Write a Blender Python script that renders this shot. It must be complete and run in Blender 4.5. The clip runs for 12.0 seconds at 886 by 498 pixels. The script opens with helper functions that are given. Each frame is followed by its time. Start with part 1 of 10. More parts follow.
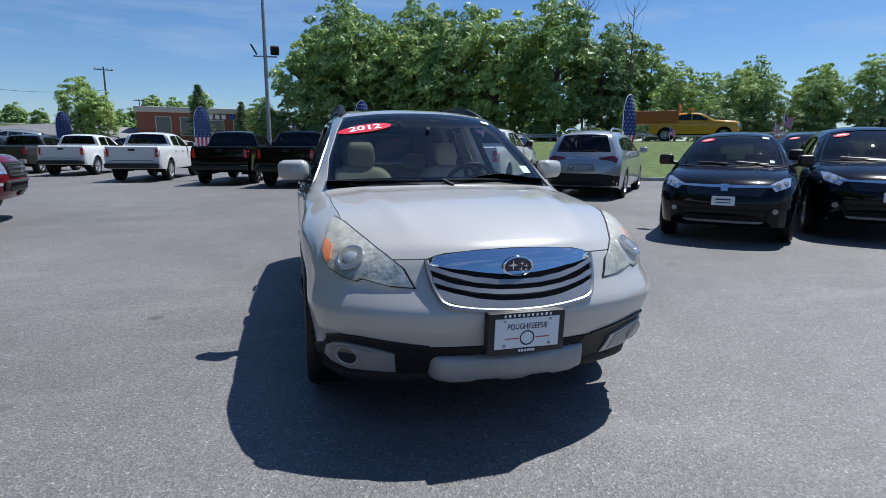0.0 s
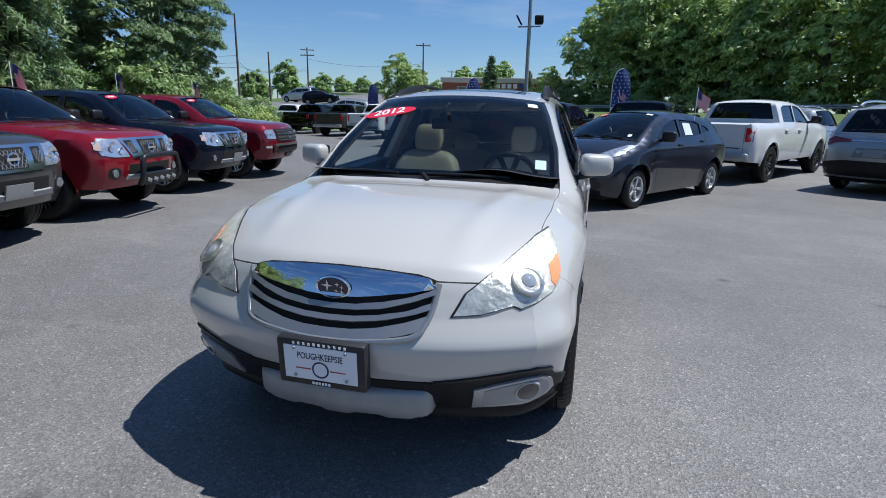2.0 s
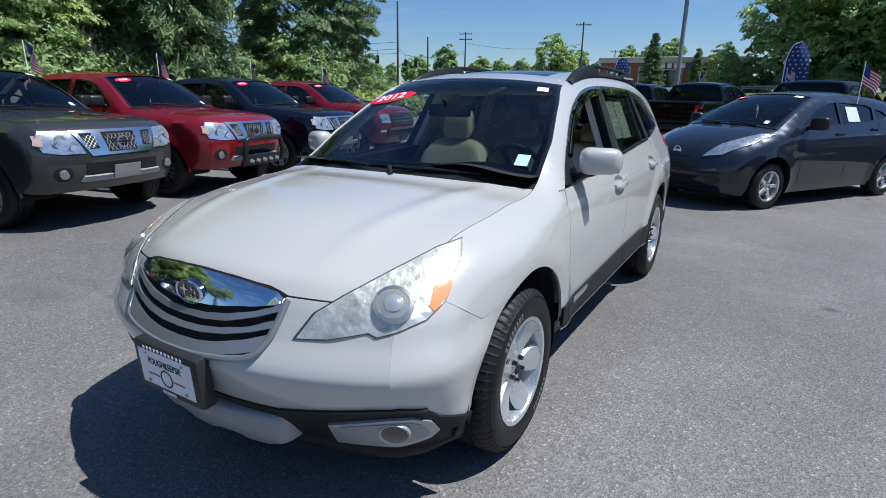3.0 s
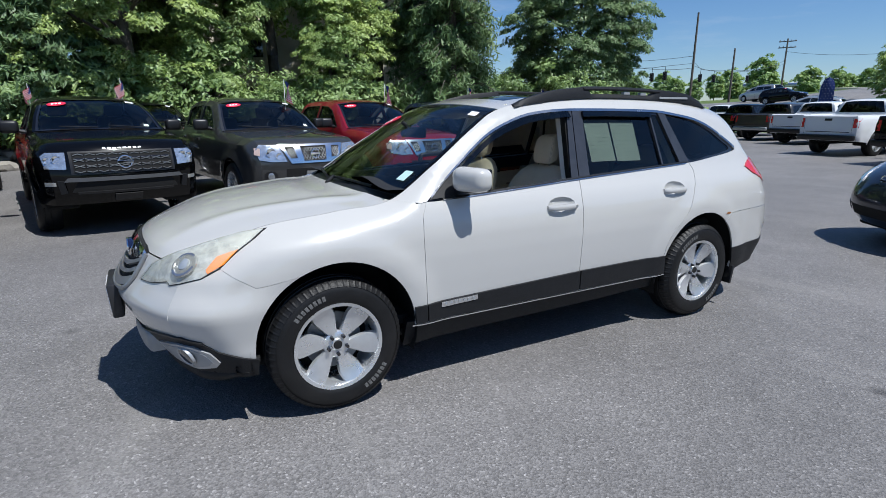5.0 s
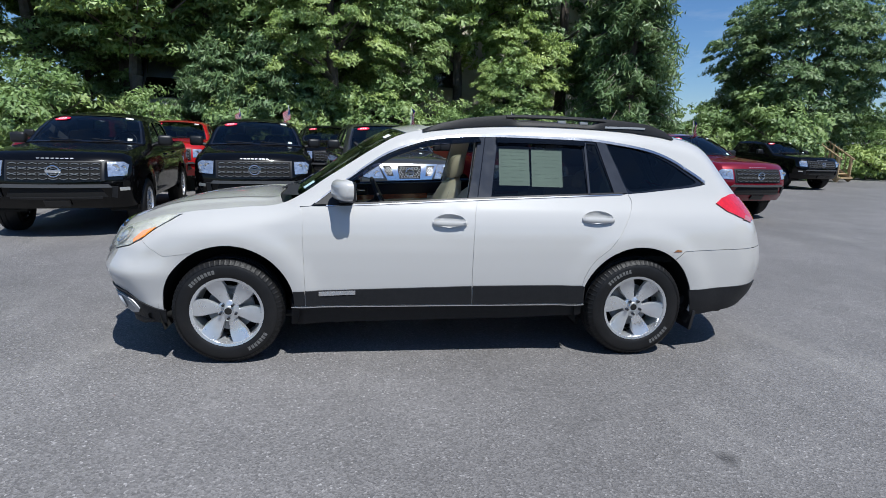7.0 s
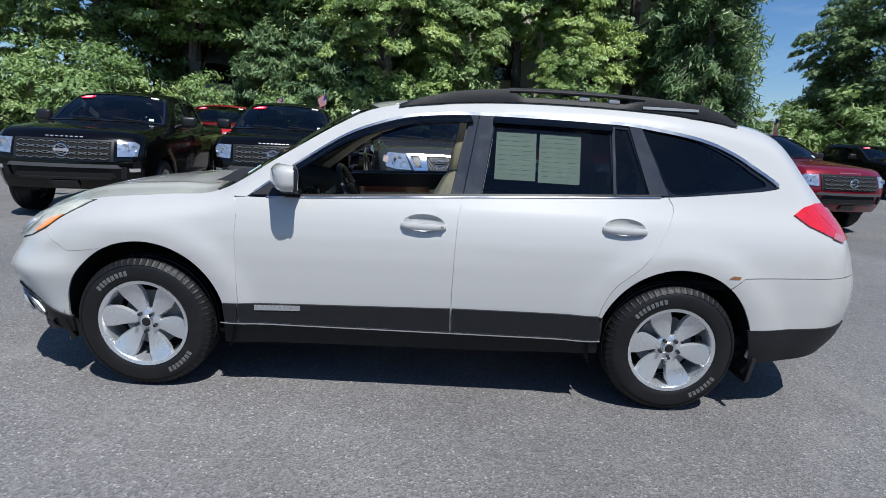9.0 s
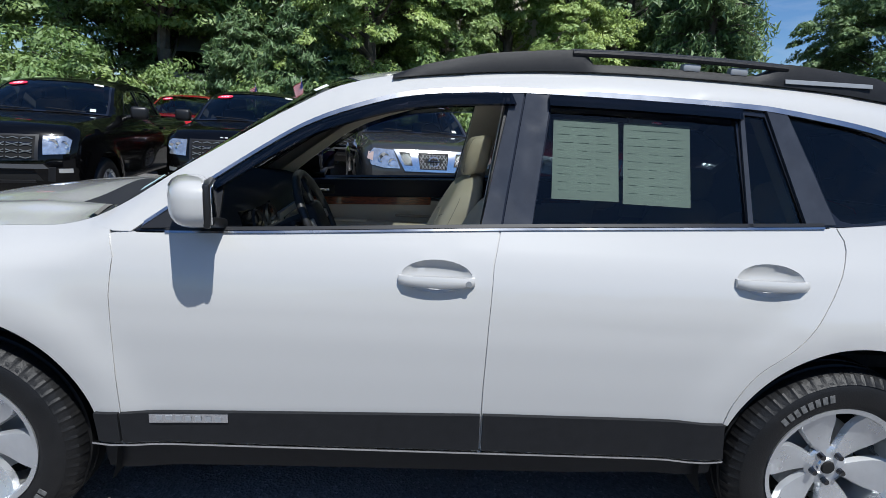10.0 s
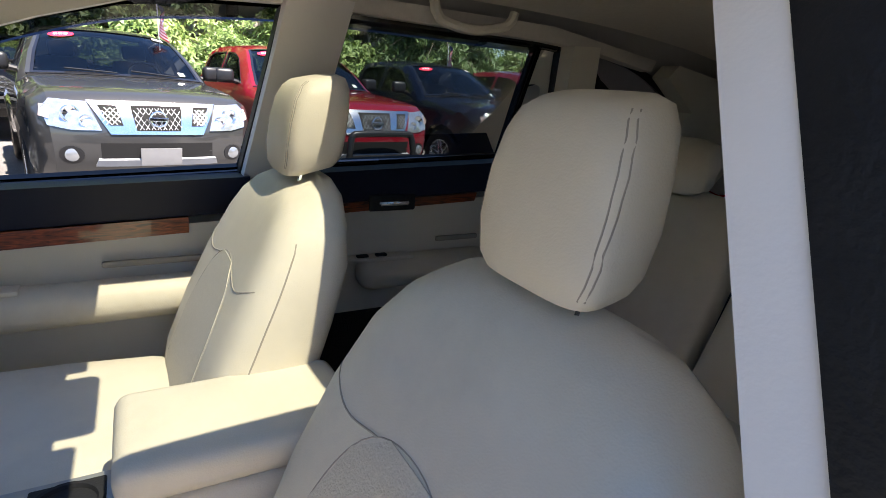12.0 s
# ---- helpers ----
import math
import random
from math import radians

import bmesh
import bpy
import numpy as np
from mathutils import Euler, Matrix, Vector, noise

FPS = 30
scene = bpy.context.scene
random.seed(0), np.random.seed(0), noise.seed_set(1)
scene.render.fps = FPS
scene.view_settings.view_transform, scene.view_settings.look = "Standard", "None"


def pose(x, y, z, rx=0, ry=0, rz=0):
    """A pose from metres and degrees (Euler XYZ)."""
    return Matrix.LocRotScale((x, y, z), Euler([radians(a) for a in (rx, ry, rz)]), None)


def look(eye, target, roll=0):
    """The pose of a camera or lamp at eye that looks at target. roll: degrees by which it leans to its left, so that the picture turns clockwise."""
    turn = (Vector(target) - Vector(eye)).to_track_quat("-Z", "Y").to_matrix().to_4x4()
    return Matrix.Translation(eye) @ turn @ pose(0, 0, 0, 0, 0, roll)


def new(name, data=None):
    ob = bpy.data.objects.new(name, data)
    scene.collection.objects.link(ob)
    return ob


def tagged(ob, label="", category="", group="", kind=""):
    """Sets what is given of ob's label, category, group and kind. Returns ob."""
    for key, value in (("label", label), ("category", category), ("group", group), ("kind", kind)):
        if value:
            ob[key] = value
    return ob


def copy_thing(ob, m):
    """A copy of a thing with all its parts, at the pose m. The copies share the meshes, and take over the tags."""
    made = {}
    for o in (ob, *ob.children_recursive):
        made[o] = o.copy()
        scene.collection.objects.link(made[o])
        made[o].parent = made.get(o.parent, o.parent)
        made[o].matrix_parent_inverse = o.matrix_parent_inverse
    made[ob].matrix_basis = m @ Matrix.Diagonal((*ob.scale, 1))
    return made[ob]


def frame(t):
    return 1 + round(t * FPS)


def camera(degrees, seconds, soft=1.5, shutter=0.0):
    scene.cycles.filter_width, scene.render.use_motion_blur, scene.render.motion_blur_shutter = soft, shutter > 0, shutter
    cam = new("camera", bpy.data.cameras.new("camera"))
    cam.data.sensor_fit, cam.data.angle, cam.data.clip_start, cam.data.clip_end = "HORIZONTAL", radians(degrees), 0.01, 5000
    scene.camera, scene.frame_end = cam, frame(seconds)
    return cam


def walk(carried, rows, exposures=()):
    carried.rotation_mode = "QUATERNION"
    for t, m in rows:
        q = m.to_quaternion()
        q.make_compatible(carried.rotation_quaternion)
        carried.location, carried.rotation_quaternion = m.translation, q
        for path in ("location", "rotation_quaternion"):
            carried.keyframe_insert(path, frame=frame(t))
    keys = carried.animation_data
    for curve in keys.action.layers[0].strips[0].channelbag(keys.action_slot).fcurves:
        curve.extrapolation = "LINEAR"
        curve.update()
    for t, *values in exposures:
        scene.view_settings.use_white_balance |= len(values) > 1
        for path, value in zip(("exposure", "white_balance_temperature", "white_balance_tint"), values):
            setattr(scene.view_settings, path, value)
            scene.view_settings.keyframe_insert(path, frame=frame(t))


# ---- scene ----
cam = camera(78.4, 12.0, soft=0.8)
PATH = [
    (0, (-0.894, -4.34, 1.275), (-0.384, -2.44, 0.916), 0.3),
    (0.5, (-0.457, -4.439, 1.305), (-0.174, -2.496, 0.925), 0.8),
    (1, (-0.014, -4.404, 1.335), (0.018, -2.447, 0.925), 1.0),
    (1.5, (0.43, -4.222, 1.385), (0.199, -2.286, 0.94), 1.1),
    (2, (0.868, -3.972, 1.412), (0.375, -2.094, 0.931), 1.2),
    (2.5, (1.211, -3.615, 1.427), (0.466, -1.833, 0.91), 1.1),
    (3, (1.619, -3.28, 1.44), (0.631, -1.629, 0.894), 0.8),
    (3.5, (1.93, -2.957, 1.434), (0.722, -1.463, 0.88), 0.6),
    (3.7, (2.079, -2.853, 1.448), (0.789, -1.429, 0.894), 0.6),
    (5.3, (3.578, -1.949, 1.488), (1.822, -1.114, 1.019), 0.0),
    (5.5, (3.725, -1.809, 1.466), (1.934, -1.044, 1.01), 0.1),
    (6, (3.992, -1.35, 1.487), (2.127, -0.773, 1.052), 0.4),
    (6.5, (4.216, -0.883, 1.476), (2.301, -0.477, 1.067), 1.1),
    (7, (4.311, -0.44, 1.482), (2.368, -0.19, 1.078), 1.7),
    (7.2, (4.353, -0.278, 1.489), (2.404, -0.08, 1.082), 1.9),
    (8.8, (3.735, 0.1, 1.421), (1.781, 0.13, 0.998), 3.3),
    (9, (3.524, 0.101, 1.41), (1.571, 0.135, 0.98), 3.3),
    (9.5, (2.968, 0.066, 1.396), (1.018, 0.105, 0.955), 3.3),
    (10, (2.386, -0.011, 1.382), (0.439, 0.077, 0.933), 3.3),
    (10.5, (1.858, -0.054, 1.382), (-0.079, 0.145, 0.924), 2.8),
    (11, (1.365, -0.105, 1.361), (-0.534, 0.303, 0.884), 3.1),
    (11.5, (0.988, -0.088, 1.349), (-0.828, 0.576, 0.837), 3.1),
    (12, (0.773, -0.059, 1.328), (-0.889, 0.897, 0.76), 4.1),
]
walk(cam, [(t, look(eye, aim, lean)) for t, eye, aim, lean in PATH],
     [(0, 0.27, 6000, 8), (9.5, 0.27, 6000, 8), (10.6, 0.25, 5900, 8), (11.1, 0.1, 5700, 8), (11.5, 1.35, 5600, 9), (11.8, 1.98, 6500, 9), (12, 2.2, 7000, 15)])

# ---- light ----
SUN = Vector((0.41, 0.19, 0.89)).normalized()
world = bpy.data.worlds.new("sky")
scene.world = world
world.use_nodes = True
wn = world.node_tree.nodes
wl = world.node_tree.links
wn.clear()
w_sky = wn.new("ShaderNodeTexSky")
w_sky.sky_type = "NISHITA"
w_sky.sun_disc = False
w_sky.sun_elevation = math.asin(SUN.z)
w_sky.sun_rotation = math.atan2(SUN.x, SUN.y)
w_sky.altitude = 50
w_sky.air_density = 1.0
w_sky.dust_density = 0.25
w_sky.ozone_density = 4.0
w_bg = wn.new("ShaderNodeBackground")
w_bg.inputs["Strength"].default_value = 0.078
w_out = wn.new("ShaderNodeOutputWorld")
w_hs = wn.new("ShaderNodeHueSaturation")
w_hs.inputs["Saturation"].default_value = 1.12
wl.new(w_sky.outputs[0], w_hs.inputs["Color"])
w_tint = wn.new("ShaderNodeVectorMath")
w_tint.operation = "MULTIPLY"
w_tint.inputs[1].default_value = (0.94, 0.99, 1.09)
wl.new(w_hs.outputs[0], w_tint.inputs[0])
# faint high cirrus
w_tc = wn.new("ShaderNodeTexCoord")
w_map = wn.new("ShaderNodeMapping")
w_map.inputs["Scale"].default_value = (1.2, 2.2, 9.0)
w_cl = wn.new("ShaderNodeTexNoise")
w_cl.inputs["Scale"].default_value, w_cl.inputs["Detail"].default_value, w_cl.inputs["Roughness"].default_value = 2.2, 8, 0.62
w_r = wn.new("ShaderNodeMapRange")
for _k, _v in zip(("From Min", "From Max", "To Min", "To Max"), (0.52, 0.80, 0.0, 0.3)):
    w_r.inputs[_k].default_value = _v
w_mix = wn.new("ShaderNodeMix")
w_mix.data_type = "RGBA"
w_mix.inputs[7].default_value = (7.0, 7.4, 8.0, 1)
wl.new(w_tc.outputs["Generated"], w_map.inputs[0])
wl.new(w_map.outputs[0], w_cl.inputs["Vector"])
wl.new(w_cl.outputs["Fac"], w_r.inputs["Value"])
wl.new(w_r.outputs[0], w_mix.inputs[0])
wl.new(w_tint.outputs[0], w_mix.inputs[6])
wl.new(w_mix.outputs[2], w_bg.inputs[0])
wl.new(w_bg.outputs[0], w_out.inputs[0])
sun = new("sun", bpy.data.lights.new("sun", "SUN"))
sun.data.energy = 5.0
sun.data.angle = radians(0.53)
sun.data.color = (1.0, 0.955, 0.89)
sun.matrix_world = look(SUN * 50, (0, 0, 0))

# ---- materials ----
MATS = {}


def mat(name, color=(0.5, 0.5, 0.5), rough=0.5, metal=0.0, coat=0.0, alpha=1.0, trans=0.0, spec=0.5, ior=1.45,
        vary=0.0, vscale=8.0, bump=0.0, bscale=60.0, emit=0.0, rvary=0.0, stain=None, stain_scale=1.5, stain_amt=0.5,
        flake=0.0, island=0.0, objrand=0.0, sheen=0.0):
    """A node material: base colour with variation at two scales, roughness variation, fine relief."""
    if name in MATS:
        return MATS[name]
    m = bpy.data.materials.new(name)
    MATS[name] = m
    m.use_nodes = True
    n, l = m.node_tree.nodes, m.node_tree.links
    b = n["Principled BSDF"]
    b.inputs["Base Color"].default_value = (*color, 1)
    b.inputs["Roughness"].default_value = rough
    b.inputs["Metallic"].default_value = metal
    b.inputs["Coat Weight"].default_value = coat
    b.inputs["Coat Roughness"].default_value = 0.04
    b.inputs["Alpha"].default_value = alpha
    b.inputs["Transmission Weight"].default_value = trans
    b.inputs["Specular IOR Level"].default_value = spec
    b.inputs["IOR"].default_value = ior
    b.inputs["Sheen Weight"].default_value = sheen
    if emit:
        b.inputs["Emission Color"].default_value = (*color, 1)
        b.inputs["Emission Strength"].default_value = emit
    tc = n.new("ShaderNodeTexCoord")
    col = None
    if vary or stain or island or objrand:
        rgb = n.new("ShaderNodeRGB")
        rgb.outputs[0].default_value = (*color, 1)
        col = rgb.outputs[0]
    if vary:
        t = n.new("ShaderNodeTexNoise")
        t.inputs["Scale"].default_value = vscale
        t.inputs["Detail"].default_value = 6
        t.inputs["Roughness"].default_value = 0.62
        l.new(tc.outputs["Object"], t.inputs["Vector"])
        r = n.new("ShaderNodeMapRange")
        r.inputs["From Min"].default_value, r.inputs["From Max"].default_value = 0.3, 0.7
        r.inputs["To Min"].default_value, r.inputs["To Max"].default_value = 1 - vary, 1 + vary
        l.new(t.outputs["Fac"], r.inputs["Value"])
        x = n.new("ShaderNodeVectorMath")
        x.operation = "SCALE"
        l.new(col, x.inputs[0])
        l.new(r.outputs[0], x.inputs["Scale"])
        col = x.outputs[0]
    if stain:
        t = n.new("ShaderNodeTexNoise")
        t.inputs["Scale"].default_value = stain_scale
        t.inputs["Detail"].default_value = 8
        t.inputs["Roughness"].default_value = 0.7
        l.new(tc.outputs["Object"], t.inputs["Vector"])
        r = n.new("ShaderNodeMapRange")
        r.inputs["From Min"].default_value, r.inputs["From Max"].default_value = 0.52, 0.72
        r.inputs["To Max"].default_value = stain_amt
        l.new(t.outputs["Fac"], r.inputs["Value"])
        x = n.new("ShaderNodeMix")
        x.data_type = "RGBA"
        l.new(r.outputs[0], x.inputs[0])
        l.new(col, x.inputs[6])
        x.inputs[7].default_value = (*stain, 1)
        col = x.outputs[2]
    if island or objrand:
        x = n.new("ShaderNodeHueSaturation")
        src = n.new("ShaderNodeNewGeometry").outputs["Random Per Island"] if island else n.new("ShaderNodeObjectInfo").outputs["Random"]
        amt = island or objrand
        r = n.new("ShaderNodeMapRange")
        r.inputs["To Min"].default_value, r.inputs["To Max"].default_value = 1 - amt, 1 + amt
        l.new(src, r.inputs["Value"])
        l.new(r.outputs[0], x.inputs["Value"])
        r2 = n.new("ShaderNodeMapRange")
        r2.inputs["To Min"].default_value, r2.inputs["To Max"].default_value = 0.5 + amt * 0.07, 0.5 - amt * 0.05
        l.new(src, r2.inputs["Value"])
        l.new(r2.outputs[0], x.inputs["Hue"])
        l.new(col, x.inputs["Color"])
        col = x.outputs[0]
    if col is not None:
        l.new(col, b.inputs["Base Color"])
    if rvary:
        t = n.new("ShaderNodeTexNoise")
        t.inputs["Scale"].default_value = vscale * 0.6
        t.inputs["Detail"].default_value = 5
        l.new(tc.outputs["Object"], t.inputs["Vector"])
        r = n.new("ShaderNodeMapRange")
        r.inputs["From Min"].default_value, r.inputs["From Max"].default_value = 0.3, 0.7
        r.inputs["To Min"].default_value, r.inputs["To Max"].default_value = max(0.0, rough - rvary), min(1.0, rough + rvary)
        l.new(t.outputs["Fac"], r.inputs["Value"])
        l.new(r.outputs[0], b.inputs["Roughness"])
    if bump:
        t = n.new("ShaderNodeTexNoise")
        t.inputs["Scale"].default_value = bscale
        t.inputs["Detail"].default_value = 4
        l.new(tc.outputs["Object"], t.inputs["Vector"])
        bp = n.new("ShaderNodeBump")
        bp.inputs["Strength"].default_value = bump
        bp.inputs["Distance"].default_value = 0.01
        l.new(t.outputs["Fac"], bp.inputs["Height"])
        l.new(bp.outputs[0], b.inputs["Normal"])
    return m


def glass_mat(name, tint, refl=1.0, rough=0.0):
    """Thin glazing: clear tinted transmission with a Fresnel mirror on top."""
    m = bpy.data.materials.new(name)
    m.use_nodes = True
    n, l = m.node_tree.nodes, m.node_tree.links
    n.clear()
    o = n.new("ShaderNodeOutputMaterial")
    t = n.new("ShaderNodeBsdfTransparent")
    t.inputs[0].default_value = (*tint, 1)
    g = n.new("ShaderNodeBsdfGlossy")
    g.inputs["Roughness"].default_value = rough
    f = n.new("ShaderNodeFresnel")
    f.inputs["IOR"].default_value = 1.5
    k = n.new("ShaderNodeMath")
    k.operation = "MULTIPLY"
    k.inputs[1].default_value = refl
    l.new(f.outputs[0], k.inputs[0])
    x = n.new("ShaderNodeMixShader")
    l.new(k.outputs[0], x.inputs[0])
    l.new(t.outputs[0], x.inputs[1])
    l.new(g.outputs[0], x.inputs[2])
    l.new(x.outputs[0], o.inputs[0])
    return m


M_WHITE = mat("pearl white paint", (0.468, 0.460, 0.442), 0.30, coat=1.0, vary=0.02, vscale=900, rvary=0.05, spec=0.4)
M_CLAD = mat("dark grey textured plastic", (0.013, 0.0135, 0.015), 0.5, spec=0.25, vary=0.15, vscale=30, bump=0.12, bscale=500)
M_BLACKP = mat("black plastic", (0.012, 0.012, 0.013), 0.4, vary=0.1)
M_GLOSSB = mat("gloss black trim", (0.01, 0.01, 0.012), 0.12, coat=0.6)
M_PILLAR = mat("grey pillar film", (0.035, 0.038, 0.046), 0.14, vary=0.15, vscale=14, rvary=0.1, stain=(0.03, 0.03, 0.035), stain_scale=5)
M_CHROME = mat("chrome", (0.86, 0.87, 0.88), 0.06, 1.0)
M_BRIGHT = mat("bright trim", (0.75, 0.76, 0.78), 0.2, 1.0)
M_MOULD = mat("anodised moulding", (0.46, 0.465, 0.48), 0.24, 1.0, rvary=0.08)
M_GRILLE = mat("satin grey grille", (0.33, 0.335, 0.345), 0.34, 0.65, vary=0.06)
M_SILVERP = mat("silver painted plastic", (0.42, 0.43, 0.44), 0.38, 0.55, vary=0.05, rvary=0.08)
M_SILVER2 = mat("satin grey plastic", (0.3, 0.31, 0.32), 0.45, 0.2, vary=0.08)
M_RUBBER = mat("tyre rubber", (0.008, 0.008, 0.0085), 0.5, spec=0.35, vary=0.25, vscale=12, bump=0.15, bscale=200, stain=(0.03, 0.027, 0.024), stain_scale=4, stain_amt=0.25)
M_ALLOY = mat("machined alloy", (0.62, 0.63, 0.64), 0.3, 0.75, vary=0.05, vscale=20, rvary=0.08)
M_ALLOYD = mat("dark alloy", (0.05, 0.05, 0.055), 0.35, 0.6)
M_DARK = mat("dark cavity", (0.006, 0.006, 0.006), 0.9)
M_GLASS = glass_mat("clear glass", (0.80, 0.88, 0.84), 1.0)
M_WSHIELD = glass_mat("windscreen glass", (0.60, 0.68, 0.66), 1.3)
M_TINT = glass_mat("privacy glass", (0.14, 0.15, 0.16), 1.0)
M_TINTH = glass_mat("rear door privacy glass", (0.22, 0.25, 0.25), 1.0)
M_ROOFG = glass_mat("sunroof glass", (0.25, 0.265, 0.225), 1.0)
M_TINT2 = glass_mat("dark glass", (0.20, 0.235, 0.24), 1.5)
M_SCREEN2 = glass_mat("parked car windscreen", (0.50, 0.55, 0.55), 1.25)
M_SMOKE = glass_mat("smoked acrylic", (0.10, 0.10, 0.13), 1.3)
M_LENS = glass_mat("hazed lamp lens", (0.92, 0.93, 0.90), 1.0, 0.02)


def haze(m, amount, c):
    """Adds a milky film to glazing."""
    n, l = m.node_tree.nodes, m.node_tree.links
    o = [k for k in n if k.type == "OUTPUT_MATERIAL"][0]
    src = o.inputs[0].links[0].from_socket
    d = n.new("ShaderNodeBsdfDiffuse")
    d.inputs[0].default_value = (*c, 1)
    t = n.new("ShaderNodeTexNoise")
    t.inputs["Scale"].default_value = 7
    r = n.new("ShaderNodeMapRange")
    r.inputs["To Min"].default_value, r.inputs["To Max"].default_value = amount * 0.6, amount * 1.4
    l.new(t.outputs["Fac"], r.inputs["Value"])
    x = n.new("ShaderNodeMixShader")
    l.new(r.outputs[0], x.inputs[0])
    l.new(src, x.inputs[1])
    l.new(d.outputs[0], x.inputs[2])
    l.new(x.outputs[0], o.inputs[0])


# On the dark glass the bluish film stands in for reflected sky and dust.
haze(M_TINT2, 0.006, (0.5, 0.55, 0.58))
haze(M_LENS, 0.07, (0.62, 0.62, 0.56))


def yellowing(m, amount, c):
    """A chalky yellowed film, thickest on the upper rear of the lamp cover where the sun has worn it."""
    n, l = m.node_tree.nodes, m.node_tree.links
    o = [k for k in n if k.type == "OUTPUT_MATERIAL"][0]
    src = o.inputs[0].links[0].from_socket
    d = n.new("ShaderNodeBsdfDiffuse")
    d.inputs[0].default_value = (*c, 1)
    tc = n.new("ShaderNodeTexCoord")
    dot = n.new("ShaderNodeVectorMath")
    dot.operation = "DOT_PRODUCT"
    dot.inputs[1].default_value = (0, 0.55, 1.0)
    l.new(tc.outputs["Object"], dot.inputs[0])
    t = n.new("ShaderNodeTexNoise")
    t.inputs["Scale"].default_value, t.inputs["Detail"].default_value = 9, 6
    l.new(tc.outputs["Object"], t.inputs["Vector"])
    k = n.new("ShaderNodeMath")
    k.operation = "MULTIPLY_ADD"
    l.new(t.outputs["Fac"], k.inputs[0])
    k.inputs[1].default_value = 0.10
    l.new(dot.outputs["Value"], k.inputs[2])
    r = n.new("ShaderNodeMapRange")
    for q, v in zip(("From Min", "From Max", "To Min", "To Max"), (-0.32, 0.06, 0.02, amount)):
        r.inputs[q].default_value = v
    l.new(k.outputs[0], r.inputs["Value"])
    x = n.new("ShaderNodeMixShader")
    l.new(r.outputs[0], x.inputs[0])
    l.new(src, x.inputs[1])
    l.new(d.outputs[0], x.inputs[2])
    l.new(x.outputs[0], o.inputs[0])


yellowing(M_LENS, 0.42, (0.58, 0.58, 0.49))
M_REFLECT = mat("lamp reflector", (0.72, 0.73, 0.70), 0.22, 0.7, vary=0.08)
M_LAMPW = mat("faceted lamp reflector", (0.60, 0.62, 0.63), 0.28, 0.55, vary=0.4, vscale=20, bump=0.9, bscale=24)
M_LAMPC = mat("clear lamp with bright reflector", (0.55, 0.58, 0.62), 0.16, 0.75, coat=1.0, vary=0.35, vscale=16, bump=0.35, bscale=22)
M_AMBER = mat("amber lens", (0.9, 0.24, 0.02), 0.2, coat=0.8)
M_RED = mat("red lamp lens", (0.55, 0.012, 0.02), 0.12, coat=1.0, vary=0.2, vscale=40)
M_STICK = mat("red sticker", (0.72, 0.02, 0.06), 0.5)
M_STICKW = mat("white print", (0.85, 0.85, 0.85), 0.6)
M_PAPER = mat("window paper", (0.62, 0.68, 0.62), 0.7, vary=0.03)
M_PRINT = mat("grey print", (0.36, 0.425, 0.37), 0.8)
M_STEEL = mat("galvanised steel", (0.35, 0.36, 0.37), 0.5, 0.6, vary=0.12)
M_PLATE = mat("plate white", (0.75, 0.77, 0.82), 0.35, coat=0.3)
M_INK = mat("dark blue ink", (0.03, 0.035, 0.06), 0.5)


# ---- geometry helpers ----
def part(name, bm, material, parent=None, label="", smooth=True, angle=38):
    bmesh.ops.recalc_face_normals(bm, faces=bm.faces)
    me = bpy.data.meshes.new(name)
    bm.to_mesh(me)
    bm.free()
    for m in (material if isinstance(material, (list, tuple)) else [material]):
        me.materials.append(m)
    if smooth:
        me.shade_smooth()
        me.set_sharp_from_angle(angle=radians(angle))
    ob = new(name, me)
    if parent is not None:
        ob.parent = parent
    if label:
        tagged(ob, label)
    return ob


def empty(name, m=None):
    ob = new(name)
    ob.empty_display_size = 0.2
    if m is not None:
        ob.matrix_basis = m
    return ob


def b_box(bm, size, at=(0, 0, 0), rot=(0, 0, 0), bevel=0.0, seg=2, taper=None):
    r = bmesh.ops.create_cube(bm, size=1.0)
    vs = r["verts"]
    for v in vs:
        v.co = Vector((v.co.x * size[0], v.co.y * size[1], v.co.z * size[2]))
        if taper and v.co.z > 0:
            v.co.x *= taper[0]
            v.co.y *= taper[1]
    if bevel:
        es = list({e for v in vs for e in v.link_edges})
        rb = bmesh.ops.bevel(bm, geom=es, offset=bevel, segments=seg, profile=0.5, affect="EDGES")
        vs = list({v for f in rb["faces"] for v in f.verts} | {v for v in vs if v.is_valid})
    m = pose(*at, *rot)
    for v in vs:
        v.co = m @ v.co
    return vs


def b_cyl(bm, r1, r2, depth, at=(0, 0, 0), rot=(0, 0, 0), seg=16, caps=True):
    r = bmesh.ops.create_cone(bm, cap_ends=caps, segments=seg, radius1=r1, radius2=r2, depth=depth, matrix=pose(*at, *rot))
    return r["verts"]


def b_rod(bm, a, b, r, seg=8, r2=None):
    a, b = Vector(a), Vector(b)
    d = b - a
    m = Matrix.Translation((a + b) / 2) @ d.to_track_quat("Z", "Y").to_matrix().to_4x4()
    return bmesh.ops.create_cone(bm, cap_ends=True, segments=seg, radius1=r, radius2=r if r2 is None else r2, depth=d.length, matrix=m)["verts"]


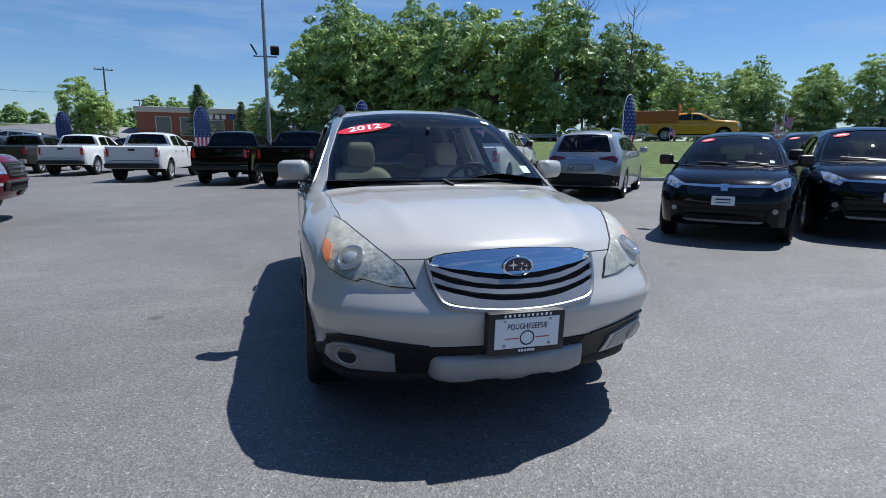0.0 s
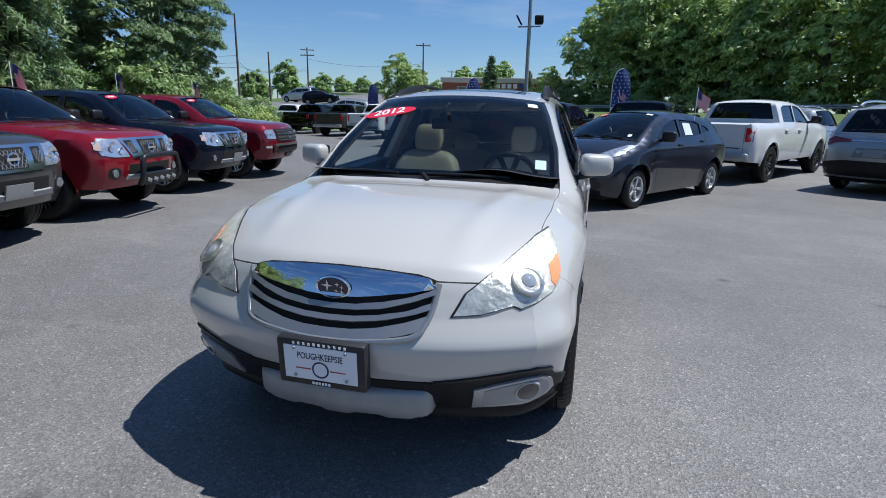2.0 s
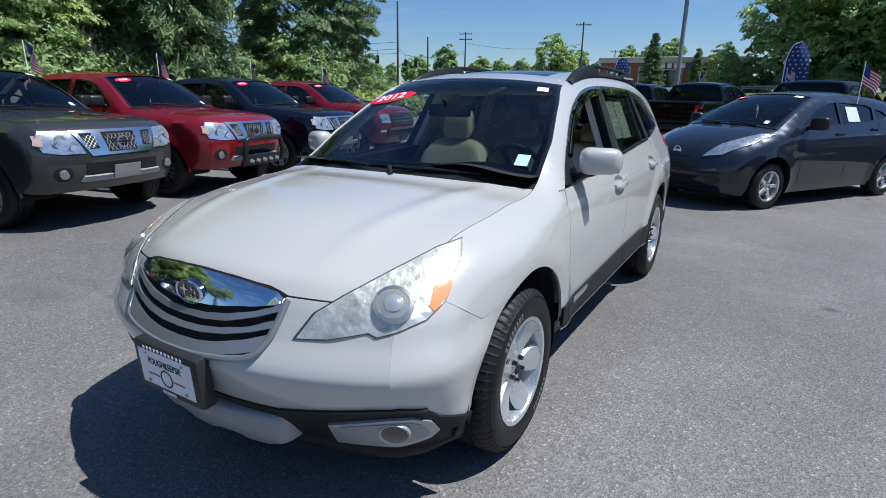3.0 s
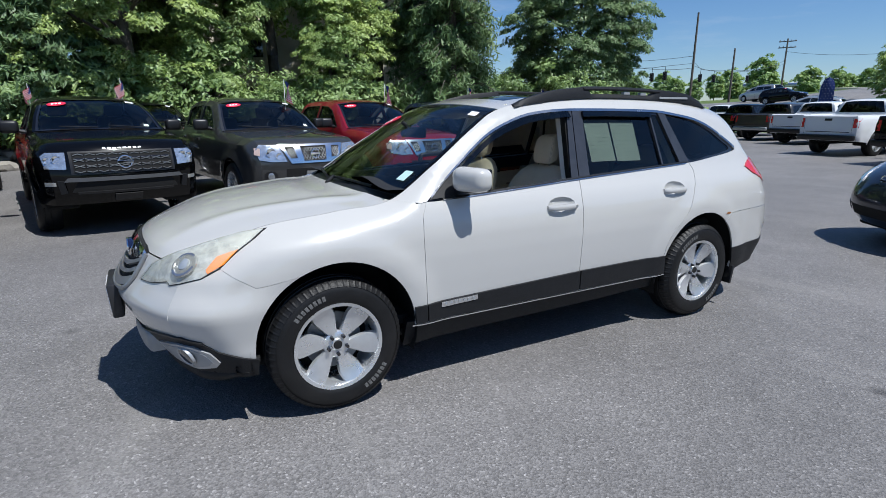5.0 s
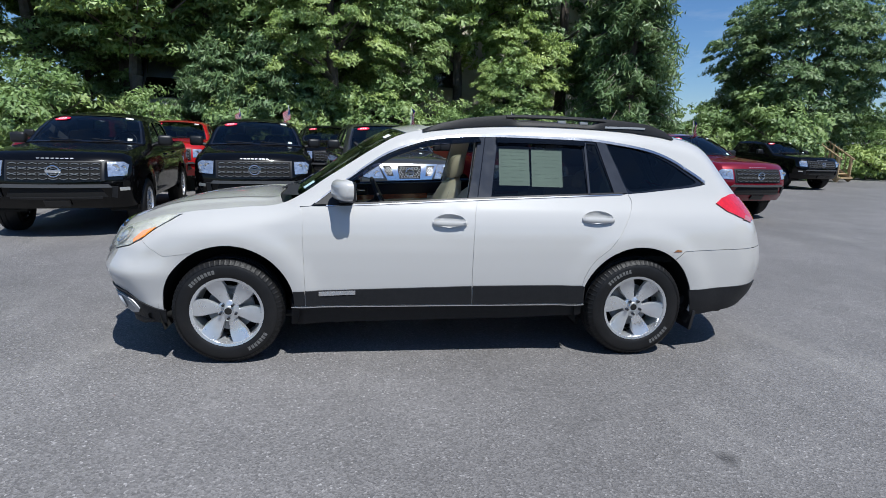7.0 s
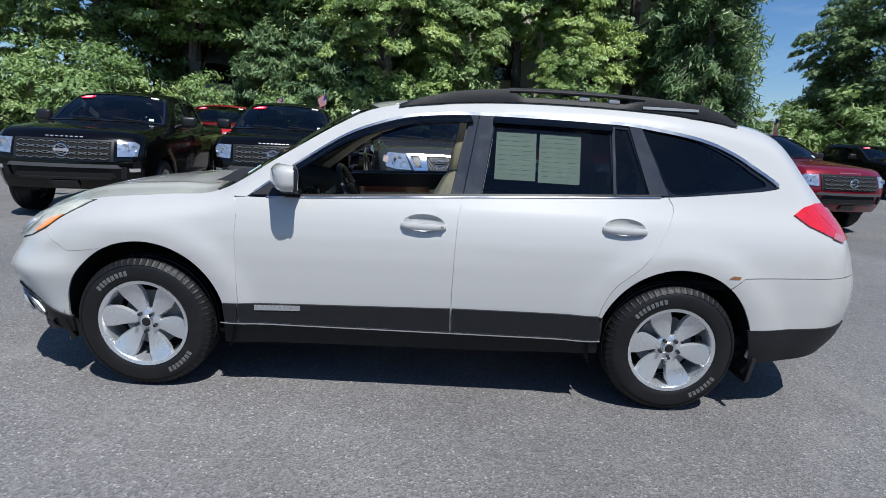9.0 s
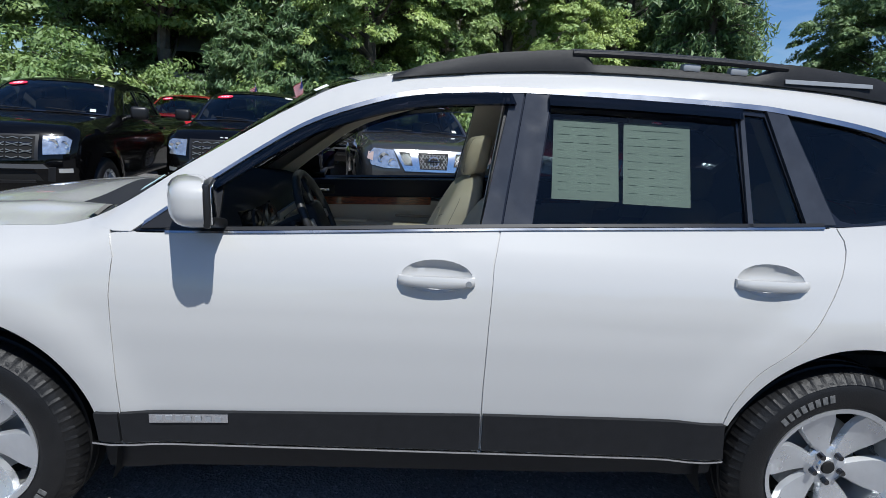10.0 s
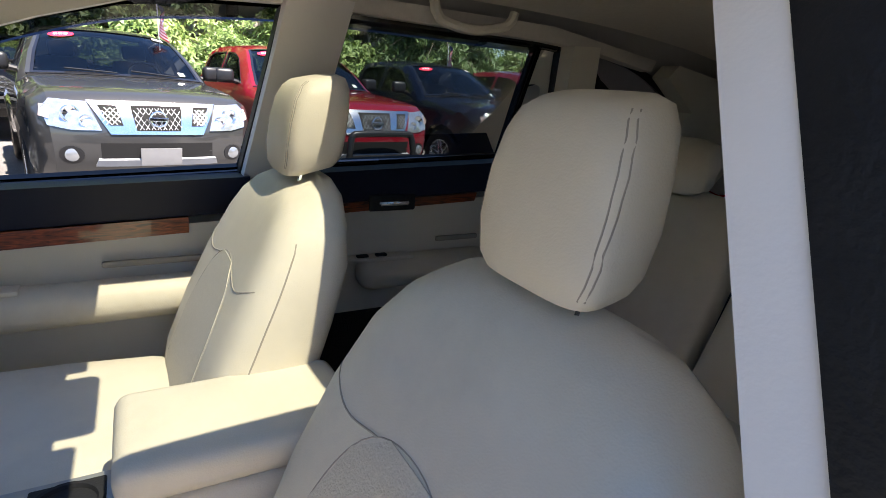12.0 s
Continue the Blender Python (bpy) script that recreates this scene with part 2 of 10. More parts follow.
def b_tube(bm, pts, r, seg=8, closed=False):
    """A round tube along points; r may be a list."""
    pts = [Vector(p) for p in pts]
    n = len(pts)
    rings = []
    for i, p in enumerate(pts):
        a = pts[(i - 1) % n] if (closed or i > 0) else pts[i]
        b = pts[(i + 1) % n] if (closed or i < n - 1) else pts[i]
        q = (b - a).to_track_quat("Z", "Y")
        rr = r[i] if isinstance(r, (list, tuple)) else r
        rings.append([bm.verts.new(p + q @ Vector((rr * math.cos(2 * math.pi * k / seg), rr * math.sin(2 * math.pi * k / seg), 0))) for k in range(seg)])
    for i in range(n if closed else n - 1):
        A, B = rings[i], rings[(i + 1) % n]
        for k in range(seg):
            bm.faces.new((A[k], A[(k + 1) % seg], B[(k + 1) % seg], B[k]))
    if not closed:
        bm.faces.new(rings[0][::-1])
        bm.faces.new(rings[-1])


def b_lathe(bm, prof, seg=32, m=None, closed=False):
    """Spins (radius, height) pairs about z."""
    m = m or Matrix()
    rings = []
    for r, z in prof:
        rings.append([bm.verts.new(m @ Vector((r * math.cos(2 * math.pi * k / seg), r * math.sin(2 * math.pi * k / seg), z))) for k in range(seg)])
    n = len(prof)
    for i in range(n if closed else n - 1):
        A, B = rings[i], rings[(i + 1) % n]
        for k in range(seg):
            bm.faces.new((A[k], A[(k + 1) % seg], B[(k + 1) % seg], B[k]))
    return rings


def smooth_line(pts, step=0.05, closed=False):
    """Catmull-Rom through points, resampled at about step."""
    P = [np.array(p, float) for p in pts]
    n = len(P)
    out = []
    rng = range(n) if closed else range(n - 1)
    for i in rng:
        p0 = P[i - 1] if (closed or i > 0) else 2 * P[i] - P[i + 1]
        p1, p2 = P[i], P[(i + 1) % n]
        p3 = P[(i + 2) % n] if (closed or i + 2 < n) else 2 * p2 - p1
        k = max(2, int(np.linalg.norm(p2 - p1) / step) + 1)
        for t in np.arange(k) / k:
            out.append(0.5 * (2 * p1 + (p2 - p0) * t + (2 * p0 - 5 * p1 + 4 * p2 - p3) * t * t + (3 * p1 - p0 - 3 * p2 + p3) * t ** 3))
    if not closed:
        out.append(P[-1])
    return np.array(out)


def straight(pts, step, closed=True):
    P = [np.array(p, float) for p in pts]
    out = []
    for i in range(len(P) if closed else len(P) - 1):
        a, b = P[i], P[(i + 1) % len(P)]
        k = max(1, int(round(np.linalg.norm(b - a) / step)))
        for t in np.arange(k) / k:
            out.append(a + (b - a) * t)
    if not closed:
        out.append(P[-1])
    return np.array(out)


def inside(poly, pts):
    x, y = pts[:, 0], pts[:, 1]
    c = np.zeros(len(pts), bool)
    a = poly
    b = np.roll(poly, -1, axis=0)
    for (x1, y1), (x2, y2) in zip(a, b):
        if y1 == y2:
            continue
        hit = ((y1 > y) != (y2 > y)) & (x < (x2 - x1) * (y - y1) / (y2 - y1) + x1)
        c ^= hit
    return c


def seg_dist(line, pts, closed=False):
    """Distance of points to a polyline and the index (with fraction) of the nearest place."""
    a = line if closed else line[:-1]
    b = np.roll(line, -1, axis=0) if closed else line[1:]
    best = np.full(len(pts), 1e9)
    where = np.zeros(len(pts))
    for i, (p, q) in enumerate(zip(a, b)):
        d = q - p
        t = np.clip(((pts - p) @ d) / max(1e-12, d @ d), 0, 1)
        e = np.linalg.norm(pts - (p + t[:, None] * d), axis=1)
        w = e < best
        best[w] = e[w]
        where[w] = i + t[w]
    return best, where


from mathutils.geometry import delaunay_2d_cdt


def fill(poly, holes=(), h=0.05, jitter=0.0):
    """Triangles of a polygon with holes: points 2D, faces, boundary loops of indices."""
    loops = [straight(poly, h)] + [straight(q, h) for q in holes]
    lo, hi = loops[0].min(0), loops[0].max(0)
    gx = np.arange(lo[0] + h * 0.5, hi[0], h)
    gy = np.arange(lo[1] + h * 0.5, hi[1], h)
    if len(gx) and len(gy):
        G = np.array([(x + (h * 0.5 if j % 2 else 0), y) for j, y in enumerate(gy) for x in gx])
        ok = inside(loops[0], G)
        for q in loops[1:]:
            ok &= ~inside(q, G)
        G = G[ok]
        for q in loops:
            if len(G):
                G = G[seg_dist(q, G, True)[0] > 0.45 * h]
    else:
        G = np.zeros((0, 2))
    V, E = [], []
    for q in loops:
        o = len(V)
        V += [Vector((float(a), float(b))) for a, b in q]
        E += [(o + i, o + (i + 1) % len(q)) for i in range(len(q))]
    V += [Vector((float(a), float(b))) for a, b in G]
    v, e, f, ov, oe, of = delaunay_2d_cdt(V, E, [], 0, 1e-6)
    pts = np.array([(a.x, a.y) for a in v])
    F = np.array([t for t in f if len(t) == 3])
    cen = pts[F].mean(1)
    ok = inside(loops[0], cen)
    for q in loops[1:]:
        ok &= ~inside(q, cen)
    return pts, F[ok]


def shell(name, pts3, F, out, material, parent, label="", thick=0.012, back=True):
    """A panel with thickness: triangles plus a folded rim along its borders. out: rough outward direction (3) or (n,3)."""
    P = np.asarray(pts3, float)
    F = np.asarray(F)
    nr = np.cross(P[F[:, 1]] - P[F[:, 0]], P[F[:, 2]] - P[F[:, 0]])
    O = np.asarray(out, float)
    o = O[F].mean(1) if O.ndim == 2 else np.broadcast_to(O, nr.shape)
    if (nr * o).sum() < 0:
        F = F[:, ::-1]
        nr = -nr
    vn = np.zeros_like(P)
    for k in range(3):
        np.add.at(vn, F[:, k], nr)
    vn /= np.maximum(1e-12, np.linalg.norm(vn, axis=1))[:, None]
    faces = [tuple(f) for f in F]
    verts = list(P)
    if thick:
        cnt = {}
        for f in F:
            for a, b in ((f[0], f[1]), (f[1], f[2]), (f[2], f[0])):
                cnt[(a, b)] = 1
        rim = [(a, b) for (a, b) in cnt if (b, a) not in cnt]
        low = {}
        for a, b in rim:
            for k in (a, b):
                if k not in low:
                    low[k] = len(verts)
                    verts.append(P[k] - vn[k] * thick)
        for a, b in rim:
            faces.append((b, a, low[a], low[b]))
    me = bpy.data.meshes.new(name)
    me.from_pydata([tuple(map(float, v)) for v in verts], [], [tuple(int(i) for i in f) for f in faces])
    me.materials.append(material)
    me.shade_smooth()
    me.set_sharp_from_angle(angle=radians(40))
    ob = new(name, me)
    if parent is not None:
        ob.parent = parent
    if label:
        tagged(ob, label)
    return ob


class Body:
    """A vehicle body: an edge line (y, z) from front bottom over the roof to rear bottom, where the flanks meet the strip that
    runs over bonnet, screen, roof and tail; flank half-widths; roll-in of the flanks at that line; and the strip's bulge."""

    def __init__(self, edge, widths, plan, bulge, rolls, step=0.04, power=2.3, arches=()):
        self.key = [np.array(p, float) for p in edge]
        self.line = smooth_line(edge, step)
        d = np.r_[0, np.cumsum(np.linalg.norm(np.diff(self.line, axis=0), axis=1))]
        self.s = d
        self.total = d[-1]
        # arc length of each key point
        self.ks = [d[int(np.argmin(np.linalg.norm(self.line - k, axis=1)))] for k in self.key]
        self.widths, self.plan = widths, plan
        self.bulge, self.rolls, self.power, self.arches = bulge, rolls, power, arches

    def W(self, y, z):
        zz, ww = zip(*self.widths)
        yy, pp = zip(*self.plan)
        return np.interp(z, zz, ww) + np.interp(y, yy, pp)

    def at_s(self, s):
        return np.stack([np.interp(s, self.s, self.line[:, 0]), np.interp(s, self.s, self.line[:, 1])], -1)

    def key_interp(self, s, values):
        return np.interp(s, self.ks, values)

    def side(self, p, sgn=1):
        """Flank points for (y, z)."""
        p = np.asarray(p, float)
        dist, idx = seg_dist(self.line, p)
        s = np.interp(idx, np.arange(len(self.s)), self.s)
        r = self.key_interp(s, [a for a, b in self.rolls])
        h = self.key_interp(s, [b for a, b in self.rolls])
        x = self.W(p[:, 0], p[:, 1]) - h * np.clip(1 - dist / r, 0, 1) ** 2
        for (ay, az, ar, amp) in self.arches:
            rho = np.hypot(p[:, 0] - ay, p[:, 1] - az)
            x = x + amp * np.exp(-((rho - ar) / 0.055) ** 2) * (p[:, 1] > 0.2)
        return np.stack([sgn * x, p[:, 0], p[:, 1]], -1)

    def edge_x(self, s):
        e = self.at_s(s)
        h = self.key_interp(s, [b for a, b in self.rolls])
        return self.W(e[..., 0], e[..., 1]) - h

    def top(self, p):
        """Strip points for (u, s): u from -1 to 1 across, s along the edge line."""
        p = np.asarray(p, float)
        u, s = p[:, 0], p[:, 1]
        e = self.at_s(s)
        X = self.edge_x(s)
        dy = self.key_interp(s, [a for a, b in self.bulge])
        dz = self.key_interp(s, [b for a, b in self.bulge])
        k = 1 - np.abs(u) ** self.power
        return np.stack([u * X, e[:, 0] + dy * k, e[:, 1] + dz * k], -1)

    def s_of(self, y, z):
        return float(np.interp(seg_dist(self.line, np.array([[y, z]]))[1][0], np.arange(len(self.s)), self.s))

    def sub(self, a, b):
        """Edge-line points between two key points (y, z)."""
        s0, s1 = self.s_of(*a), self.s_of(*b)
        n = max(2, int(abs(s1 - s0) / 0.03))
        return [tuple(q) for q in self.at_s(np.linspace(s0, s1, n))]

    def side_panel(self, name, poly, material, parent, holes=(), h=0.03, sgn=1, thick=0.012, lift=0.0, label=""):
        pts, F = fill(np.array(poly, float), [np.array(q, float) for q in holes], h)
        P = self.side(pts, sgn)
        if lift:
            P[:, 0] += sgn * lift
        return shell(name, P, F, (sgn, 0, 0.15), material, parent, label, thick)

    def top_panel(self, name, poly, material, parent, holes=(), h=0.04, thick=0.012, lift=0.0, label=""):
        """poly in (x-fraction, s)."""
        q = np.array(poly, float)
        sc = 0.8
        pts, F = fill(q * (sc, 1), [np.array(k, float) * (sc, 1) for k in holes], h)
        P = self.top(pts / (sc, 1))
        c = P.mean(0)
        out = np.zeros_like(P)
        out[:, 1] = P[:, 1] * 0.6
        out[:, 2] = 1.0
        e = self.at_s(pts[:, 1])
        ds = 0.02
        a, b = self.at_s(np.clip(pts[:, 1] - ds, 0, self.total)), self.at_s(np.clip(pts[:, 1] + ds, 0, self.total))
        t = b - a
        out = np.stack([np.zeros(len(P)), -t[:, 1], t[:, 0]], -1)
        out /= np.maximum(1e-9, np.linalg.norm(out, axis=1))[:, None]
        if lift:
            P = P + out * lift
        return shell(name, P, F, out, material, parent, label, thick)


from mathutils.bvhtree import BVHTree


def tree_of(objs):
    V, F = [], []
    for o in objs:
        n = len(V)
        V += [v.co.copy() for v in o.data.vertices]
        F += [tuple(n + i for i in p.vertices) for p in o.data.polygons]
    return BVHTree.FromPolygons(V, F)


def decal(name, bvh, poly, axis, material, parent, lift=0.004, thick=0.006, h=0.03, label="", holes=(), far=6.0, bow=0.0):
    """A thin fitted panel: a polygon in a view plane laid onto the surface. axis: 'x+','x-','y-','y+','z+' is the side it is seen from.
    Polygons are in (y,z) for x, (x,z) for y, (x,y) for z."""
    pts, F = fill(np.array(poly, float), [np.array(q, float) for q in holes], h)
    sg = 1 if axis[1] == "+" else -1
    k = "xyz".index(axis[0])
    d = Vector((0, 0, 0))
    d[k] = -sg
    P = []
    last = None
    cen = pts.mean(0)
    rad = np.abs(pts - cen).max(0) + 1e-6
    for a, b in pts:
        o = [0, 0, 0]
        r = [i for i in range(3) if i != k]
        o[r[0]], o[r[1]] = float(a), float(b)
        o[k] = sg * far
        hit, nrm, _, _ = bvh.ray_cast(Vector(o), d)
        if hit is None:
            hit, nrm, _, _ = bvh.find_nearest(Vector([o[0] if k != 0 else sg * 0.8, o[1] if k != 1 else sg * 2.1, o[2] if k != 2 else 1.0]))
        if nrm.dot(d) > 0:
            nrm = -nrm
        q = ((a - cen[0]) / rad[0], (b - cen[1]) / rad[1])
        ex = lift + bow * max(0.0, 1 - max(abs(q[0]), abs(q[1])) ** 2)
        P.append(hit + nrm * ex)
    return shell(name, np.array([tuple(v) for v in P]), F, tuple(-d), material, parent, label, thick)


def wheel(parent, at, r=0.35, width=0.225, rim_r=0.225, spokes=7, sgn=1, alloy=None, style="wide", name="wheel", tread=False):
    """A wheel whose outer face looks to sgn*x. Origin at its centre."""
    alloy = alloy or M_ALLOY
    w = empty(name)
    w.parent = parent
    w.matrix_basis = pose(*at, 0, 90 * sgn, 0)
    hw = width / 2
    bm = bmesh.new()
    k = r
    prof = [(rim_r - 0.005, hw - 0.02), (rim_r + 0.012, hw - 0.004), (rim_r + 0.03, hw), (k - 0.055, hw + 0.004), (k - 0.03, hw - 0.006), (k - 0.010, hw - 0.025), (k - 0.002, hw - 0.05),
            (k, hw - 0.062), (k - 0.008, hw - 0.066), (k - 0.008, hw - 0.074), (k, hw - 0.078), (k, 0.006), (k - 0.008, 0.004), (k - 0.008, -0.004), (k, -0.006),
            (k, -hw + 0.05), (k - 0.03, -hw + 0.006), (rim_r + 0.03, -hw), (rim_r, -hw + 0.02), (rim_r - 0.015, -hw + 0.03), (rim_r - 0.015, hw - 0.03)]
    b_lathe(bm, prof, 56 if tread else 36, closed=True)
    part("tyre", bm, M_RUBBER, w, angle=50)
    if tread and sgn > 0:
        for a0, n in ((0.5, 7), (3.4, 8)):
            rm = (rim_r + k - 0.035) / 2 + 0.006
            for q in range(n):
                bm = bmesh.new()
                vs = b_box(bm, (0.026, 0.016, 0.002), (rm, 0, hw + 0.0035), bevel=0.0005, seg=1)
                for v in vs:
                    v.co = Matrix.Rotation(a0 + q * 0.085, 4, "Z") @ v.co
                part("sidewall_mark", bm, mat("worn white rubber", (0.11, 0.11, 0.107), 0.8, vary=0.5, vscale=60), w)
    if tread:
        bm = bmesh.new()
        ring = b_lathe(bm, [(k - 0.034, hw - 0.001), (k - 0.022, hw - 0.010), (k - 0.008, hw - 0.024), (k + 0.001, hw - 0.052), (k + 0.001, hw - 0.060), (k - 0.012, hw - 0.060)], 128)
        for q in range(128):
            if q % 2:
                for row in ring[1:5]:
                    v = row[q]
                    v.co = Vector((v.co.x * 0.987, v.co.y * 0.987, v.co.z - 0.003))
        part("tread", bm, M_RUBBER, w, angle=20)
    rim = bmesh.new()
    b_lathe(rim, [(rim_r + 0.004, hw - 0.012), (rim_r - 0.008, hw - 0.016), (rim_r - 0.018, hw - 0.05), (rim_r - 0.03, -hw + 0.05), (rim_r, -hw + 0.02)], 56)
    b_lathe(rim, [(rim_r + 0.006, hw - 0.012), (rim_r + 0.006, hw - 0.004), (rim_r - 0.010, hw - 0.008), (rim_r - 0.014, hw - 0.018), (rim_r - 0.02, hw - 0.06)], 56)
    ro = part("rim", rim, alloy, w)
    bm = bmesh.new()
    b_cyl(bm, 0.15, 0.15, 0.02, (0, 0, -0.01), seg=32)
    part("brake_disc", bm, M_STEEL, w)
    bm = bmesh.new()
    b_cyl(bm, rim_r - 0.02, rim_r - 0.02, 0.004, (0, 0, -0.045), seg=32)
    part("backing", bm, M_DARK, w)
    if style == "wide":
        for i in range(spokes):
            bm = bmesh.new()
            a = 2 * math.pi * i / spokes + 0.3
            rows = []
            for t in np.linspace(0, 1, 8):
                rad = 0.048 + (rim_r - 0.012 - 0.048) * t
                half = (0.024 + 0.040 * min(1, t * 1.5) - 0.004 * t)
                z = hw - 0.045 + 0.028 * t - 0.012 * math.sin(math.pi * t)
                tw = 0.02 * t
                rows.append([(rad, -half + tw, z - 0.018), (rad, -half + 0.007 + tw, z), (rad, 0 + tw, z + 0.004), (rad, half - 0.007 + tw, z), (rad, half + tw, z - 0.018)])
            V = [[bm.verts.new(Matrix.Rotation(a, 4, "Z") @ Vector(q)) for q in rw] for rw in rows]
            for A, B in zip(V, V[1:]):
                for j in range(4):
                    bm.faces.new((A[j], A[j + 1], B[j + 1], B[j]))
                bm.faces.new((A[4], A[0], B[0], B[4]))
            bm.faces.new(V[0])
            bm.faces.new(V[-1][::-1])
            part("spoke", bm, alloy, w, angle=30)
    else:
        for i in range(spokes):
            bm = bmesh.new()
            a = 2 * math.pi * i / spokes + 0.3
            for off in ((-0.028, 0.028) if style == "twin" else (0,)):
                m = Matrix.Rotation(a, 4, "Z")
                L = rim_r - 0.05
                vs = b_box(bm, (L, 0.026 if style == "twin" else 0.05, 0.03), (0.04 + L / 2, off, hw - 0.04), bevel=0.006, seg=1)
                for v in vs:
                    v.co = m @ v.co
            part("spoke", bm, alloy, w, angle=30)
    bm = bmesh.new()
    b_lathe(bm, [(0.0, hw - 0.034), (0.03, hw - 0.035), (0.034, hw - 0.040), (0.062, hw - 0.044), (0.07, hw - 0.05), (0.07, hw - 0.08)], 24)
    hub = part("hub", bm, alloy, w)
    bm = bmesh.new()
    b_lathe(bm, [(0.0, hw - 0.028), (0.020, hw - 0.029), (0.024, hw - 0.036)], 20)
    part("hub_cap", bm, M_DARK if tread else M_SILVER2, w)
    for i in range(5):
        a = 2 * math.pi * i / 5
        bm = bmesh.new()
        b_cyl(bm, 0.011, 0.009, 0.02, (0.05 * math.cos(a), 0.05 * math.sin(a), hw - 0.032), seg=6)
        part("wheel_nut", bm, M_GLOSSB, w)
    return w


def text_mesh(name, body, size, m, material, parent, extrude=0.0006, label="", align="CENTER", sx=1.0):
    cu = bpy.data.curves.new(name, "FONT")
    cu.body = body
    cu.size = size
    cu.align_x = align
    cu.align_y = "CENTER"
    cu.extrude = extrude
    cu.resolution_u = 3
    tmp = bpy.data.objects.new("tmp", cu)
    scene.collection.objects.link(tmp)
    dg = bpy.context.evaluated_depsgraph_get()
    me = bpy.data.meshes.new_from_object(tmp.evaluated_get(dg))
    bpy.data.objects.remove(tmp)
    bpy.data.curves.remove(cu)
    me.transform(m @ Matrix.Diagonal((sx, 1, 1, 1)))
    me.materials.clear()
    me.materials.append(material)
    me.name = name
    ob = new(name, me)
    if parent is not None:
        ob.parent = parent
    if label:
        tagged(ob, label)
    return ob

# ---- ground ----
E1 = np.array((math.cos(radians(48)), math.sin(radians(48))))


def smooth01(t):
    t = np.clip(t, 0, 1)
    return t * t * (3 - 2 * t)


def ground_z(x, y):
    """Height of the lot: level round the car, rising to the road in the north-east and to the wood in the west."""
    x, y = np.asarray(x, float), np.asarray(y, float)
    s = x * E1[0] + y * E1[1]
    z = 0.012 * np.clip(s - 6, 0, 12)
    z = z + 1.75 * smooth01((s - 18.7) / 17.0)
    w = -x - 15.8 - 0.10 * y
    z = z + 2.6 * smooth01(w / 7.0) * smooth01((14 - y) / 6)
    z = z + 2.3 * smooth01((y - 36) / 26) * smooth01((-17 - x) / 12)
    return z


def gz(x, y):
    return float(ground_z(x, y))


M_ASPH = bpy.data.materials.new("asphalt")
M_ASPH.use_nodes = True


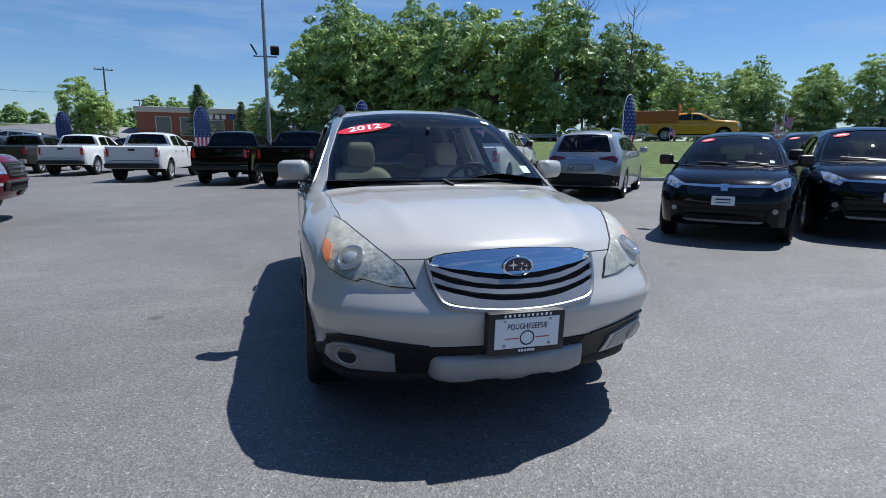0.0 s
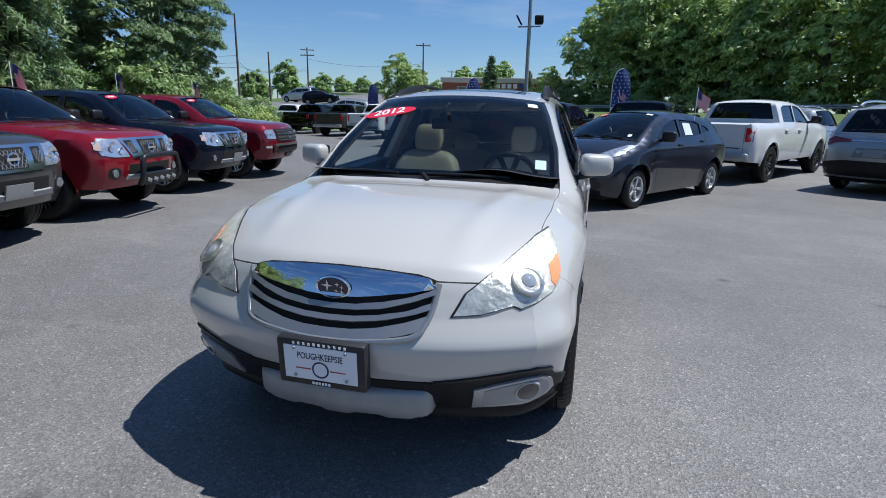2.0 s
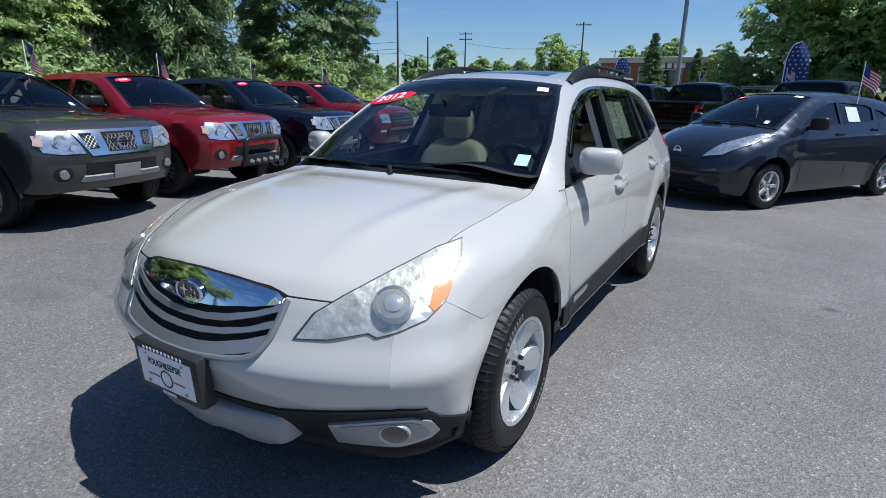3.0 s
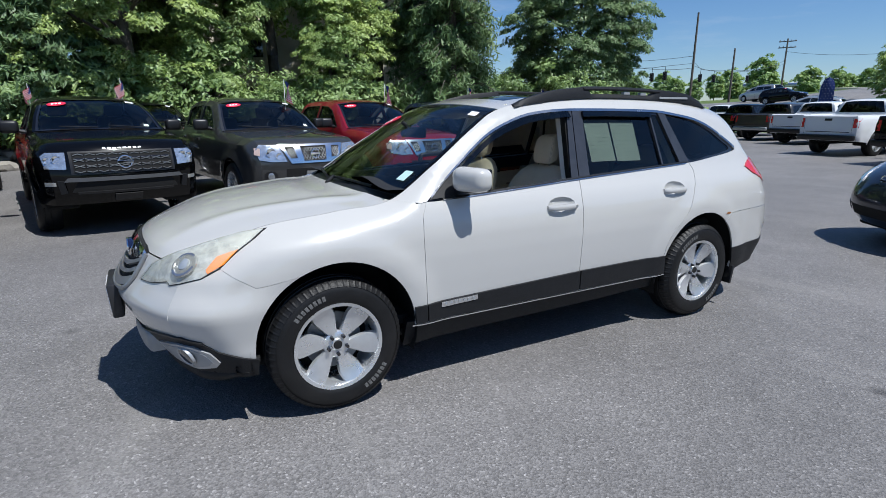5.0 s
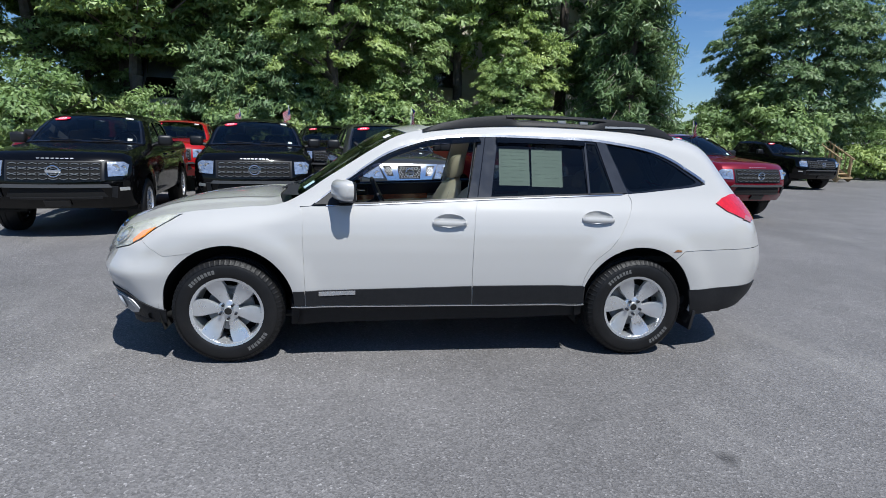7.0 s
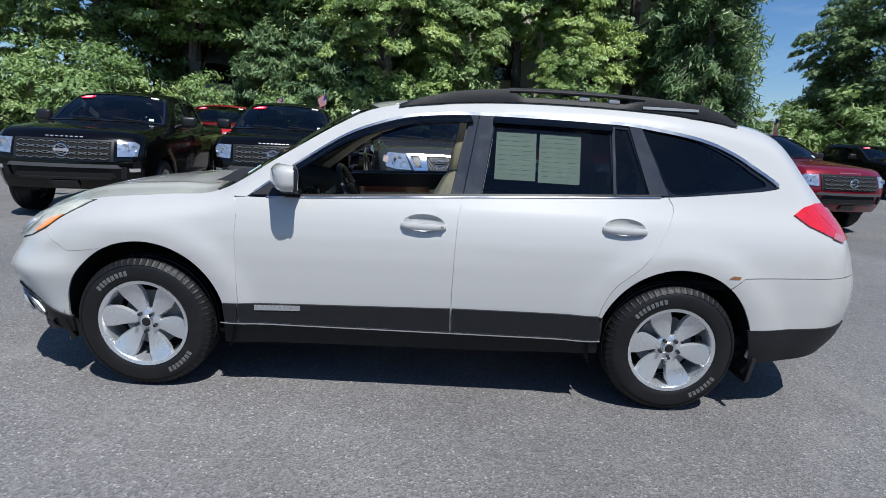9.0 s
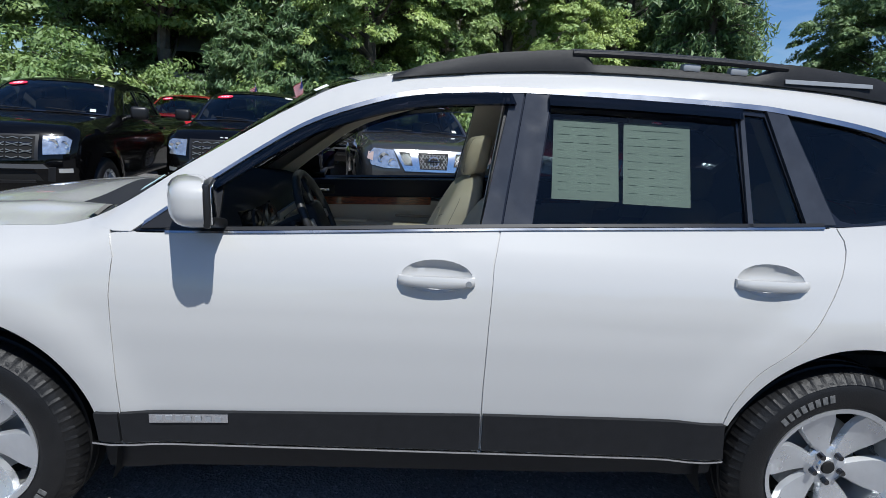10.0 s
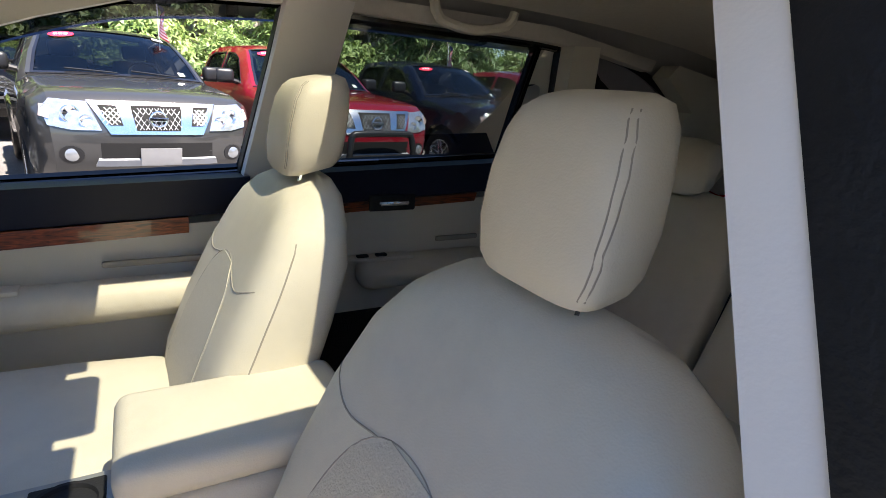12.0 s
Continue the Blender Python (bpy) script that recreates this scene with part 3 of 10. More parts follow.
def asphalt_nodes(m):
    n, l = m.node_tree.nodes, m.node_tree.links
    b = n["Principled BSDF"]
    g = n.new("ShaderNodeNewGeometry")

    def noise_tex(scale, detail=6, rough=0.6):
        t = n.new("ShaderNodeTexNoise")
        t.inputs["Scale"].default_value, t.inputs["Detail"].default_value, t.inputs["Roughness"].default_value = scale, detail, rough
        l.new(g.outputs["Position"], t.inputs["Vector"])
        return t.outputs["Fac"]

    def remap(v, a, b_, c, d):
        r = n.new("ShaderNodeMapRange")
        for k, q in zip(("From Min", "From Max", "To Min", "To Max"), (a, b_, c, d)):
            r.inputs[k].default_value = q
        l.new(v, r.inputs["Value"])
        return r.outputs[0]

    def mul(a, c):
        r = n.new("ShaderNodeMath")
        r.operation = "MULTIPLY"
        l.new(a, r.inputs[0])
        l.new(c, r.inputs[1])
        return r.outputs[0]
    # aggregate: small stones, some light
    v = n.new("ShaderNodeTexVoronoi")
    v.inputs["Scale"].default_value = 100
    l.new(g.outputs["Position"], v.inputs["Vector"])
    sep = n.new("ShaderNodeSeparateColor")
    l.new(v.outputs["Color"], sep.inputs[0])
    stone = remap(sep.outputs[0], 0.0, 1.0, 0.70, 1.25)
    light = remap(sep.outputs[1], 0.9, 1.0, 1.0, 1.75)
    fine = remap(noise_tex(260, 3), 0.3, 0.7, 0.75, 1.25)
    patch = remap(noise_tex(0.22, 5, 0.55), 0.3, 0.7, 0.80, 1.16)
    blot = remap(noise_tex(1.1, 9, 0.72), 0.33, 0.7, 0.86, 1.15)
    val = mul(mul(mul(stone, light), fine), mul(patch, blot))
    # pale scuffs, drawn out along the way the cars turn in
    mp = n.new("ShaderNodeMapping")
    mp.inputs["Rotation"].default_value = (0, 0, 0.55)
    mp.inputs["Scale"].default_value = (0.35, 1.5, 1.0)
    l.new(g.outputs["Position"], mp.inputs[0])
    sc = n.new("ShaderNodeTexNoise")
    sc.inputs["Scale"].default_value, sc.inputs["Detail"].default_value, sc.inputs["Roughness"].default_value, sc.inputs["Distortion"].default_value = 0.9, 10, 0.74, 0.6
    l.new(mp.outputs[0], sc.inputs["Vector"])
    dust = remap(sc.outputs["Fac"], 0.54, 0.72, 0.0, 0.55)
    mixc = n.new("ShaderNodeMix")
    mixc.data_type = "RGBA"
    base = n.new("ShaderNodeVectorMath")
    base.operation = "SCALE"
    base.inputs[0].default_value = (0.156, 0.149, 0.146)
    l.new(val, base.inputs["Scale"])
    l.new(base.outputs[0], mixc.inputs[6])
    mixc.inputs[7].default_value = (0.25, 0.24, 0.225, 1)
    l.new(dust, mixc.inputs[0])
    # oil drips
    v2 = n.new("ShaderNodeTexVoronoi")
    v2.inputs["Scale"].default_value = 0.9
    l.new(g.outputs["Position"], v2.inputs["Vector"])
    drip = remap(v2.outputs["Distance"], 0.02, 0.07, 0.45, 1.0)
    fin = n.new("ShaderNodeVectorMath")
    fin.operation = "SCALE"
    l.new(mixc.outputs[2], fin.inputs[0])
    l.new(drip, fin.inputs["Scale"])
    l.new(fin.outputs[0], b.inputs["Base Color"])
    b.inputs["Roughness"].default_value = 0.62
    b.inputs["Specular IOR Level"].default_value = 0.42
    bp = n.new("ShaderNodeBump")
    bp.inputs["Strength"].default_value = 0.55
    bp.inputs["Distance"].default_value = 0.006
    l.new(v.outputs["Distance"], bp.inputs["Height"])
    l.new(bp.outputs[0], b.inputs["Normal"])


asphalt_nodes(M_ASPH)
M_GRASSG = mat("mown grass ground", (0.075, 0.115, 0.022), 0.9, vary=0.35, vscale=2.5, bump=0.6, bscale=25, stain=(0.16, 0.15, 0.05), stain_scale=0.4, stain_amt=0.4)
M_DIRT = mat("leaf litter", (0.055, 0.045, 0.025), 0.95, vary=0.4, vscale=3, bump=0.8, bscale=12, stain=(0.16, 0.13, 0.08), stain_scale=1.2, stain_amt=0.6)
M_CONC = mat("concrete", (0.38, 0.37, 0.34), 0.85, vary=0.15, vscale=4, bump=0.2, bscale=80)
M_ROAD = mat("far road", (0.22, 0.22, 0.21), 0.85, vary=0.12, vscale=1.0, bump=0.1, bscale=60)


def grid_axis(lo, hi, fine_lo, fine_hi, fine, coarse):
    a = list(np.arange(fine_lo, fine_hi + 1e-6, fine))
    x = fine_lo
    st = fine
    left = []
    while x > lo:
        st = min(coarse, st * 1.25)
        x -= st
        left.append(x)
    x = fine_hi
    st = fine
    right = []
    while x < hi:
        st = min(coarse, st * 1.25)
        x += st
        right.append(x)
    return np.array(left[::-1] + a + right)


def build_ground():
    xs = grid_axis(-900, 900, -30, 50, 0.8, 120)
    ys = grid_axis(-900, 900, -12, 50, 0.8, 120)
    X, Y = np.meshgrid(xs, ys)
    Z = ground_z(X, Y)
    nx, ny = len(xs), len(ys)
    V = np.stack([X.ravel(), Y.ravel(), Z.ravel()], -1)
    F, mi = [], []
    for j in range(ny - 1):
        for i in range(nx - 1):
            F.append((j * nx + i, j * nx + i + 1, (j + 1) * nx + i + 1, (j + 1) * nx + i))
            cx, cy = (xs[i] + xs[i + 1]) / 2, (ys[j] + ys[j + 1]) / 2
            s = cx * E1[0] + cy * E1[1]
            w = -cx - 15.8 - 0.10 * cy
            k = 0
            if s > 18.7 and (cy * E1[0] - cx * E1[1] < 21 or s > 30 and cy * E1[0] - cx * E1[1] < 34):
                k = 1
            if w > 0.3 and cy < 17:
                k = 2
            if cx < -15 and 35 < cy < 52:
                k = 1
            if s > 48 or (cy > 70) or abs(cx) > 80 or cy < -60:
                k = 1
            mi.append(k)
    me = bpy.data.meshes.new("ground")
    me.from_pydata(V.tolist(), [], F)
    for m in (M_ASPH, M_GRASSG, M_DIRT):
        me.materials.append(m)
    me.polygons.foreach_set("material_index", mi)
    me.shade_smooth()
    tagged(new("ground", me), "worn grey asphalt parking lot with grass verge beyond", "ground", kind="structure")


build_ground()


def slab(name, a, b, width, z0, height, material, label, n=40, category="road"):
    """A strip along a line from a to b in plan, following the ground."""
    a, b = np.array(a, float), np.array(b, float)
    d = (b - a) / np.linalg.norm(b - a)
    q = np.array((-d[1], d[0])) * width / 2
    bm = bmesh.new()
    rows = []
    for t in np.linspace(0, 1, n):
        p = a + (b - a) * t
        zl, zr = gz(*(p + q)) + z0, gz(*(p - q)) + z0
        zz = max(zl, zr)
        rows.append([bm.verts.new((*(p + q), zl - 0.3)), bm.verts.new((*(p + q), zz + height)), bm.verts.new((*(p - q), zz + height)), bm.verts.new((*(p - q), zr - 0.3))])
    for A, B in zip(rows, rows[1:]):
        for k in range(3):
            bm.faces.new((A[k], A[k + 1], B[k + 1], B[k]))
    ob = part(name, bm, material, None, smooth=False)
    tagged(ob, label, category, kind="structure")
    return ob


NRM = np.array((-E1[1], E1[0]))
slab("kerb", E1 * 18.6 + NRM * 14, E1 * 18.6 - NRM * 60, 0.18, 0.0, 0.13, M_CONC, "pale concrete kerb between asphalt and grass", category="kerb")
slab("road", E1 * 40.5 + NRM * 90, E1 * 40.5 - NRM * 120, 8.0, 0.02, 0.02, M_ROAD, "sunlit grey main road beyond the grass", category="road")

# ---- the white wagon ----
OB = Body(
    edge=[(-1.98, 0.27), (-2.06, 0.45), (-2.08, 0.62), (-2.04, 0.75), (-1.93, 0.845), (-1.69, 0.955), (-1.30, 1.005), (-1.01, 1.043), (-0.715, 1.225), (-0.43, 1.405), (-0.225, 1.502),
          (0.14, 1.560), (0.6, 1.586), (1.2, 1.574), (1.65, 1.528), (1.90, 1.45), (2.06, 1.2), (2.20, 1.0), (2.29, 0.80), (2.33, 0.62), (2.29, 0.44), (2.20, 0.34)],
    widths=[(0.2, 0.80), (0.26, 0.83), (0.38, 0.862), (0.5, 0.868), (0.62, 0.876), (0.75, 0.880), (0.85, 0.874), (0.93, 0.860), (1.0, 0.834), (1.05, 0.805), (1.08, 0.788), (1.12, 0.766), (1.5, 0.60), (1.6, 0.562)],
    plan=[(-2.1, -0.06), (-1.75, -0.035), (-1.45, -0.004), (-1.2, 0), (1.4, 0), (1.9, -0.03), (2.35, -0.09)],
    bulge=[(-0.14, 0), (-0.19, 0), (-0.20, 0), (-0.18, 0.02), (-0.22, 0.03), (-0.10, 0.045), (-0.06, 0.05), (-0.10, 0.025), (-0.105, 0.015), (-0.105, 0.03), (-0.10, 0.035),
           (-0.04, 0.035), (0, 0.030), (0, 0.031), (0.02, 0.032), (0.10, 0.04), (0.13, 0.02), (0.14, 0), (0.18, 0), (0.20, 0), (0.18, 0), (0.15, 0)],
    rolls=[(0.2, 0.1), (0.2, 0.1), (0.2, 0.1), (0.2, 0.11), (0.15, 0.12), (0.13, 0.12), (0.12, 0.11), (0.10, 0.08), (0.055, 0.028), (0.055, 0.028), (0.06, 0.045),
           (0.075, 0.06), (0.075, 0.06), (0.075, 0.06), (0.08, 0.07), (0.1, 0.08), (0.12, 0.07), (0.2, 0.1), (0.25, 0.12), (0.25, 0.12), (0.25, 0.12), (0.2, 0.1)],
    arches=[(-1.355, 0.37, 0.43, 0.012), (1.37, 0.37, 0.43, 0.012), (-1.355, 0.37, 0.50, 0.011), (1.37, 0.37, 0.50, 0.011)])


def arc(cy, cz, r, a0, a1, n=24):
    return [(cy + r * math.cos(radians(a)), cz + r * math.sin(radians(a))) for a in np.linspace(a0, a1, n)]


DLO_TOP = [tuple(q) for q in smooth_line([(-0.845, 1.03), (-0.64, 1.185), (-0.457, 1.313), (-0.35, 1.375), (-0.229, 1.424), (-0.074, 1.47), (0.10, 1.493), (0.30, 1.503), (0.65, 1.503), (1.0, 1.496),
                                         (1.17, 1.483), (1.47, 1.435), (1.66, 1.365), (1.80, 1.275), (1.86, 1.225)], 0.05)]
DLO_BOT = [tuple(q) for q in smooth_line([(1.86, 1.205), (1.78, 1.185), (1.58, 1.162), (1.29, 1.135), (0.75, 1.108), (0.232, 1.083), (-0.47, 1.045), (-0.845, 1.03)], 0.06)]
RDOOR = [tuple(q) for q in smooth_line([(1.286, 1.133), (1.306, 1.072), (1.25, 0.94), (1.157, 0.795), (1.04, 0.69), (0.982, 0.59), (0.964, 0.515)], 0.03)]
FGAP = [(-0.852, 1.028), (-0.885, 0.96), (-0.892, 0.85), (-0.886, 0.65), (-0.876, 0.385)]
DGAP = [(0.232, 1.083), (0.212, 0.98), (0.205, 0.8), (0.203, 0.6), (0.208, 0.385)]


def ellipse2(cy, cz, ry, rz, n=28):
    return [(cy + ry * math.cos(2 * math.pi * i / n), cz + rz * math.sin(2 * math.pi * i / n)) for i in range(n)]


def off(line, dy):
    return [(a + dy, b) for a, b in line]


FRONT_OPEN = [(-0.755, 1.05), (-0.612, 1.184), (-0.452, 1.302), (-0.338, 1.364), (-0.215, 1.410), (-0.06, 1.454), (0.10, 1.476), (0.258, 1.484), (0.185, 1.087), (-0.45, 1.052)]
REAR_OPEN = [(0.330, 1.10), (0.390, 1.47), (0.985, 1.465), (1.0, 1.127)]
SMALL_OPEN = [(1.02, 1.128), (1.012, 1.464), (1.085, 1.46), (1.185, 1.137)]
QUARTER_OPEN = [tuple(q) for q in smooth_line([(1.305, 1.155), (1.23, 1.31), (1.165, 1.466), (1.30, 1.452), (1.46, 1.415), (1.63, 1.345), (1.76, 1.26), (1.805, 1.215), (1.70, 1.188), (1.5, 1.167)], 0.05, True)]


def hero_body(car):
    S = lambda a, b: OB.sub(a, b)
    made = {}
    for sg, tag in ((1, "left"), (-1, "right")):
        # front bumper corner, fender, doors, quarter, rear bumper corner
        bump = S((-1.98, 0.27), (-1.93, 0.845)) + [(-1.83, 0.765), (-1.74, 0.7075), (-1.68, 0.7145)] + arc(-1.355, 0.375, 0.41, 117.2, 190, 20) + [(-1.765, 0.27)]
        made["bf" + tag] = OB.side_panel("bumper_corner", bump, M_WHITE, car, sgn=sg, h=0.03)
        fend = S((-1.93, 0.845), (-1.01, 1.043)) + [(-0.91, 1.03)] + off(FGAP[1:], -0.0015) + [(-0.95, 0.385), (-0.948, 0.42)] + arc(-1.355, 0.375, 0.41, 6, 116.8, 40) + [(-1.68, 0.7168), (-1.74, 0.7098), (-1.83, 0.7675)]
        made["f" + tag] = OB.side_panel("fender", fend, M_WHITE, car, sgn=sg, h=0.03)
        door = DLO_BOT[DLO_BOT.index(min(DLO_BOT, key=lambda q: abs(q[0] - 0.232))):]
        fd = [(0.228, 1.078)] + [(a, b - 0.004) for a, b in door if -0.84 < a < 0.22] + off(FGAP, 0.0015) + off(DGAP, -0.0018)[::-1][:-1]
        d1 = OB.side_panel("front_door", fd, M_WHITE, car, sgn=sg, h=0.03, holes=[ellipse2(0.045, 0.945, 0.105, 0.047)])
        rb = [(a, b - 0.004) for a, b in DLO_BOT if 0.24 < a < 1.27]
        rd = rb[::-1] + [(a - 0.0025, b) for a, b in RDOOR] + [(0.985, 0.385)] + off(DGAP, 0.0018)[::-1]
        d2 = OB.side_panel("rear_door", rd, M_WHITE, car, sgn=sg, h=0.03, holes=[ellipse2(1.055, 0.975, 0.105, 0.047)])
        made["d1" + tag], made["d2" + tag] = d1, d2
        quarter = S((-1.01, 1.043), (2.30, 0.77)) + [(1.95, 0.765), (1.69, 0.757)] + arc(1.37, 0.375, 0.41, 52, 161, 40) + [(a + 0.002, b) for a, b in RDOOR][::-1] + \
            [q for q in DLO_BOT if q[0] > 1.29][::-1] + DLO_TOP[::-1] + [(-0.90, 1.028)]
        made["q" + tag] = OB.side_panel("body_side", quarter, M_WHITE, car, sgn=sg, h=0.03)
        rbump = [(1.69, 0.752), (1.95, 0.76)] + S((2.30, 0.765), (2.20, 0.34)) + [(1.79, 0.31)] + arc(1.37, 0.375, 0.41, -8, 51, 18)
        made["rb" + tag] = OB.side_panel("rear_bumper_corner", rbump, M_WHITE, car, sgn=sg, h=0.03)
        # inner skins behind the joints
        OB.side_panel("inner_skin", [(-1.93, 0.72), (-1.86, 0.79), (-1.70, 0.82), (-1.52, 0.80), (-1.537, 0.752), (-1.60, 0.712), (-1.70, 0.67)], M_WHITE, car, sgn=sg, h=0.05, lift=-0.005, thick=0.0)
        OB.side_panel("inner_skin", [(-1.0, 0.92), (-0.84, 0.92), (-0.80, 1.02), (-0.86, 1.03), (-1.0, 1.0)], M_WHITE, car, sgn=sg, h=0.05, lift=-0.006, thick=0.0)
        for line in (FGAP, DGAP, RDOOR):
            OB.side_panel("inner_skin", off(line, -0.02) + off(line, 0.02)[::-1], M_WHITE, car, sgn=sg, h=0.05, lift=-0.0045, thick=0.0)
        OB.side_panel("bumper_cladding", [(-1.97, 0.43), (-1.88, 0.398), (-1.80, 0.368), (-1.752, 0.352), (-1.755, 0.268), (-1.97, 0.272)], M_CLAD, car, sgn=sg, h=0.04, lift=0.010, thick=0.02)
        OB.side_panel("inner_skin", [(1.66, 0.80), (2.16, 0.82), (2.18, 0.72), (1.72, 0.70)], M_WHITE, car, sgn=sg, h=0.05, lift=-0.005, thick=0.0)
        # window surround and panes
        OB.side_panel("window_frame", DLO_TOP + DLO_BOT[1:-1], M_GLOSSB, car, holes=[FRONT_OPEN, REAR_OPEN, SMALL_OPEN, QUARTER_OPEN], h=0.06, sgn=sg, lift=-0.006, thick=0.02)
        bpf = [(0.172, 1.09), (0.231, 1.092), (0.300, 1.50), (0.262, 1.50)]
        bpr = [(0.238, 1.092), (0.326, 1.098), (0.386, 1.494), (0.307, 1.50)]
        OB.side_panel("pillar_trim", bpf, M_PILLAR, car, sgn=sg, h=0.06, lift=0.002, thick=0.01, label="dark grey pillar trim")
        OB.side_panel("pillar_trim", bpr, M_PILLAR, car, sgn=sg, h=0.06, lift=0.002, thick=0.01)
        cp = [(1.19, 1.138), (1.285, 1.142), (1.155, 1.478), (1.09, 1.478)]
        OB.side_panel("pillar_trim", cp, M_PILLAR, car, sgn=sg, h=0.06, lift=0.002, thick=0.01)
        for nm, q, mt in (("rear_door_glass", REAR_OPEN, M_TINTH), ("fixed_glass", SMALL_OPEN, M_TINTH), ("quarter_glass", QUARTER_OPEN, M_TINT)):
            OB.side_panel(nm, q, mt, car, sgn=sg, h=0.08, lift=-0.012, thick=0.0, label="dark privacy glass").visible_shadow = nm != "rear_door_glass"
        # bright belt and upper mouldings
        belt = [(a, b) for a, b in DLO_BOT if -0.79 < a < 1.27][::-1]
        strip = [(a, b + 0.003) for a, b in belt] + [(a, b - 0.003) for a, b in belt][::-1]
        seal = [(a, b + 0.014) for a, b in belt] + [(a, b + 0.0045) for a, b in belt][::-1]
        OB.side_panel("belt_seal", seal, M_BLACKP, car, sgn=sg, h=0.05, lift=0.003, thick=0.016, label="black rubber belt seal")
        OB.side_panel("belt_moulding", strip, M_MOULD, car, sgn=sg, h=0.05, lift=0.006, thick=0.014, label="bright belt moulding")
        up = [q for q in DLO_TOP if q[0] > -0.82]
        strip = [(a, b + 0.004) for a, b in up] + [(a - 0.006, b - 0.012) for a, b in up][::-1]
        OB.side_panel("window_moulding", strip, M_MOULD, car, sgn=sg, h=0.05, lift=0.004, thick=0.01, label="bright window surround")
        # dark lower cladding
        OB.side_panel("door_cladding", [(-0.874, 0.392), (-0.878, 0.488), (-0.5, 0.498), (0.2, 0.515), (0.204, 0.392)], M_CLAD, car, sgn=sg, h=0.05, lift=0.014, thick=0.02)
        OB.side_panel("door_cladding", [(0.213, 0.392), (0.21, 0.516), (0.6, 0.518), (0.962, 0.518), (0.985, 0.392)], M_CLAD, car, sgn=sg, h=0.05, lift=0.014, thick=0.02)
        OB.side_panel("fender_cladding", [(-0.882, 0.392), (-0.884, 0.488), (-0.955, 0.486), (-0.948, 0.392)], M_CLAD, car, sgn=sg, h=0.04, lift=0.014, thick=0.02)
        sill = [(-0.975, 0.384), (0.99, 0.384), (1.0, 0.285), (0.5, 0.262), (-0.5, 0.25), (-0.985, 0.235)]
        OB.side_panel("sill", sill, M_CLAD, car, sgn=sg, h=0.05, lift=-0.045, thick=0.05)
        OB.side_panel("sill_trim", [(-0.97, 0.386), (0.985, 0.386), (0.985, 0.380), (-0.97, 0.380)], M_BRIGHT, car, sgn=sg, h=0.06, lift=0.016, thick=0.01)
        # rear bumper cladding
        OB.side_panel("rear_cladding", [(1.755, 0.475), (1.95, 0.485)] + S((2.30, 0.50), (2.20, 0.34)) + [(1.795, 0.28)], M_CLAD, car, sgn=sg, h=0.04, lift=0.008, thick=0.02)
        # wheel-house liners
        for cy in (-1.355, 1.37):
            bm = bmesh.new()
            pr = [(cy + 0.435 * math.cos(a), max(0.22, 0.375 + 0.435 * math.sin(a))) for a in np.linspace(-0.35, math.pi + 0.35, 26)]
            A = [bm.verts.new((sg * 0.84, a, b)) for a, b in pr]
            B = [bm.verts.new((sg * 0.50, a, b)) for a, b in pr]
            C = [bm.verts.new((sg * 0.50, cy, 0.375))]
            for i in range(len(pr) - 1):
                bm.faces.new((A[i], A[i + 1], B[i + 1], B[i]))
                bm.faces.new((B[i], B[i + 1], C[0]))
            part("wheelhouse", bm, M_DARK, car)
        for cy, rr in ((-1.37, "f"), (1.37, "r")):
            wheel(car, (sg * 0.765, cy, 0.348), 0.348, 0.225, 0.222, 6, sg, tread=True)
    # strip: bumper, bonnet, screen, roof, tailgate
    sof = OB.s_of
    s_at_z = lambda z: float(next(s for s in np.arange(0, 1.5, 0.004) if OB.at_s(np.array([s]))[0, 1] >= z))
    sA, sB, sC = s_at_z(0.80), sof(-1.0, 1.045), sof(-0.225, 1.502)
    sD, sE = sof(1.88, 1.45), sof(2.13, 1.1)
    def band(a, b, u=1.0):
        n = max(2, int((b - a) / 0.05))
        return [(u, s) for s in np.linspace(a, b, n)] + [(-u, s) for s in np.linspace(b, a, n)]
    made["bumper"] = OB.top_panel("front_bumper", band(0, sA - 0.004), M_WHITE, car, h=0.022)
    made["hood"] = OB.top_panel("bonnet", band(sA + 0.003, sB - 0.02, 0.995), M_WHITE, car, h=0.028, label="pearl white bonnet")
    OB.top_panel("cowl", band(sB - 0.015, sB + 0.05, 0.99), M_BLACKP, car, h=0.04, lift=-0.012)
    scr = [(u * 0.955, s) for u, s in band(sB + 0.035, sC - 0.01)]
    OB.top_panel("screen_surround", band(sB + 0.045, sC + 0.005, 0.998), M_GLOSSB, car, holes=[[(u * 0.93, s) for u, s in band(sB + 0.10, sC - 0.035)]], h=0.05, lift=-0.008, thick=0.006)
    made["screen"] = OB.top_panel("windscreen", [(u * 0.97, s) for u, s in band(sB + 0.05, sC - 0.005)], M_WSHIELD, car, h=0.06, lift=-0.003, thick=0.0, label="clear laminated windscreen")
    sR0, sR1 = sof(-0.05, 1.535), sof(0.50, 1.582)
    made["roof"] = OB.top_panel("roof", band(sC, sD, 1.0), M_WHITE, car, holes=[[(0.76, sR0), (0.76, sR1), (-0.76, sR1), (-0.76, sR0)]], h=0.05)
    OB.top_panel("sunroof_glass", [(0.75, sR0 + 0.006), (0.75, sR1 - 0.006), (-0.75, sR1 - 0.006), (-0.75, sR0 + 0.006)], M_ROOFG, car, h=0.06, lift=-0.004, thick=0.01, label="tinted sunroof glass")
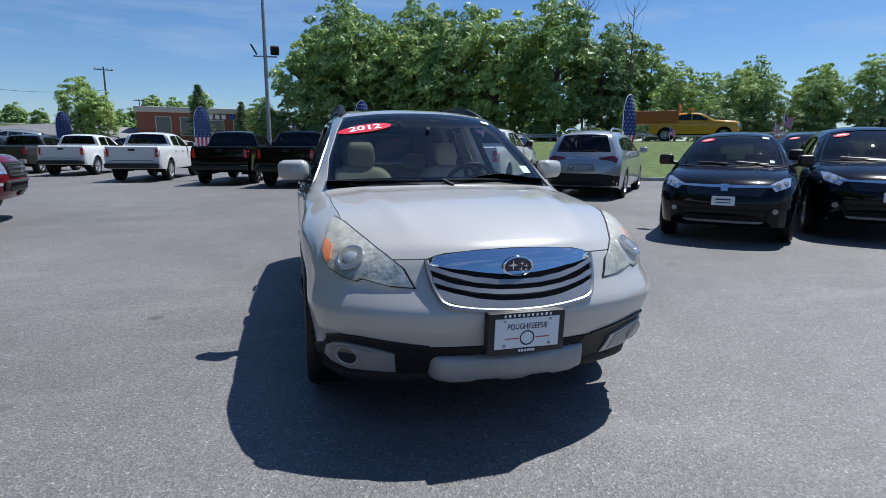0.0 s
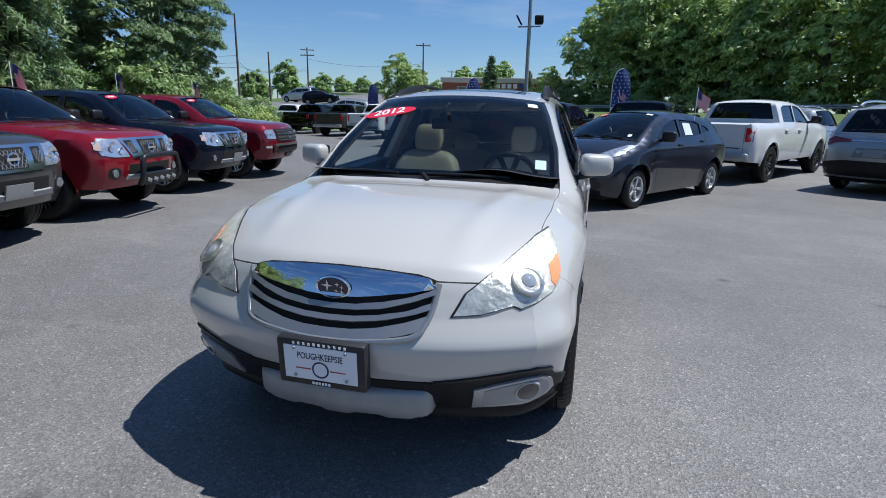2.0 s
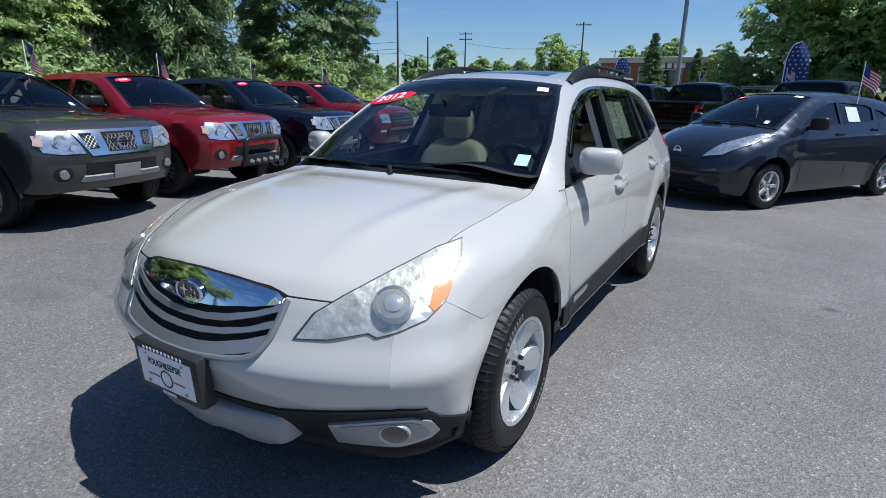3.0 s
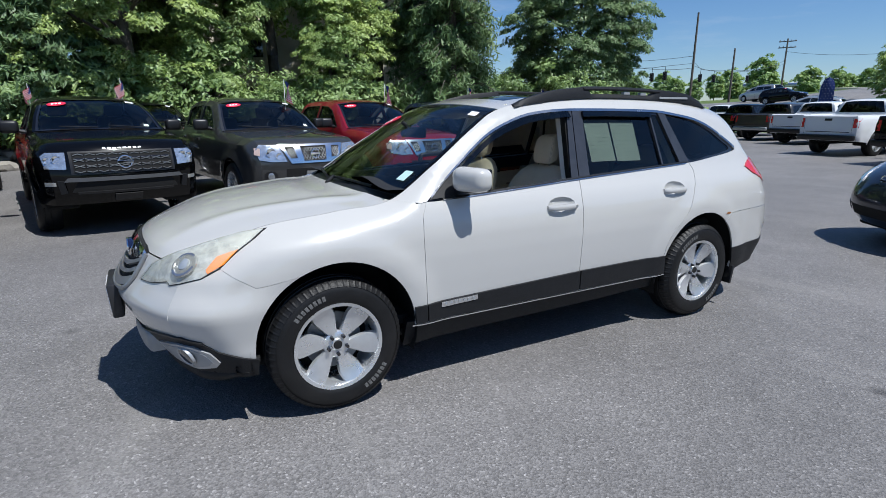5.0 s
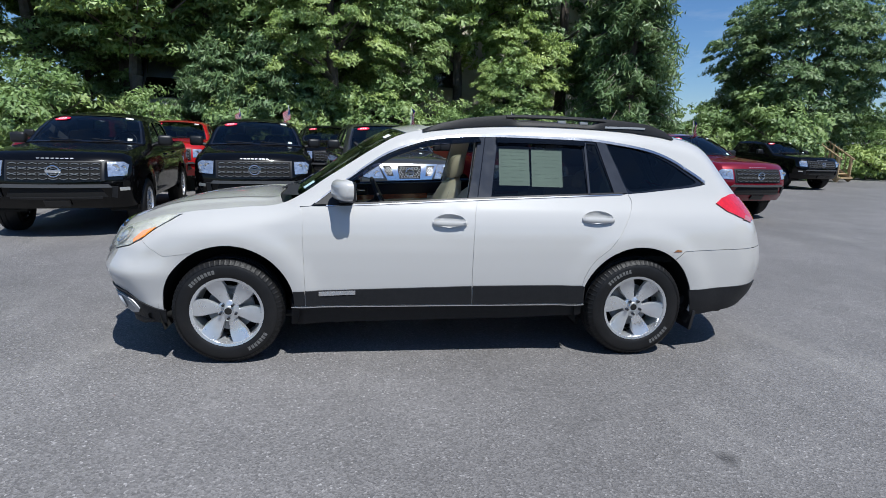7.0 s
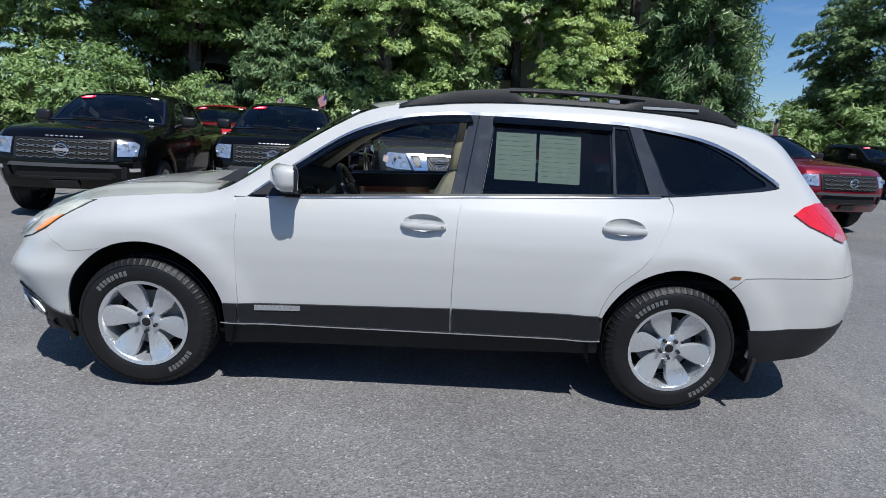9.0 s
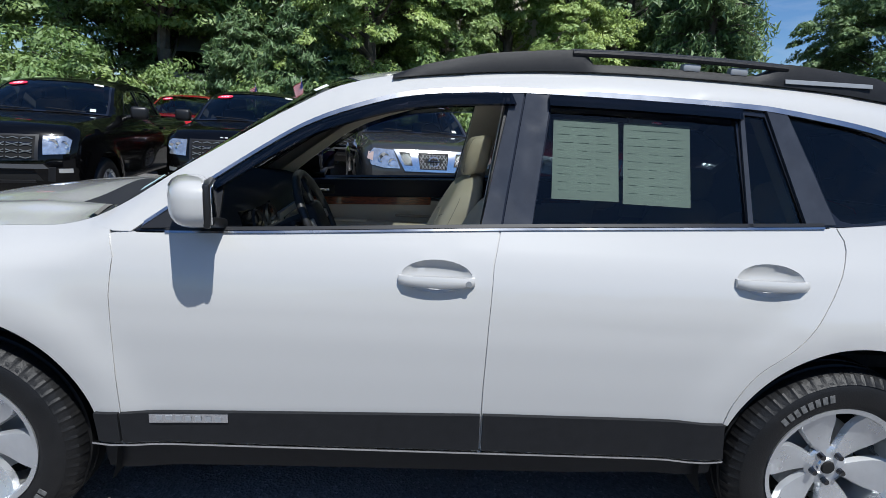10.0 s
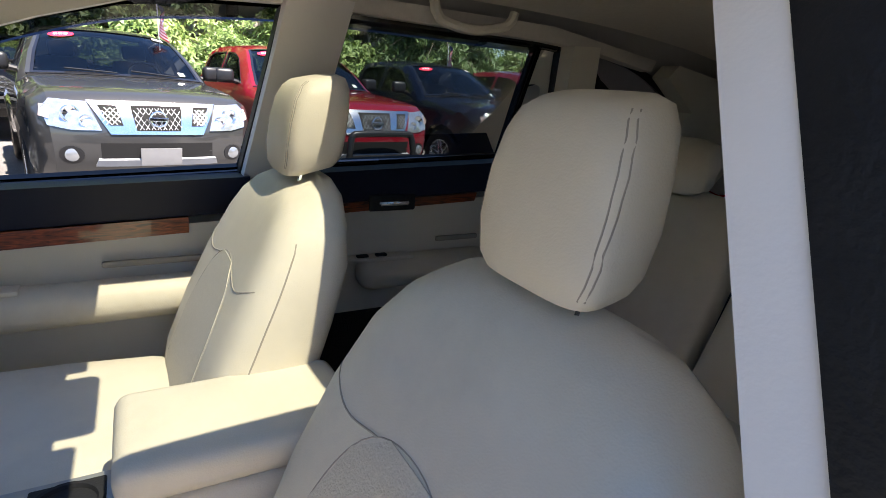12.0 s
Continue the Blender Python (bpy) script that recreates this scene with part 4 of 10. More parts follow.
    made["tailgate"] = OB.top_panel("tailgate", band(sD + 0.003, sof(2.30, 0.76)), M_WHITE, car, holes=[[(u * 0.86, s) for u, s in band(sD + 0.06, sE)]], h=0.05)
    OB.top_panel("tailgate_glass", [(u * 0.88, s) for u, s in band(sD + 0.05, sE + 0.01)], M_TINT, car, h=0.06, lift=-0.01, thick=0.004)
    made["rbump"] = OB.top_panel("rear_bumper", band(sof(2.30, 0.76) + 0.004, OB.total), M_WHITE, car, h=0.05)
    # bumper crease: the nose swells to an edge and tucks under it
    for ob in made.values():
        for v in ob.data.vertices:
            c = v.co
            k = min(1.0, max(0.0, (-1.62 - c.y) / 0.3))
            if k and 0.42 < c.z < 0.70:
                d = k * 0.042 * ((c.z - 0.42) / 0.18 if c.z < 0.60 else (0.70 - c.z) / 0.10)
                n = math.hypot(c.x * 0.9, c.y + 1.3)
                c.x += d * c.x * 0.9 / n
                c.y += d * (c.y + 1.3) / n
    # two soft ridges along the bonnet
    for v in made["hood"].data.vertices:
        c = v.co
        xc = 0.40 + 0.13 * (c.y + 2.1)
        k = min(1.0, max(0.0, (c.y + 2.12) / 0.25)) * min(1.0, max(0.0, (-1.0 - c.y) / 0.2))
        c.z += k * 0.009 * math.exp(-((abs(c.x) - xc) / 0.055) ** 2)
    # underside pan
    bm = bmesh.new()
    b_box(bm, (1.5, 4.0, 0.05), (0, 0.05, 0.30), bevel=0.02)
    part("underbody", bm, M_DARK, car)
    return made


wagon = tagged(empty("station_wagon", pose(0, 0, 0)), "pearl white estate car with dark lower cladding, open front windows", "car")
HB = hero_body(wagon)

# ---- wagon details ----
HBV = tree_of([HB[k] for k in HB])


def decal3(name, bvh, pts3, dirn, material, parent, lift=0.004, thick=0.006, h=0.03, label="", bow=0.0, along=False):
    """A fitted panel whose outline is given by points near the surface, laid on along dirn."""
    d = Vector(dirn).normalized()
    a = d.cross(Vector((0, 0, 1))).normalized()
    b = a.cross(d).normalized()
    P3 = [Vector(p) for p in pts3]
    poly = np.array([(p.dot(a), p.dot(b)) for p in P3])
    base = sum((p.dot(d) for p in P3)) / len(P3)
    pts, F = fill(poly, (), h)
    edge = seg_dist(poly, pts, True)[0]
    lim = max(1e-6, edge.max())
    out = []
    for (u, v), e in zip(pts, edge):
        o = a * float(u) + b * float(v) + d * (base - 1.2)
        hit, nrm, _, _ = bvh.ray_cast(o, d)
        if hit is None or (hit - o).length > 2.2:
            hit, nrm, _, _ = bvh.find_nearest(a * float(u) + b * float(v) + d * base)
        if nrm.dot(d) > 0:
            nrm = -nrm
        if along:
            nrm = -d
        out.append(hit + nrm * (lift + bow * math.sqrt(min(1.0, e / lim))))
    return shell(name, np.array([tuple(p) for p in out]), F, tuple(-d), material, parent, label, thick)


def flip(pts):
    return [(-x, y, z) for x, y, z in pts][::-1]


def y_at(x, z):
    return surf_y(HBV, x, z)


def surf_y(bv, x, z, far=-6.0):
    hit = bv.ray_cast(Vector((x, far, z)), Vector((0, 1, 0)))[0]
    return hit.y if hit else -2.2


def band_poly(xs, top, bot):
    return [(x, t) for x, t in zip(xs, top)] + [(x, b) for x, b in zip(xs, bot)][::-1]


def wagon_front(car):
    xs = [-0.385, -0.30, -0.2, -0.1, 0, 0.1, 0.2, 0.30, 0.385]
    back = [(-0.382, 0.822), (-0.3, 0.841), (-0.15, 0.853), (0, 0.857), (0.15, 0.853), (0.3, 0.841), (0.382, 0.822), (0.376, 0.76), (0.355, 0.69), (0.31, 0.645), (0.15, 0.625), (0, 0.62), (-0.15, 0.625), (-0.31, 0.645), (-0.355, 0.69), (-0.376, 0.76)]
    grille = decal("grille", HBV, back, "y-", M_DARK, car, lift=0.004, thick=0.01, h=0.05)

    def curve(z0, zc, x):
        k = np.abs(np.array(x)) / 0.385
        return zc + (z0 - zc) * k ** 2.2
    wing = band_poly(xs, curve(0.818, 0.848, xs), [0.800, 0.783, 0.768, 0.755, 0.750, 0.755, 0.768, 0.783, 0.800])
    decal("wing_bar", HBV, wing, "y-", M_CHROME, car, lift=0.016, thick=0.022, h=0.02, label="chrome wing bar", bow=0.005)
    for z0, zc, hw in ((0.785, 0.722, 0.372), (0.738, 0.682, 0.362)):
        x2 = list(np.array(xs) * hw / 0.385)
        k = np.abs(np.array(x2)) / hw
        mid = zc + (z0 - zc) * k ** 2.4
        decal("slat", HBV, band_poly(x2, mid + 0.0095, mid - 0.0095), "y-", M_GRILLE, car, lift=0.020, thick=0.028, h=0.03, label="satin grey slat")
    x2 = list(np.array(xs) * 0.355 / 0.385)
    k = np.abs(np.array(x2)) / 0.355
    decal("grille_frame", HBV, band_poly(x2, 0.652 + 0.055 * k ** 2.4, 0.620 + 0.045 * k ** 2.4), "y-", M_GRILLE, car, lift=0.016, thick=0.02, h=0.03)
    rim = smooth_line([(-0.382, 0, 0.815), (-0.372, 0, 0.74), (-0.352, 0, 0.685), (-0.312, 0, 0.645), (-0.15, 0, 0.625), (0, 0, 0.62), (0.15, 0, 0.625), (0.312, 0, 0.645), (0.352, 0, 0.685), (0.372, 0, 0.74), (0.382, 0, 0.815)], 0.02)
    bm = bmesh.new()
    b_tube(bm, [(q[0], y_at(q[0], q[2]) - 0.010, q[2]) for q in rim], 0.012, 8)
    part("grille_frame", bm, M_GRILLE, car)
    # emblem: oval ring with plain star shapes
    y = y_at(0, 0.79) - 0.027
    em = part("emblem", (lambda bm: (b_lathe(bm, [(1.0, 0.0), (0.97, 0.006), (0.9, 0.007), (0.86, 0.004)], 32, Matrix.Translation((0, y, 0.79)) @ Matrix.Rotation(radians(90), 4, "X") @ Matrix.Diagonal((0.07, 0.043, 1, 1))), bm)[1])(bmesh.new()), M_CHROME, car, "oval chrome badge")
    bm = bmesh.new()
    b_lathe(bm, [(0.0, 0.002), (0.9, 0.002), (0.95, -0.01), (0.98, -0.02)], 32, Matrix.Translation((0, y, 0.79)) @ Matrix.Rotation(radians(90), 4, "X") @ Matrix.Diagonal((0.07, 0.043, 1, 1)))
    part("badge_field", bm, mat("badge blue-black", (0.008, 0.012, 0.04), 0.15, coat=1.0), em)
    for sx, sz, r in ((-0.022, 0.006, 0.024), (0.018, 0.012, 0.011), (0.036, 0.002, 0.010), (0.014, -0.012, 0.010), (0.036, -0.014, 0.010), (0.024, -0.024, 0.008)):
        bm = bmesh.new()
        vs = []
        for q in range(8):
            rr = r if q % 2 == 0 else r * 0.25
            vs.append(bm.verts.new((sx + rr * math.sin(q * math.pi / 4), y - 0.005, 0.79 + sz + rr * math.cos(q * math.pi / 4))))
        bm.faces.new(vs)
        part("badge_star", bm, M_CHROME, em, smooth=False)
    # head lamps
    HL = [(0.425, -2.19, 0.703), (0.469, -2.14, 0.783), (0.534, -2.067, 0.834), (0.603, -1.937, 0.885), (0.68, -1.751, 0.942), (0.722, -1.648, 0.958), (0.758, -1.713, 0.917), (0.776, -1.788, 0.874),
          (0.795, -1.88, 0.805), (0.775, -1.956, 0.764), (0.72, -2.041, 0.738), (0.668, -2.082, 0.723), (0.642, -2.091, 0.735), (0.529, -2.158, 0.710)]
    AM = [(0.745, -1.874, 0.851), (0.77, -1.785, 0.880), (0.788, -1.85, 0.822), (0.779, -1.925, 0.784), (0.762, -1.928, 0.800)]
    C = np.mean(np.array(HL), 0)

    def shrink(P, k):
        c = np.mean(np.array(P), 0)
        return [tuple(c + (np.array(p) - c) * k) for p in P]
    for sg in (1, -1):
        f = (lambda q: q) if sg > 0 else flip
        dr = (-0.62 * sg, 0.74, -0.25)
        lamp = decal3("headlamp", HBV, f(HL), dr, M_BLACKP, car, lift=0.003, thick=0.01, h=0.03, label="large hazy wraparound headlamp", along=True)
        decal3("lamp_reflector", HBV, f(shrink(HL, 0.96)), dr, M_LAMPW, lamp, lift=0.006, thick=0.004, h=0.02, along=True)
        decal3("turn_signal", HBV, f(AM), dr, M_AMBER, lamp, lift=0.010, thick=0.003, h=0.015, label="amber turn signal", along=True)
        for (px, py, pz), r, depth in (((0.680, -2.005, 0.806), 0.052, 0.013),):
            q = Vector((sg * px, py, pz))
            hit, nrm, _, _ = HBV.find_nearest(q)
            m = Matrix.Translation(hit + nrm * 0.013) @ nrm.to_track_quat("Z", "Y").to_matrix().to_4x4()
            bm = bmesh.new()
            b_lathe(bm, [(r * 1.25, -0.004), (r * 1.2, depth * 0.4), (r, depth * 0.5), (r * 0.92, 0.002), (r * 0.6, 0.003)], 28, m)
            part("lamp_bezel", bm, mat("lamp bezel", (0.5, 0.51, 0.53), 0.18, 0.85), lamp)
            bm = bmesh.new()
            b_lathe(bm, [(r * 0.62, 0.001), (r * 0.55, depth * 0.6), (r * 0.3, depth), (0.0, depth * 1.1)], 24, m)
            part("lamp_lens", bm, mat("projector lens", (0.36, 0.39, 0.42), 0.06, 0.3, coat=1.0), lamp)
        lens = decal3("lamp_cover", HBV, f(shrink(HL, 0.985)), dr, M_LENS, lamp, lift=0.016, thick=0.0, h=0.02, label="yellowed clear lamp cover", bow=0.012, along=True)
        lens.visible_shadow = False
        # dark corner cladding, fog lamp bezel and lamp
        CL = [(0.33, -2.19, 0.452), (0.36, -2.18, 0.452), (0.53, -2.156, 0.472), (0.66, -2.09, 0.488), (0.735, -2.05, 0.488), (0.785, -1.975, 0.465), (0.81, -1.88, 0.386), (0.835, -1.785, 0.356), (0.825, -1.772, 0.277), (0.77, -1.93, 0.277), (0.66, -2.05, 0.277), (0.33, -2.14, 0.277)]
        decal3("bumper_cladding", HBV, f(CL), (-0.45 * sg, 0.9, 0), M_CLAD, car, lift=0.007, thick=0.015, h=0.03)
        FB = [(0.515, -2.14, 0.418), (0.60, -2.12, 0.442), (0.70, -2.06, 0.462), (0.752, -2.01, 0.452), (0.785, -1.955, 0.418), (0.79, -1.91, 0.365), (0.77, -1.935, 0.335), (0.71, -2.0, 0.318), (0.52, -2.11, 0.312)]
        bez = decal3("fog_bezel", HBV, f(FB), (-0.55 * sg, 0.83, 0), M_SILVERP, car, lift=0.016, thick=0.012, h=0.025, label="satin silver fog lamp surround")
        # Plate lies proud; its darker grey stands in for shade in the trough.
        decal3("fog_trough", HBV, f(shrink(FB, 0.80)), (-0.55 * sg, 0.83, 0), M_SILVER2, bez, lift=0.0185, thick=0.004, h=0.025)
        q = Vector((sg * 0.708, -2.045, 0.392))
        hit, nrm, _, _ = HBV.find_nearest(q)
        m = Matrix.Translation(hit + nrm * 0.016) @ nrm.to_track_quat("Z", "Y").to_matrix().to_4x4()
        bm = bmesh.new()
        b_lathe(bm, [(0.054, -0.005), (0.052, 0.007), (0.047, 0.007), (0.042, 0.003)], 24, m)
        fg = part("fog_lamp", bm, M_SILVERP, car)
        bm = bmesh.new()
        b_lathe(bm, [(0.046, 0.004), (0.032, 0.007), (0.0, 0.008)], 24, m)
        part("lamp_lens", bm, mat("fog lens", (0.05, 0.055, 0.06), 0.06, 0.5, coat=1.0), fg)
        TR = [(0.36, -2.18, 0.459), (0.53, -2.156, 0.480), (0.66, -2.09, 0.496), (0.735, -2.05, 0.497), (0.788, -1.972, 0.472), (0.785, -1.975, 0.463), (0.733, -2.05, 0.487), (0.66, -2.09, 0.487), (0.53, -2.156, 0.471), (0.36, -2.18, 0.451)]
        decal3("cladding_edge", HBV, f(TR), (-0.45 * sg, 0.9, 0), M_BLACKP, car, lift=0.010, thick=0.012, h=0.02)
    decal("lower_intake", HBV, [(-0.36, 0.272), (0.36, 0.272), (0.36, 0.453), (0.2, 0.455), (-0.2, 0.455), (-0.36, 0.453)], "y-", M_DARK, car, lift=0.005, thick=0.01, h=0.05)
    # lower lip running round under the bumper to the wheel arches
    bm = bmesh.new()
    rows = []
    for a in np.linspace(-70, 70, 60):
        d = Vector((math.sin(radians(a)), -math.cos(radians(a)), 0))
        k = min(1.0, max(0.3, (72 - abs(a)) / 12))
        c = Vector((0, -1.5, 0.292))
        hit = HBV.ray_cast(c + d * 2.0, -d)[0]
        if hit is None:
            continue
        rows.append([bm.verts.new((hit.x + d.x * o, hit.y + d.y * o, 0.296 + (z - 0.296) * k)) for o, z in ((0.004, 0.30), (0.011, 0.285), (0.006, 0.252), (-0.012, 0.238), (-0.03, 0.244))])
    for A, B in zip(rows, rows[1:]):
        for i in range(4):
            bm.faces.new((A[i], A[i + 1], B[i + 1], B[i]))
    part("bumper_lip", bm, M_CLAD, car, "black plastic lower lip", angle=60)
    # silver under-guard, a rounded bar with three shallow waves along its lower edge
    bm = bmesh.new()
    rows = []
    for x in np.linspace(-0.365, 0.365, 45):
        e = max(0.0, abs(x) - 0.335) / 0.03
        d = 0.058 + 0.010 * math.cos(x * 8.6) - 0.030 * e * e
        lz = 0.283 - 0.005 * (math.tanh(4 * math.cos(x * 25.8))) + 0.012 * e
        yb = y_at(x, 0.36)
        rows.append([bm.verts.new(q) for q in ((x, yb + 0.03, 0.408), (x, yb - d * 0.45, 0.408), (x, yb - d * 0.85, 0.398), (x, yb - d, 0.378), (x, yb - d, 0.340), (x, yb - d * 0.9, lz + 0.02), (x, yb - d * 0.65, lz), (x, yb + 0.05, lz))])
    for A, B in zip(rows, rows[1:]):
        for i in range(7):
            bm.faces.new((A[i], A[i + 1], B[i + 1], B[i]))
    bm.faces.new(rows[0])
    bm.faces.new(rows[-1][::-1])
    part("under_guard", bm, mat("worn silver guard", (0.30, 0.31, 0.32), 0.45, 0.4, vary=0.1, vscale=9, rvary=0.1), car, "silver painted bumper guard", angle=50)
    # plate holder
    y = y_at(0, 0.53) - 0.012
    bm = bmesh.new()
    b_box(bm, (0.345, 0.055, 0.185), (0, y - 0.02, 0.535), (4, 0, 0), bevel=0.012, seg=2)
    ph = part("plate_holder", bm, mat("dusty black frame", (0.02, 0.02, 0.022), 0.45, stain=(0.09, 0.085, 0.08), stain_scale=6), car)
    bm = bmesh.new()
    b_box(bm, (0.285, 0.004, 0.132), (0, y - 0.0485, 0.535), (4, 0, 0), bevel=0.0015, seg=1)
    pl = part("plate", bm, M_PLATE, ph)
    base = Matrix.Translation((0, y - 0.0515, 0.535)) @ pose(0, 0, 0, 94, 0, 0)
    text_mesh("plate_print", "POUGHKEEPSIE", 0.036, base @ Matrix.Translation((0, 0.028, 0.0)), M_INK, ph, sx=0.72)
    for k in range(11):
        bm = bmesh.new()
        vs = b_box(bm, (0.009, 0.010, 0.001), (-0.10 + 0.02 * k, 0.077, 0.0))
        for v in vs:
            v.co = base @ v.co
        part("frame_print", bm, M_STICKW, ph, smooth=False)
    for k in range(6):
        bm = bmesh.new()
        vs = b_box(bm, (0.009, 0.011, 0.001), (-0.031 + 0.0125 * k, -0.077, 0.0))
        for v in vs:
            v.co = base @ v.co
        part("frame_print", bm, M_STICKW, ph, smooth=False)
    bm = bmesh.new()
    b_lathe(bm, [(0.027, 0), (0.030, 0.001), (0.033, 0)], 28, base @ Matrix.Translation((0, -0.022, 0)))
    part("plate_ring", bm, M_INK, ph)
    for sx in (-1, 1):
        bm = bmesh.new()
        vs = b_box(bm, (0.06, 0.004, 0.001), (sx * 0.068, -0.022, 0), taper=None)
        for v in vs:
            v.co = base @ v.co
        part("plate_bar", bm, mat("plate red", (0.4, 0.05, 0.06), 0.5), ph, smooth=False)
        for sz in (-0.052, 0.056):
            bm = bmesh.new()
            b_lathe(bm, [(0.007, 0), (0.006, 0.003), (0.0, 0.004)], 12, base @ Matrix.Translation((sx * 0.10, sz, 0)))
            part("screw", bm, M_STEEL, ph)


def map_text(B, body, u0, s0, size, lift, material, parent, sx=1.0, tilt=0.0):
    cu = bpy.data.curves.new("tmp", "FONT")
    cu.body, cu.size, cu.align_x, cu.align_y, cu.resolution_u = body, size, "CENTER", "CENTER", 3
    cu.offset = 0.0025
    tmp = bpy.data.objects.new("tmp", cu)
    scene.collection.objects.link(tmp)
    me = bpy.data.meshes.new_from_object(tmp.evaluated_get(bpy.context.evaluated_depsgraph_get()))
    bpy.data.objects.remove(tmp)
    bpy.data.curves.remove(cu)
    X = float(B.edge_x(np.array([s0]))[0])
    P = np.array([(v.co.x * sx, v.co.y) for v in me.vertices])
    c, s = math.cos(tilt), math.sin(tilt)
    P = np.stack([P[:, 0] * c - P[:, 1] * s, P[:, 0] * s + P[:, 1] * c], -1)
    us = np.stack([u0 + P[:, 0] / X, s0 + P[:, 1]], -1)
    Q = B.top(us)
    a, b = B.at_s(np.array([s0 - 0.02]))[0], B.at_s(np.array([s0 + 0.02]))[0]
    t = (b - a) / np.linalg.norm(b - a)
    Q[:, 1] -= t[1] * lift
    Q[:, 2] += t[0] * lift
    for v, q in zip(me.vertices, Q):
        v.co = q
    me.materials.clear()
    me.materials.append(material)
    ob = new("sticker_print", me)
    ob.parent = parent
    return ob


def wagon_glass_items(car):
    s = OB.s_of(-0.44, 1.40)
    st = OB.top_panel("price_sticker", [(-0.69 + 0.30 * math.cos(a) * 0.97 - 0.0 * math.sin(a), s + 0.052 * math.sin(a) + 0.030 * math.cos(a)) for a in np.linspace(0, 2 * math.pi, 32, endpoint=False)], M_STICK, car, h=0.04, lift=0.004, thick=0.001, label="red oval windscreen year sticker")
    map_text(OB, "2012", -0.69, s, 0.088, 0.007, M_STICKW, st, sx=1.25, tilt=0.16)
    s = OB.s_of(-0.325, 1.457)
    OB.top_panel("window_tag", rect2(0.80, s - 0.022, 0.90, s + 0.022), M_STICKW, car, h=0.05, lift=0.004, thick=0.001, label="white windscreen tag")
    s = OB.s_of(-0.845, 1.145)
    OB.top_panel("inspection_tag", rect2(0.82, s - 0.04, 0.905, s + 0.04), mat("pale teal tag", (0.45, 0.62, 0.64), 0.6), car, h=0.05, lift=0.004, thick=0.001, label="pale teal inspection sticker")
    # wipers
    for a, b in (((0.46, -1.01, 1.083), (-0.02, -1.075, 1.092)), ((-0.16, -1.075, 1.090), (-0.60, -0.975, 1.082))):
        w = bmesh.new()
        a, b = Vector(a), Vector(b)
        b_tube(w, [a, a.lerp(b, 0.5) + Vector((0, -0.01, 0.006)), b], 0.008, 6)
        b_rod(w, b, b + Vector((0.05, -0.06, -0.03)), 0.012)
        part("wiper", w, M_BLACKP, car)
    # papers behind the rear door glass
    for q in ([(0.391, 1.175), (0.398, 1.417), (0.607, 1.417), (0.603, 1.175)], [(0.616, 1.170), (0.625, 1.417), (0.842, 1.419), (0.832, 1.168)]):
        pp = OB.side_panel("window_paper", q, mat("form paper", (0.40, 0.47, 0.41), 0.7, vary=0.04), car, sgn=1, h=0.1, lift=-0.020, thick=0.001, label="printed form taped inside the window")
        y0, y1 = q[0][0] + 0.02, q[2][0] - 0.02
        rp = random.Random(5)
        for r in range(0, 17, 2):
            z = 1.395 - 0.012 * r
            for (f0, f1) in (((0.1, 0.9),) if r == 0 else ((0.0, 0.32),) if r == 1 else ((0.0, 0.12 + 0.18 * rp.random()), (0.36, 0.46 + 0.16 * rp.random()), (0.7, 0.8 + 0.18 * rp.random()))):
                OB.side_panel("form_line", [(y0 + (y1 - y0) * f0, z), (y0 + (y1 - y0) * f1, z), (y0 + (y1 - y0) * f1, z + 0.0018), (y0 + (y1 - y0) * f0, z + 0.0018)], M_PRINT, pp, sgn=1, h=0.2, lift=-0.0185, thick=0.0)


def rect2(a, b, c, d):
    return [(a, b), (c, b), (c, d), (a, d)]


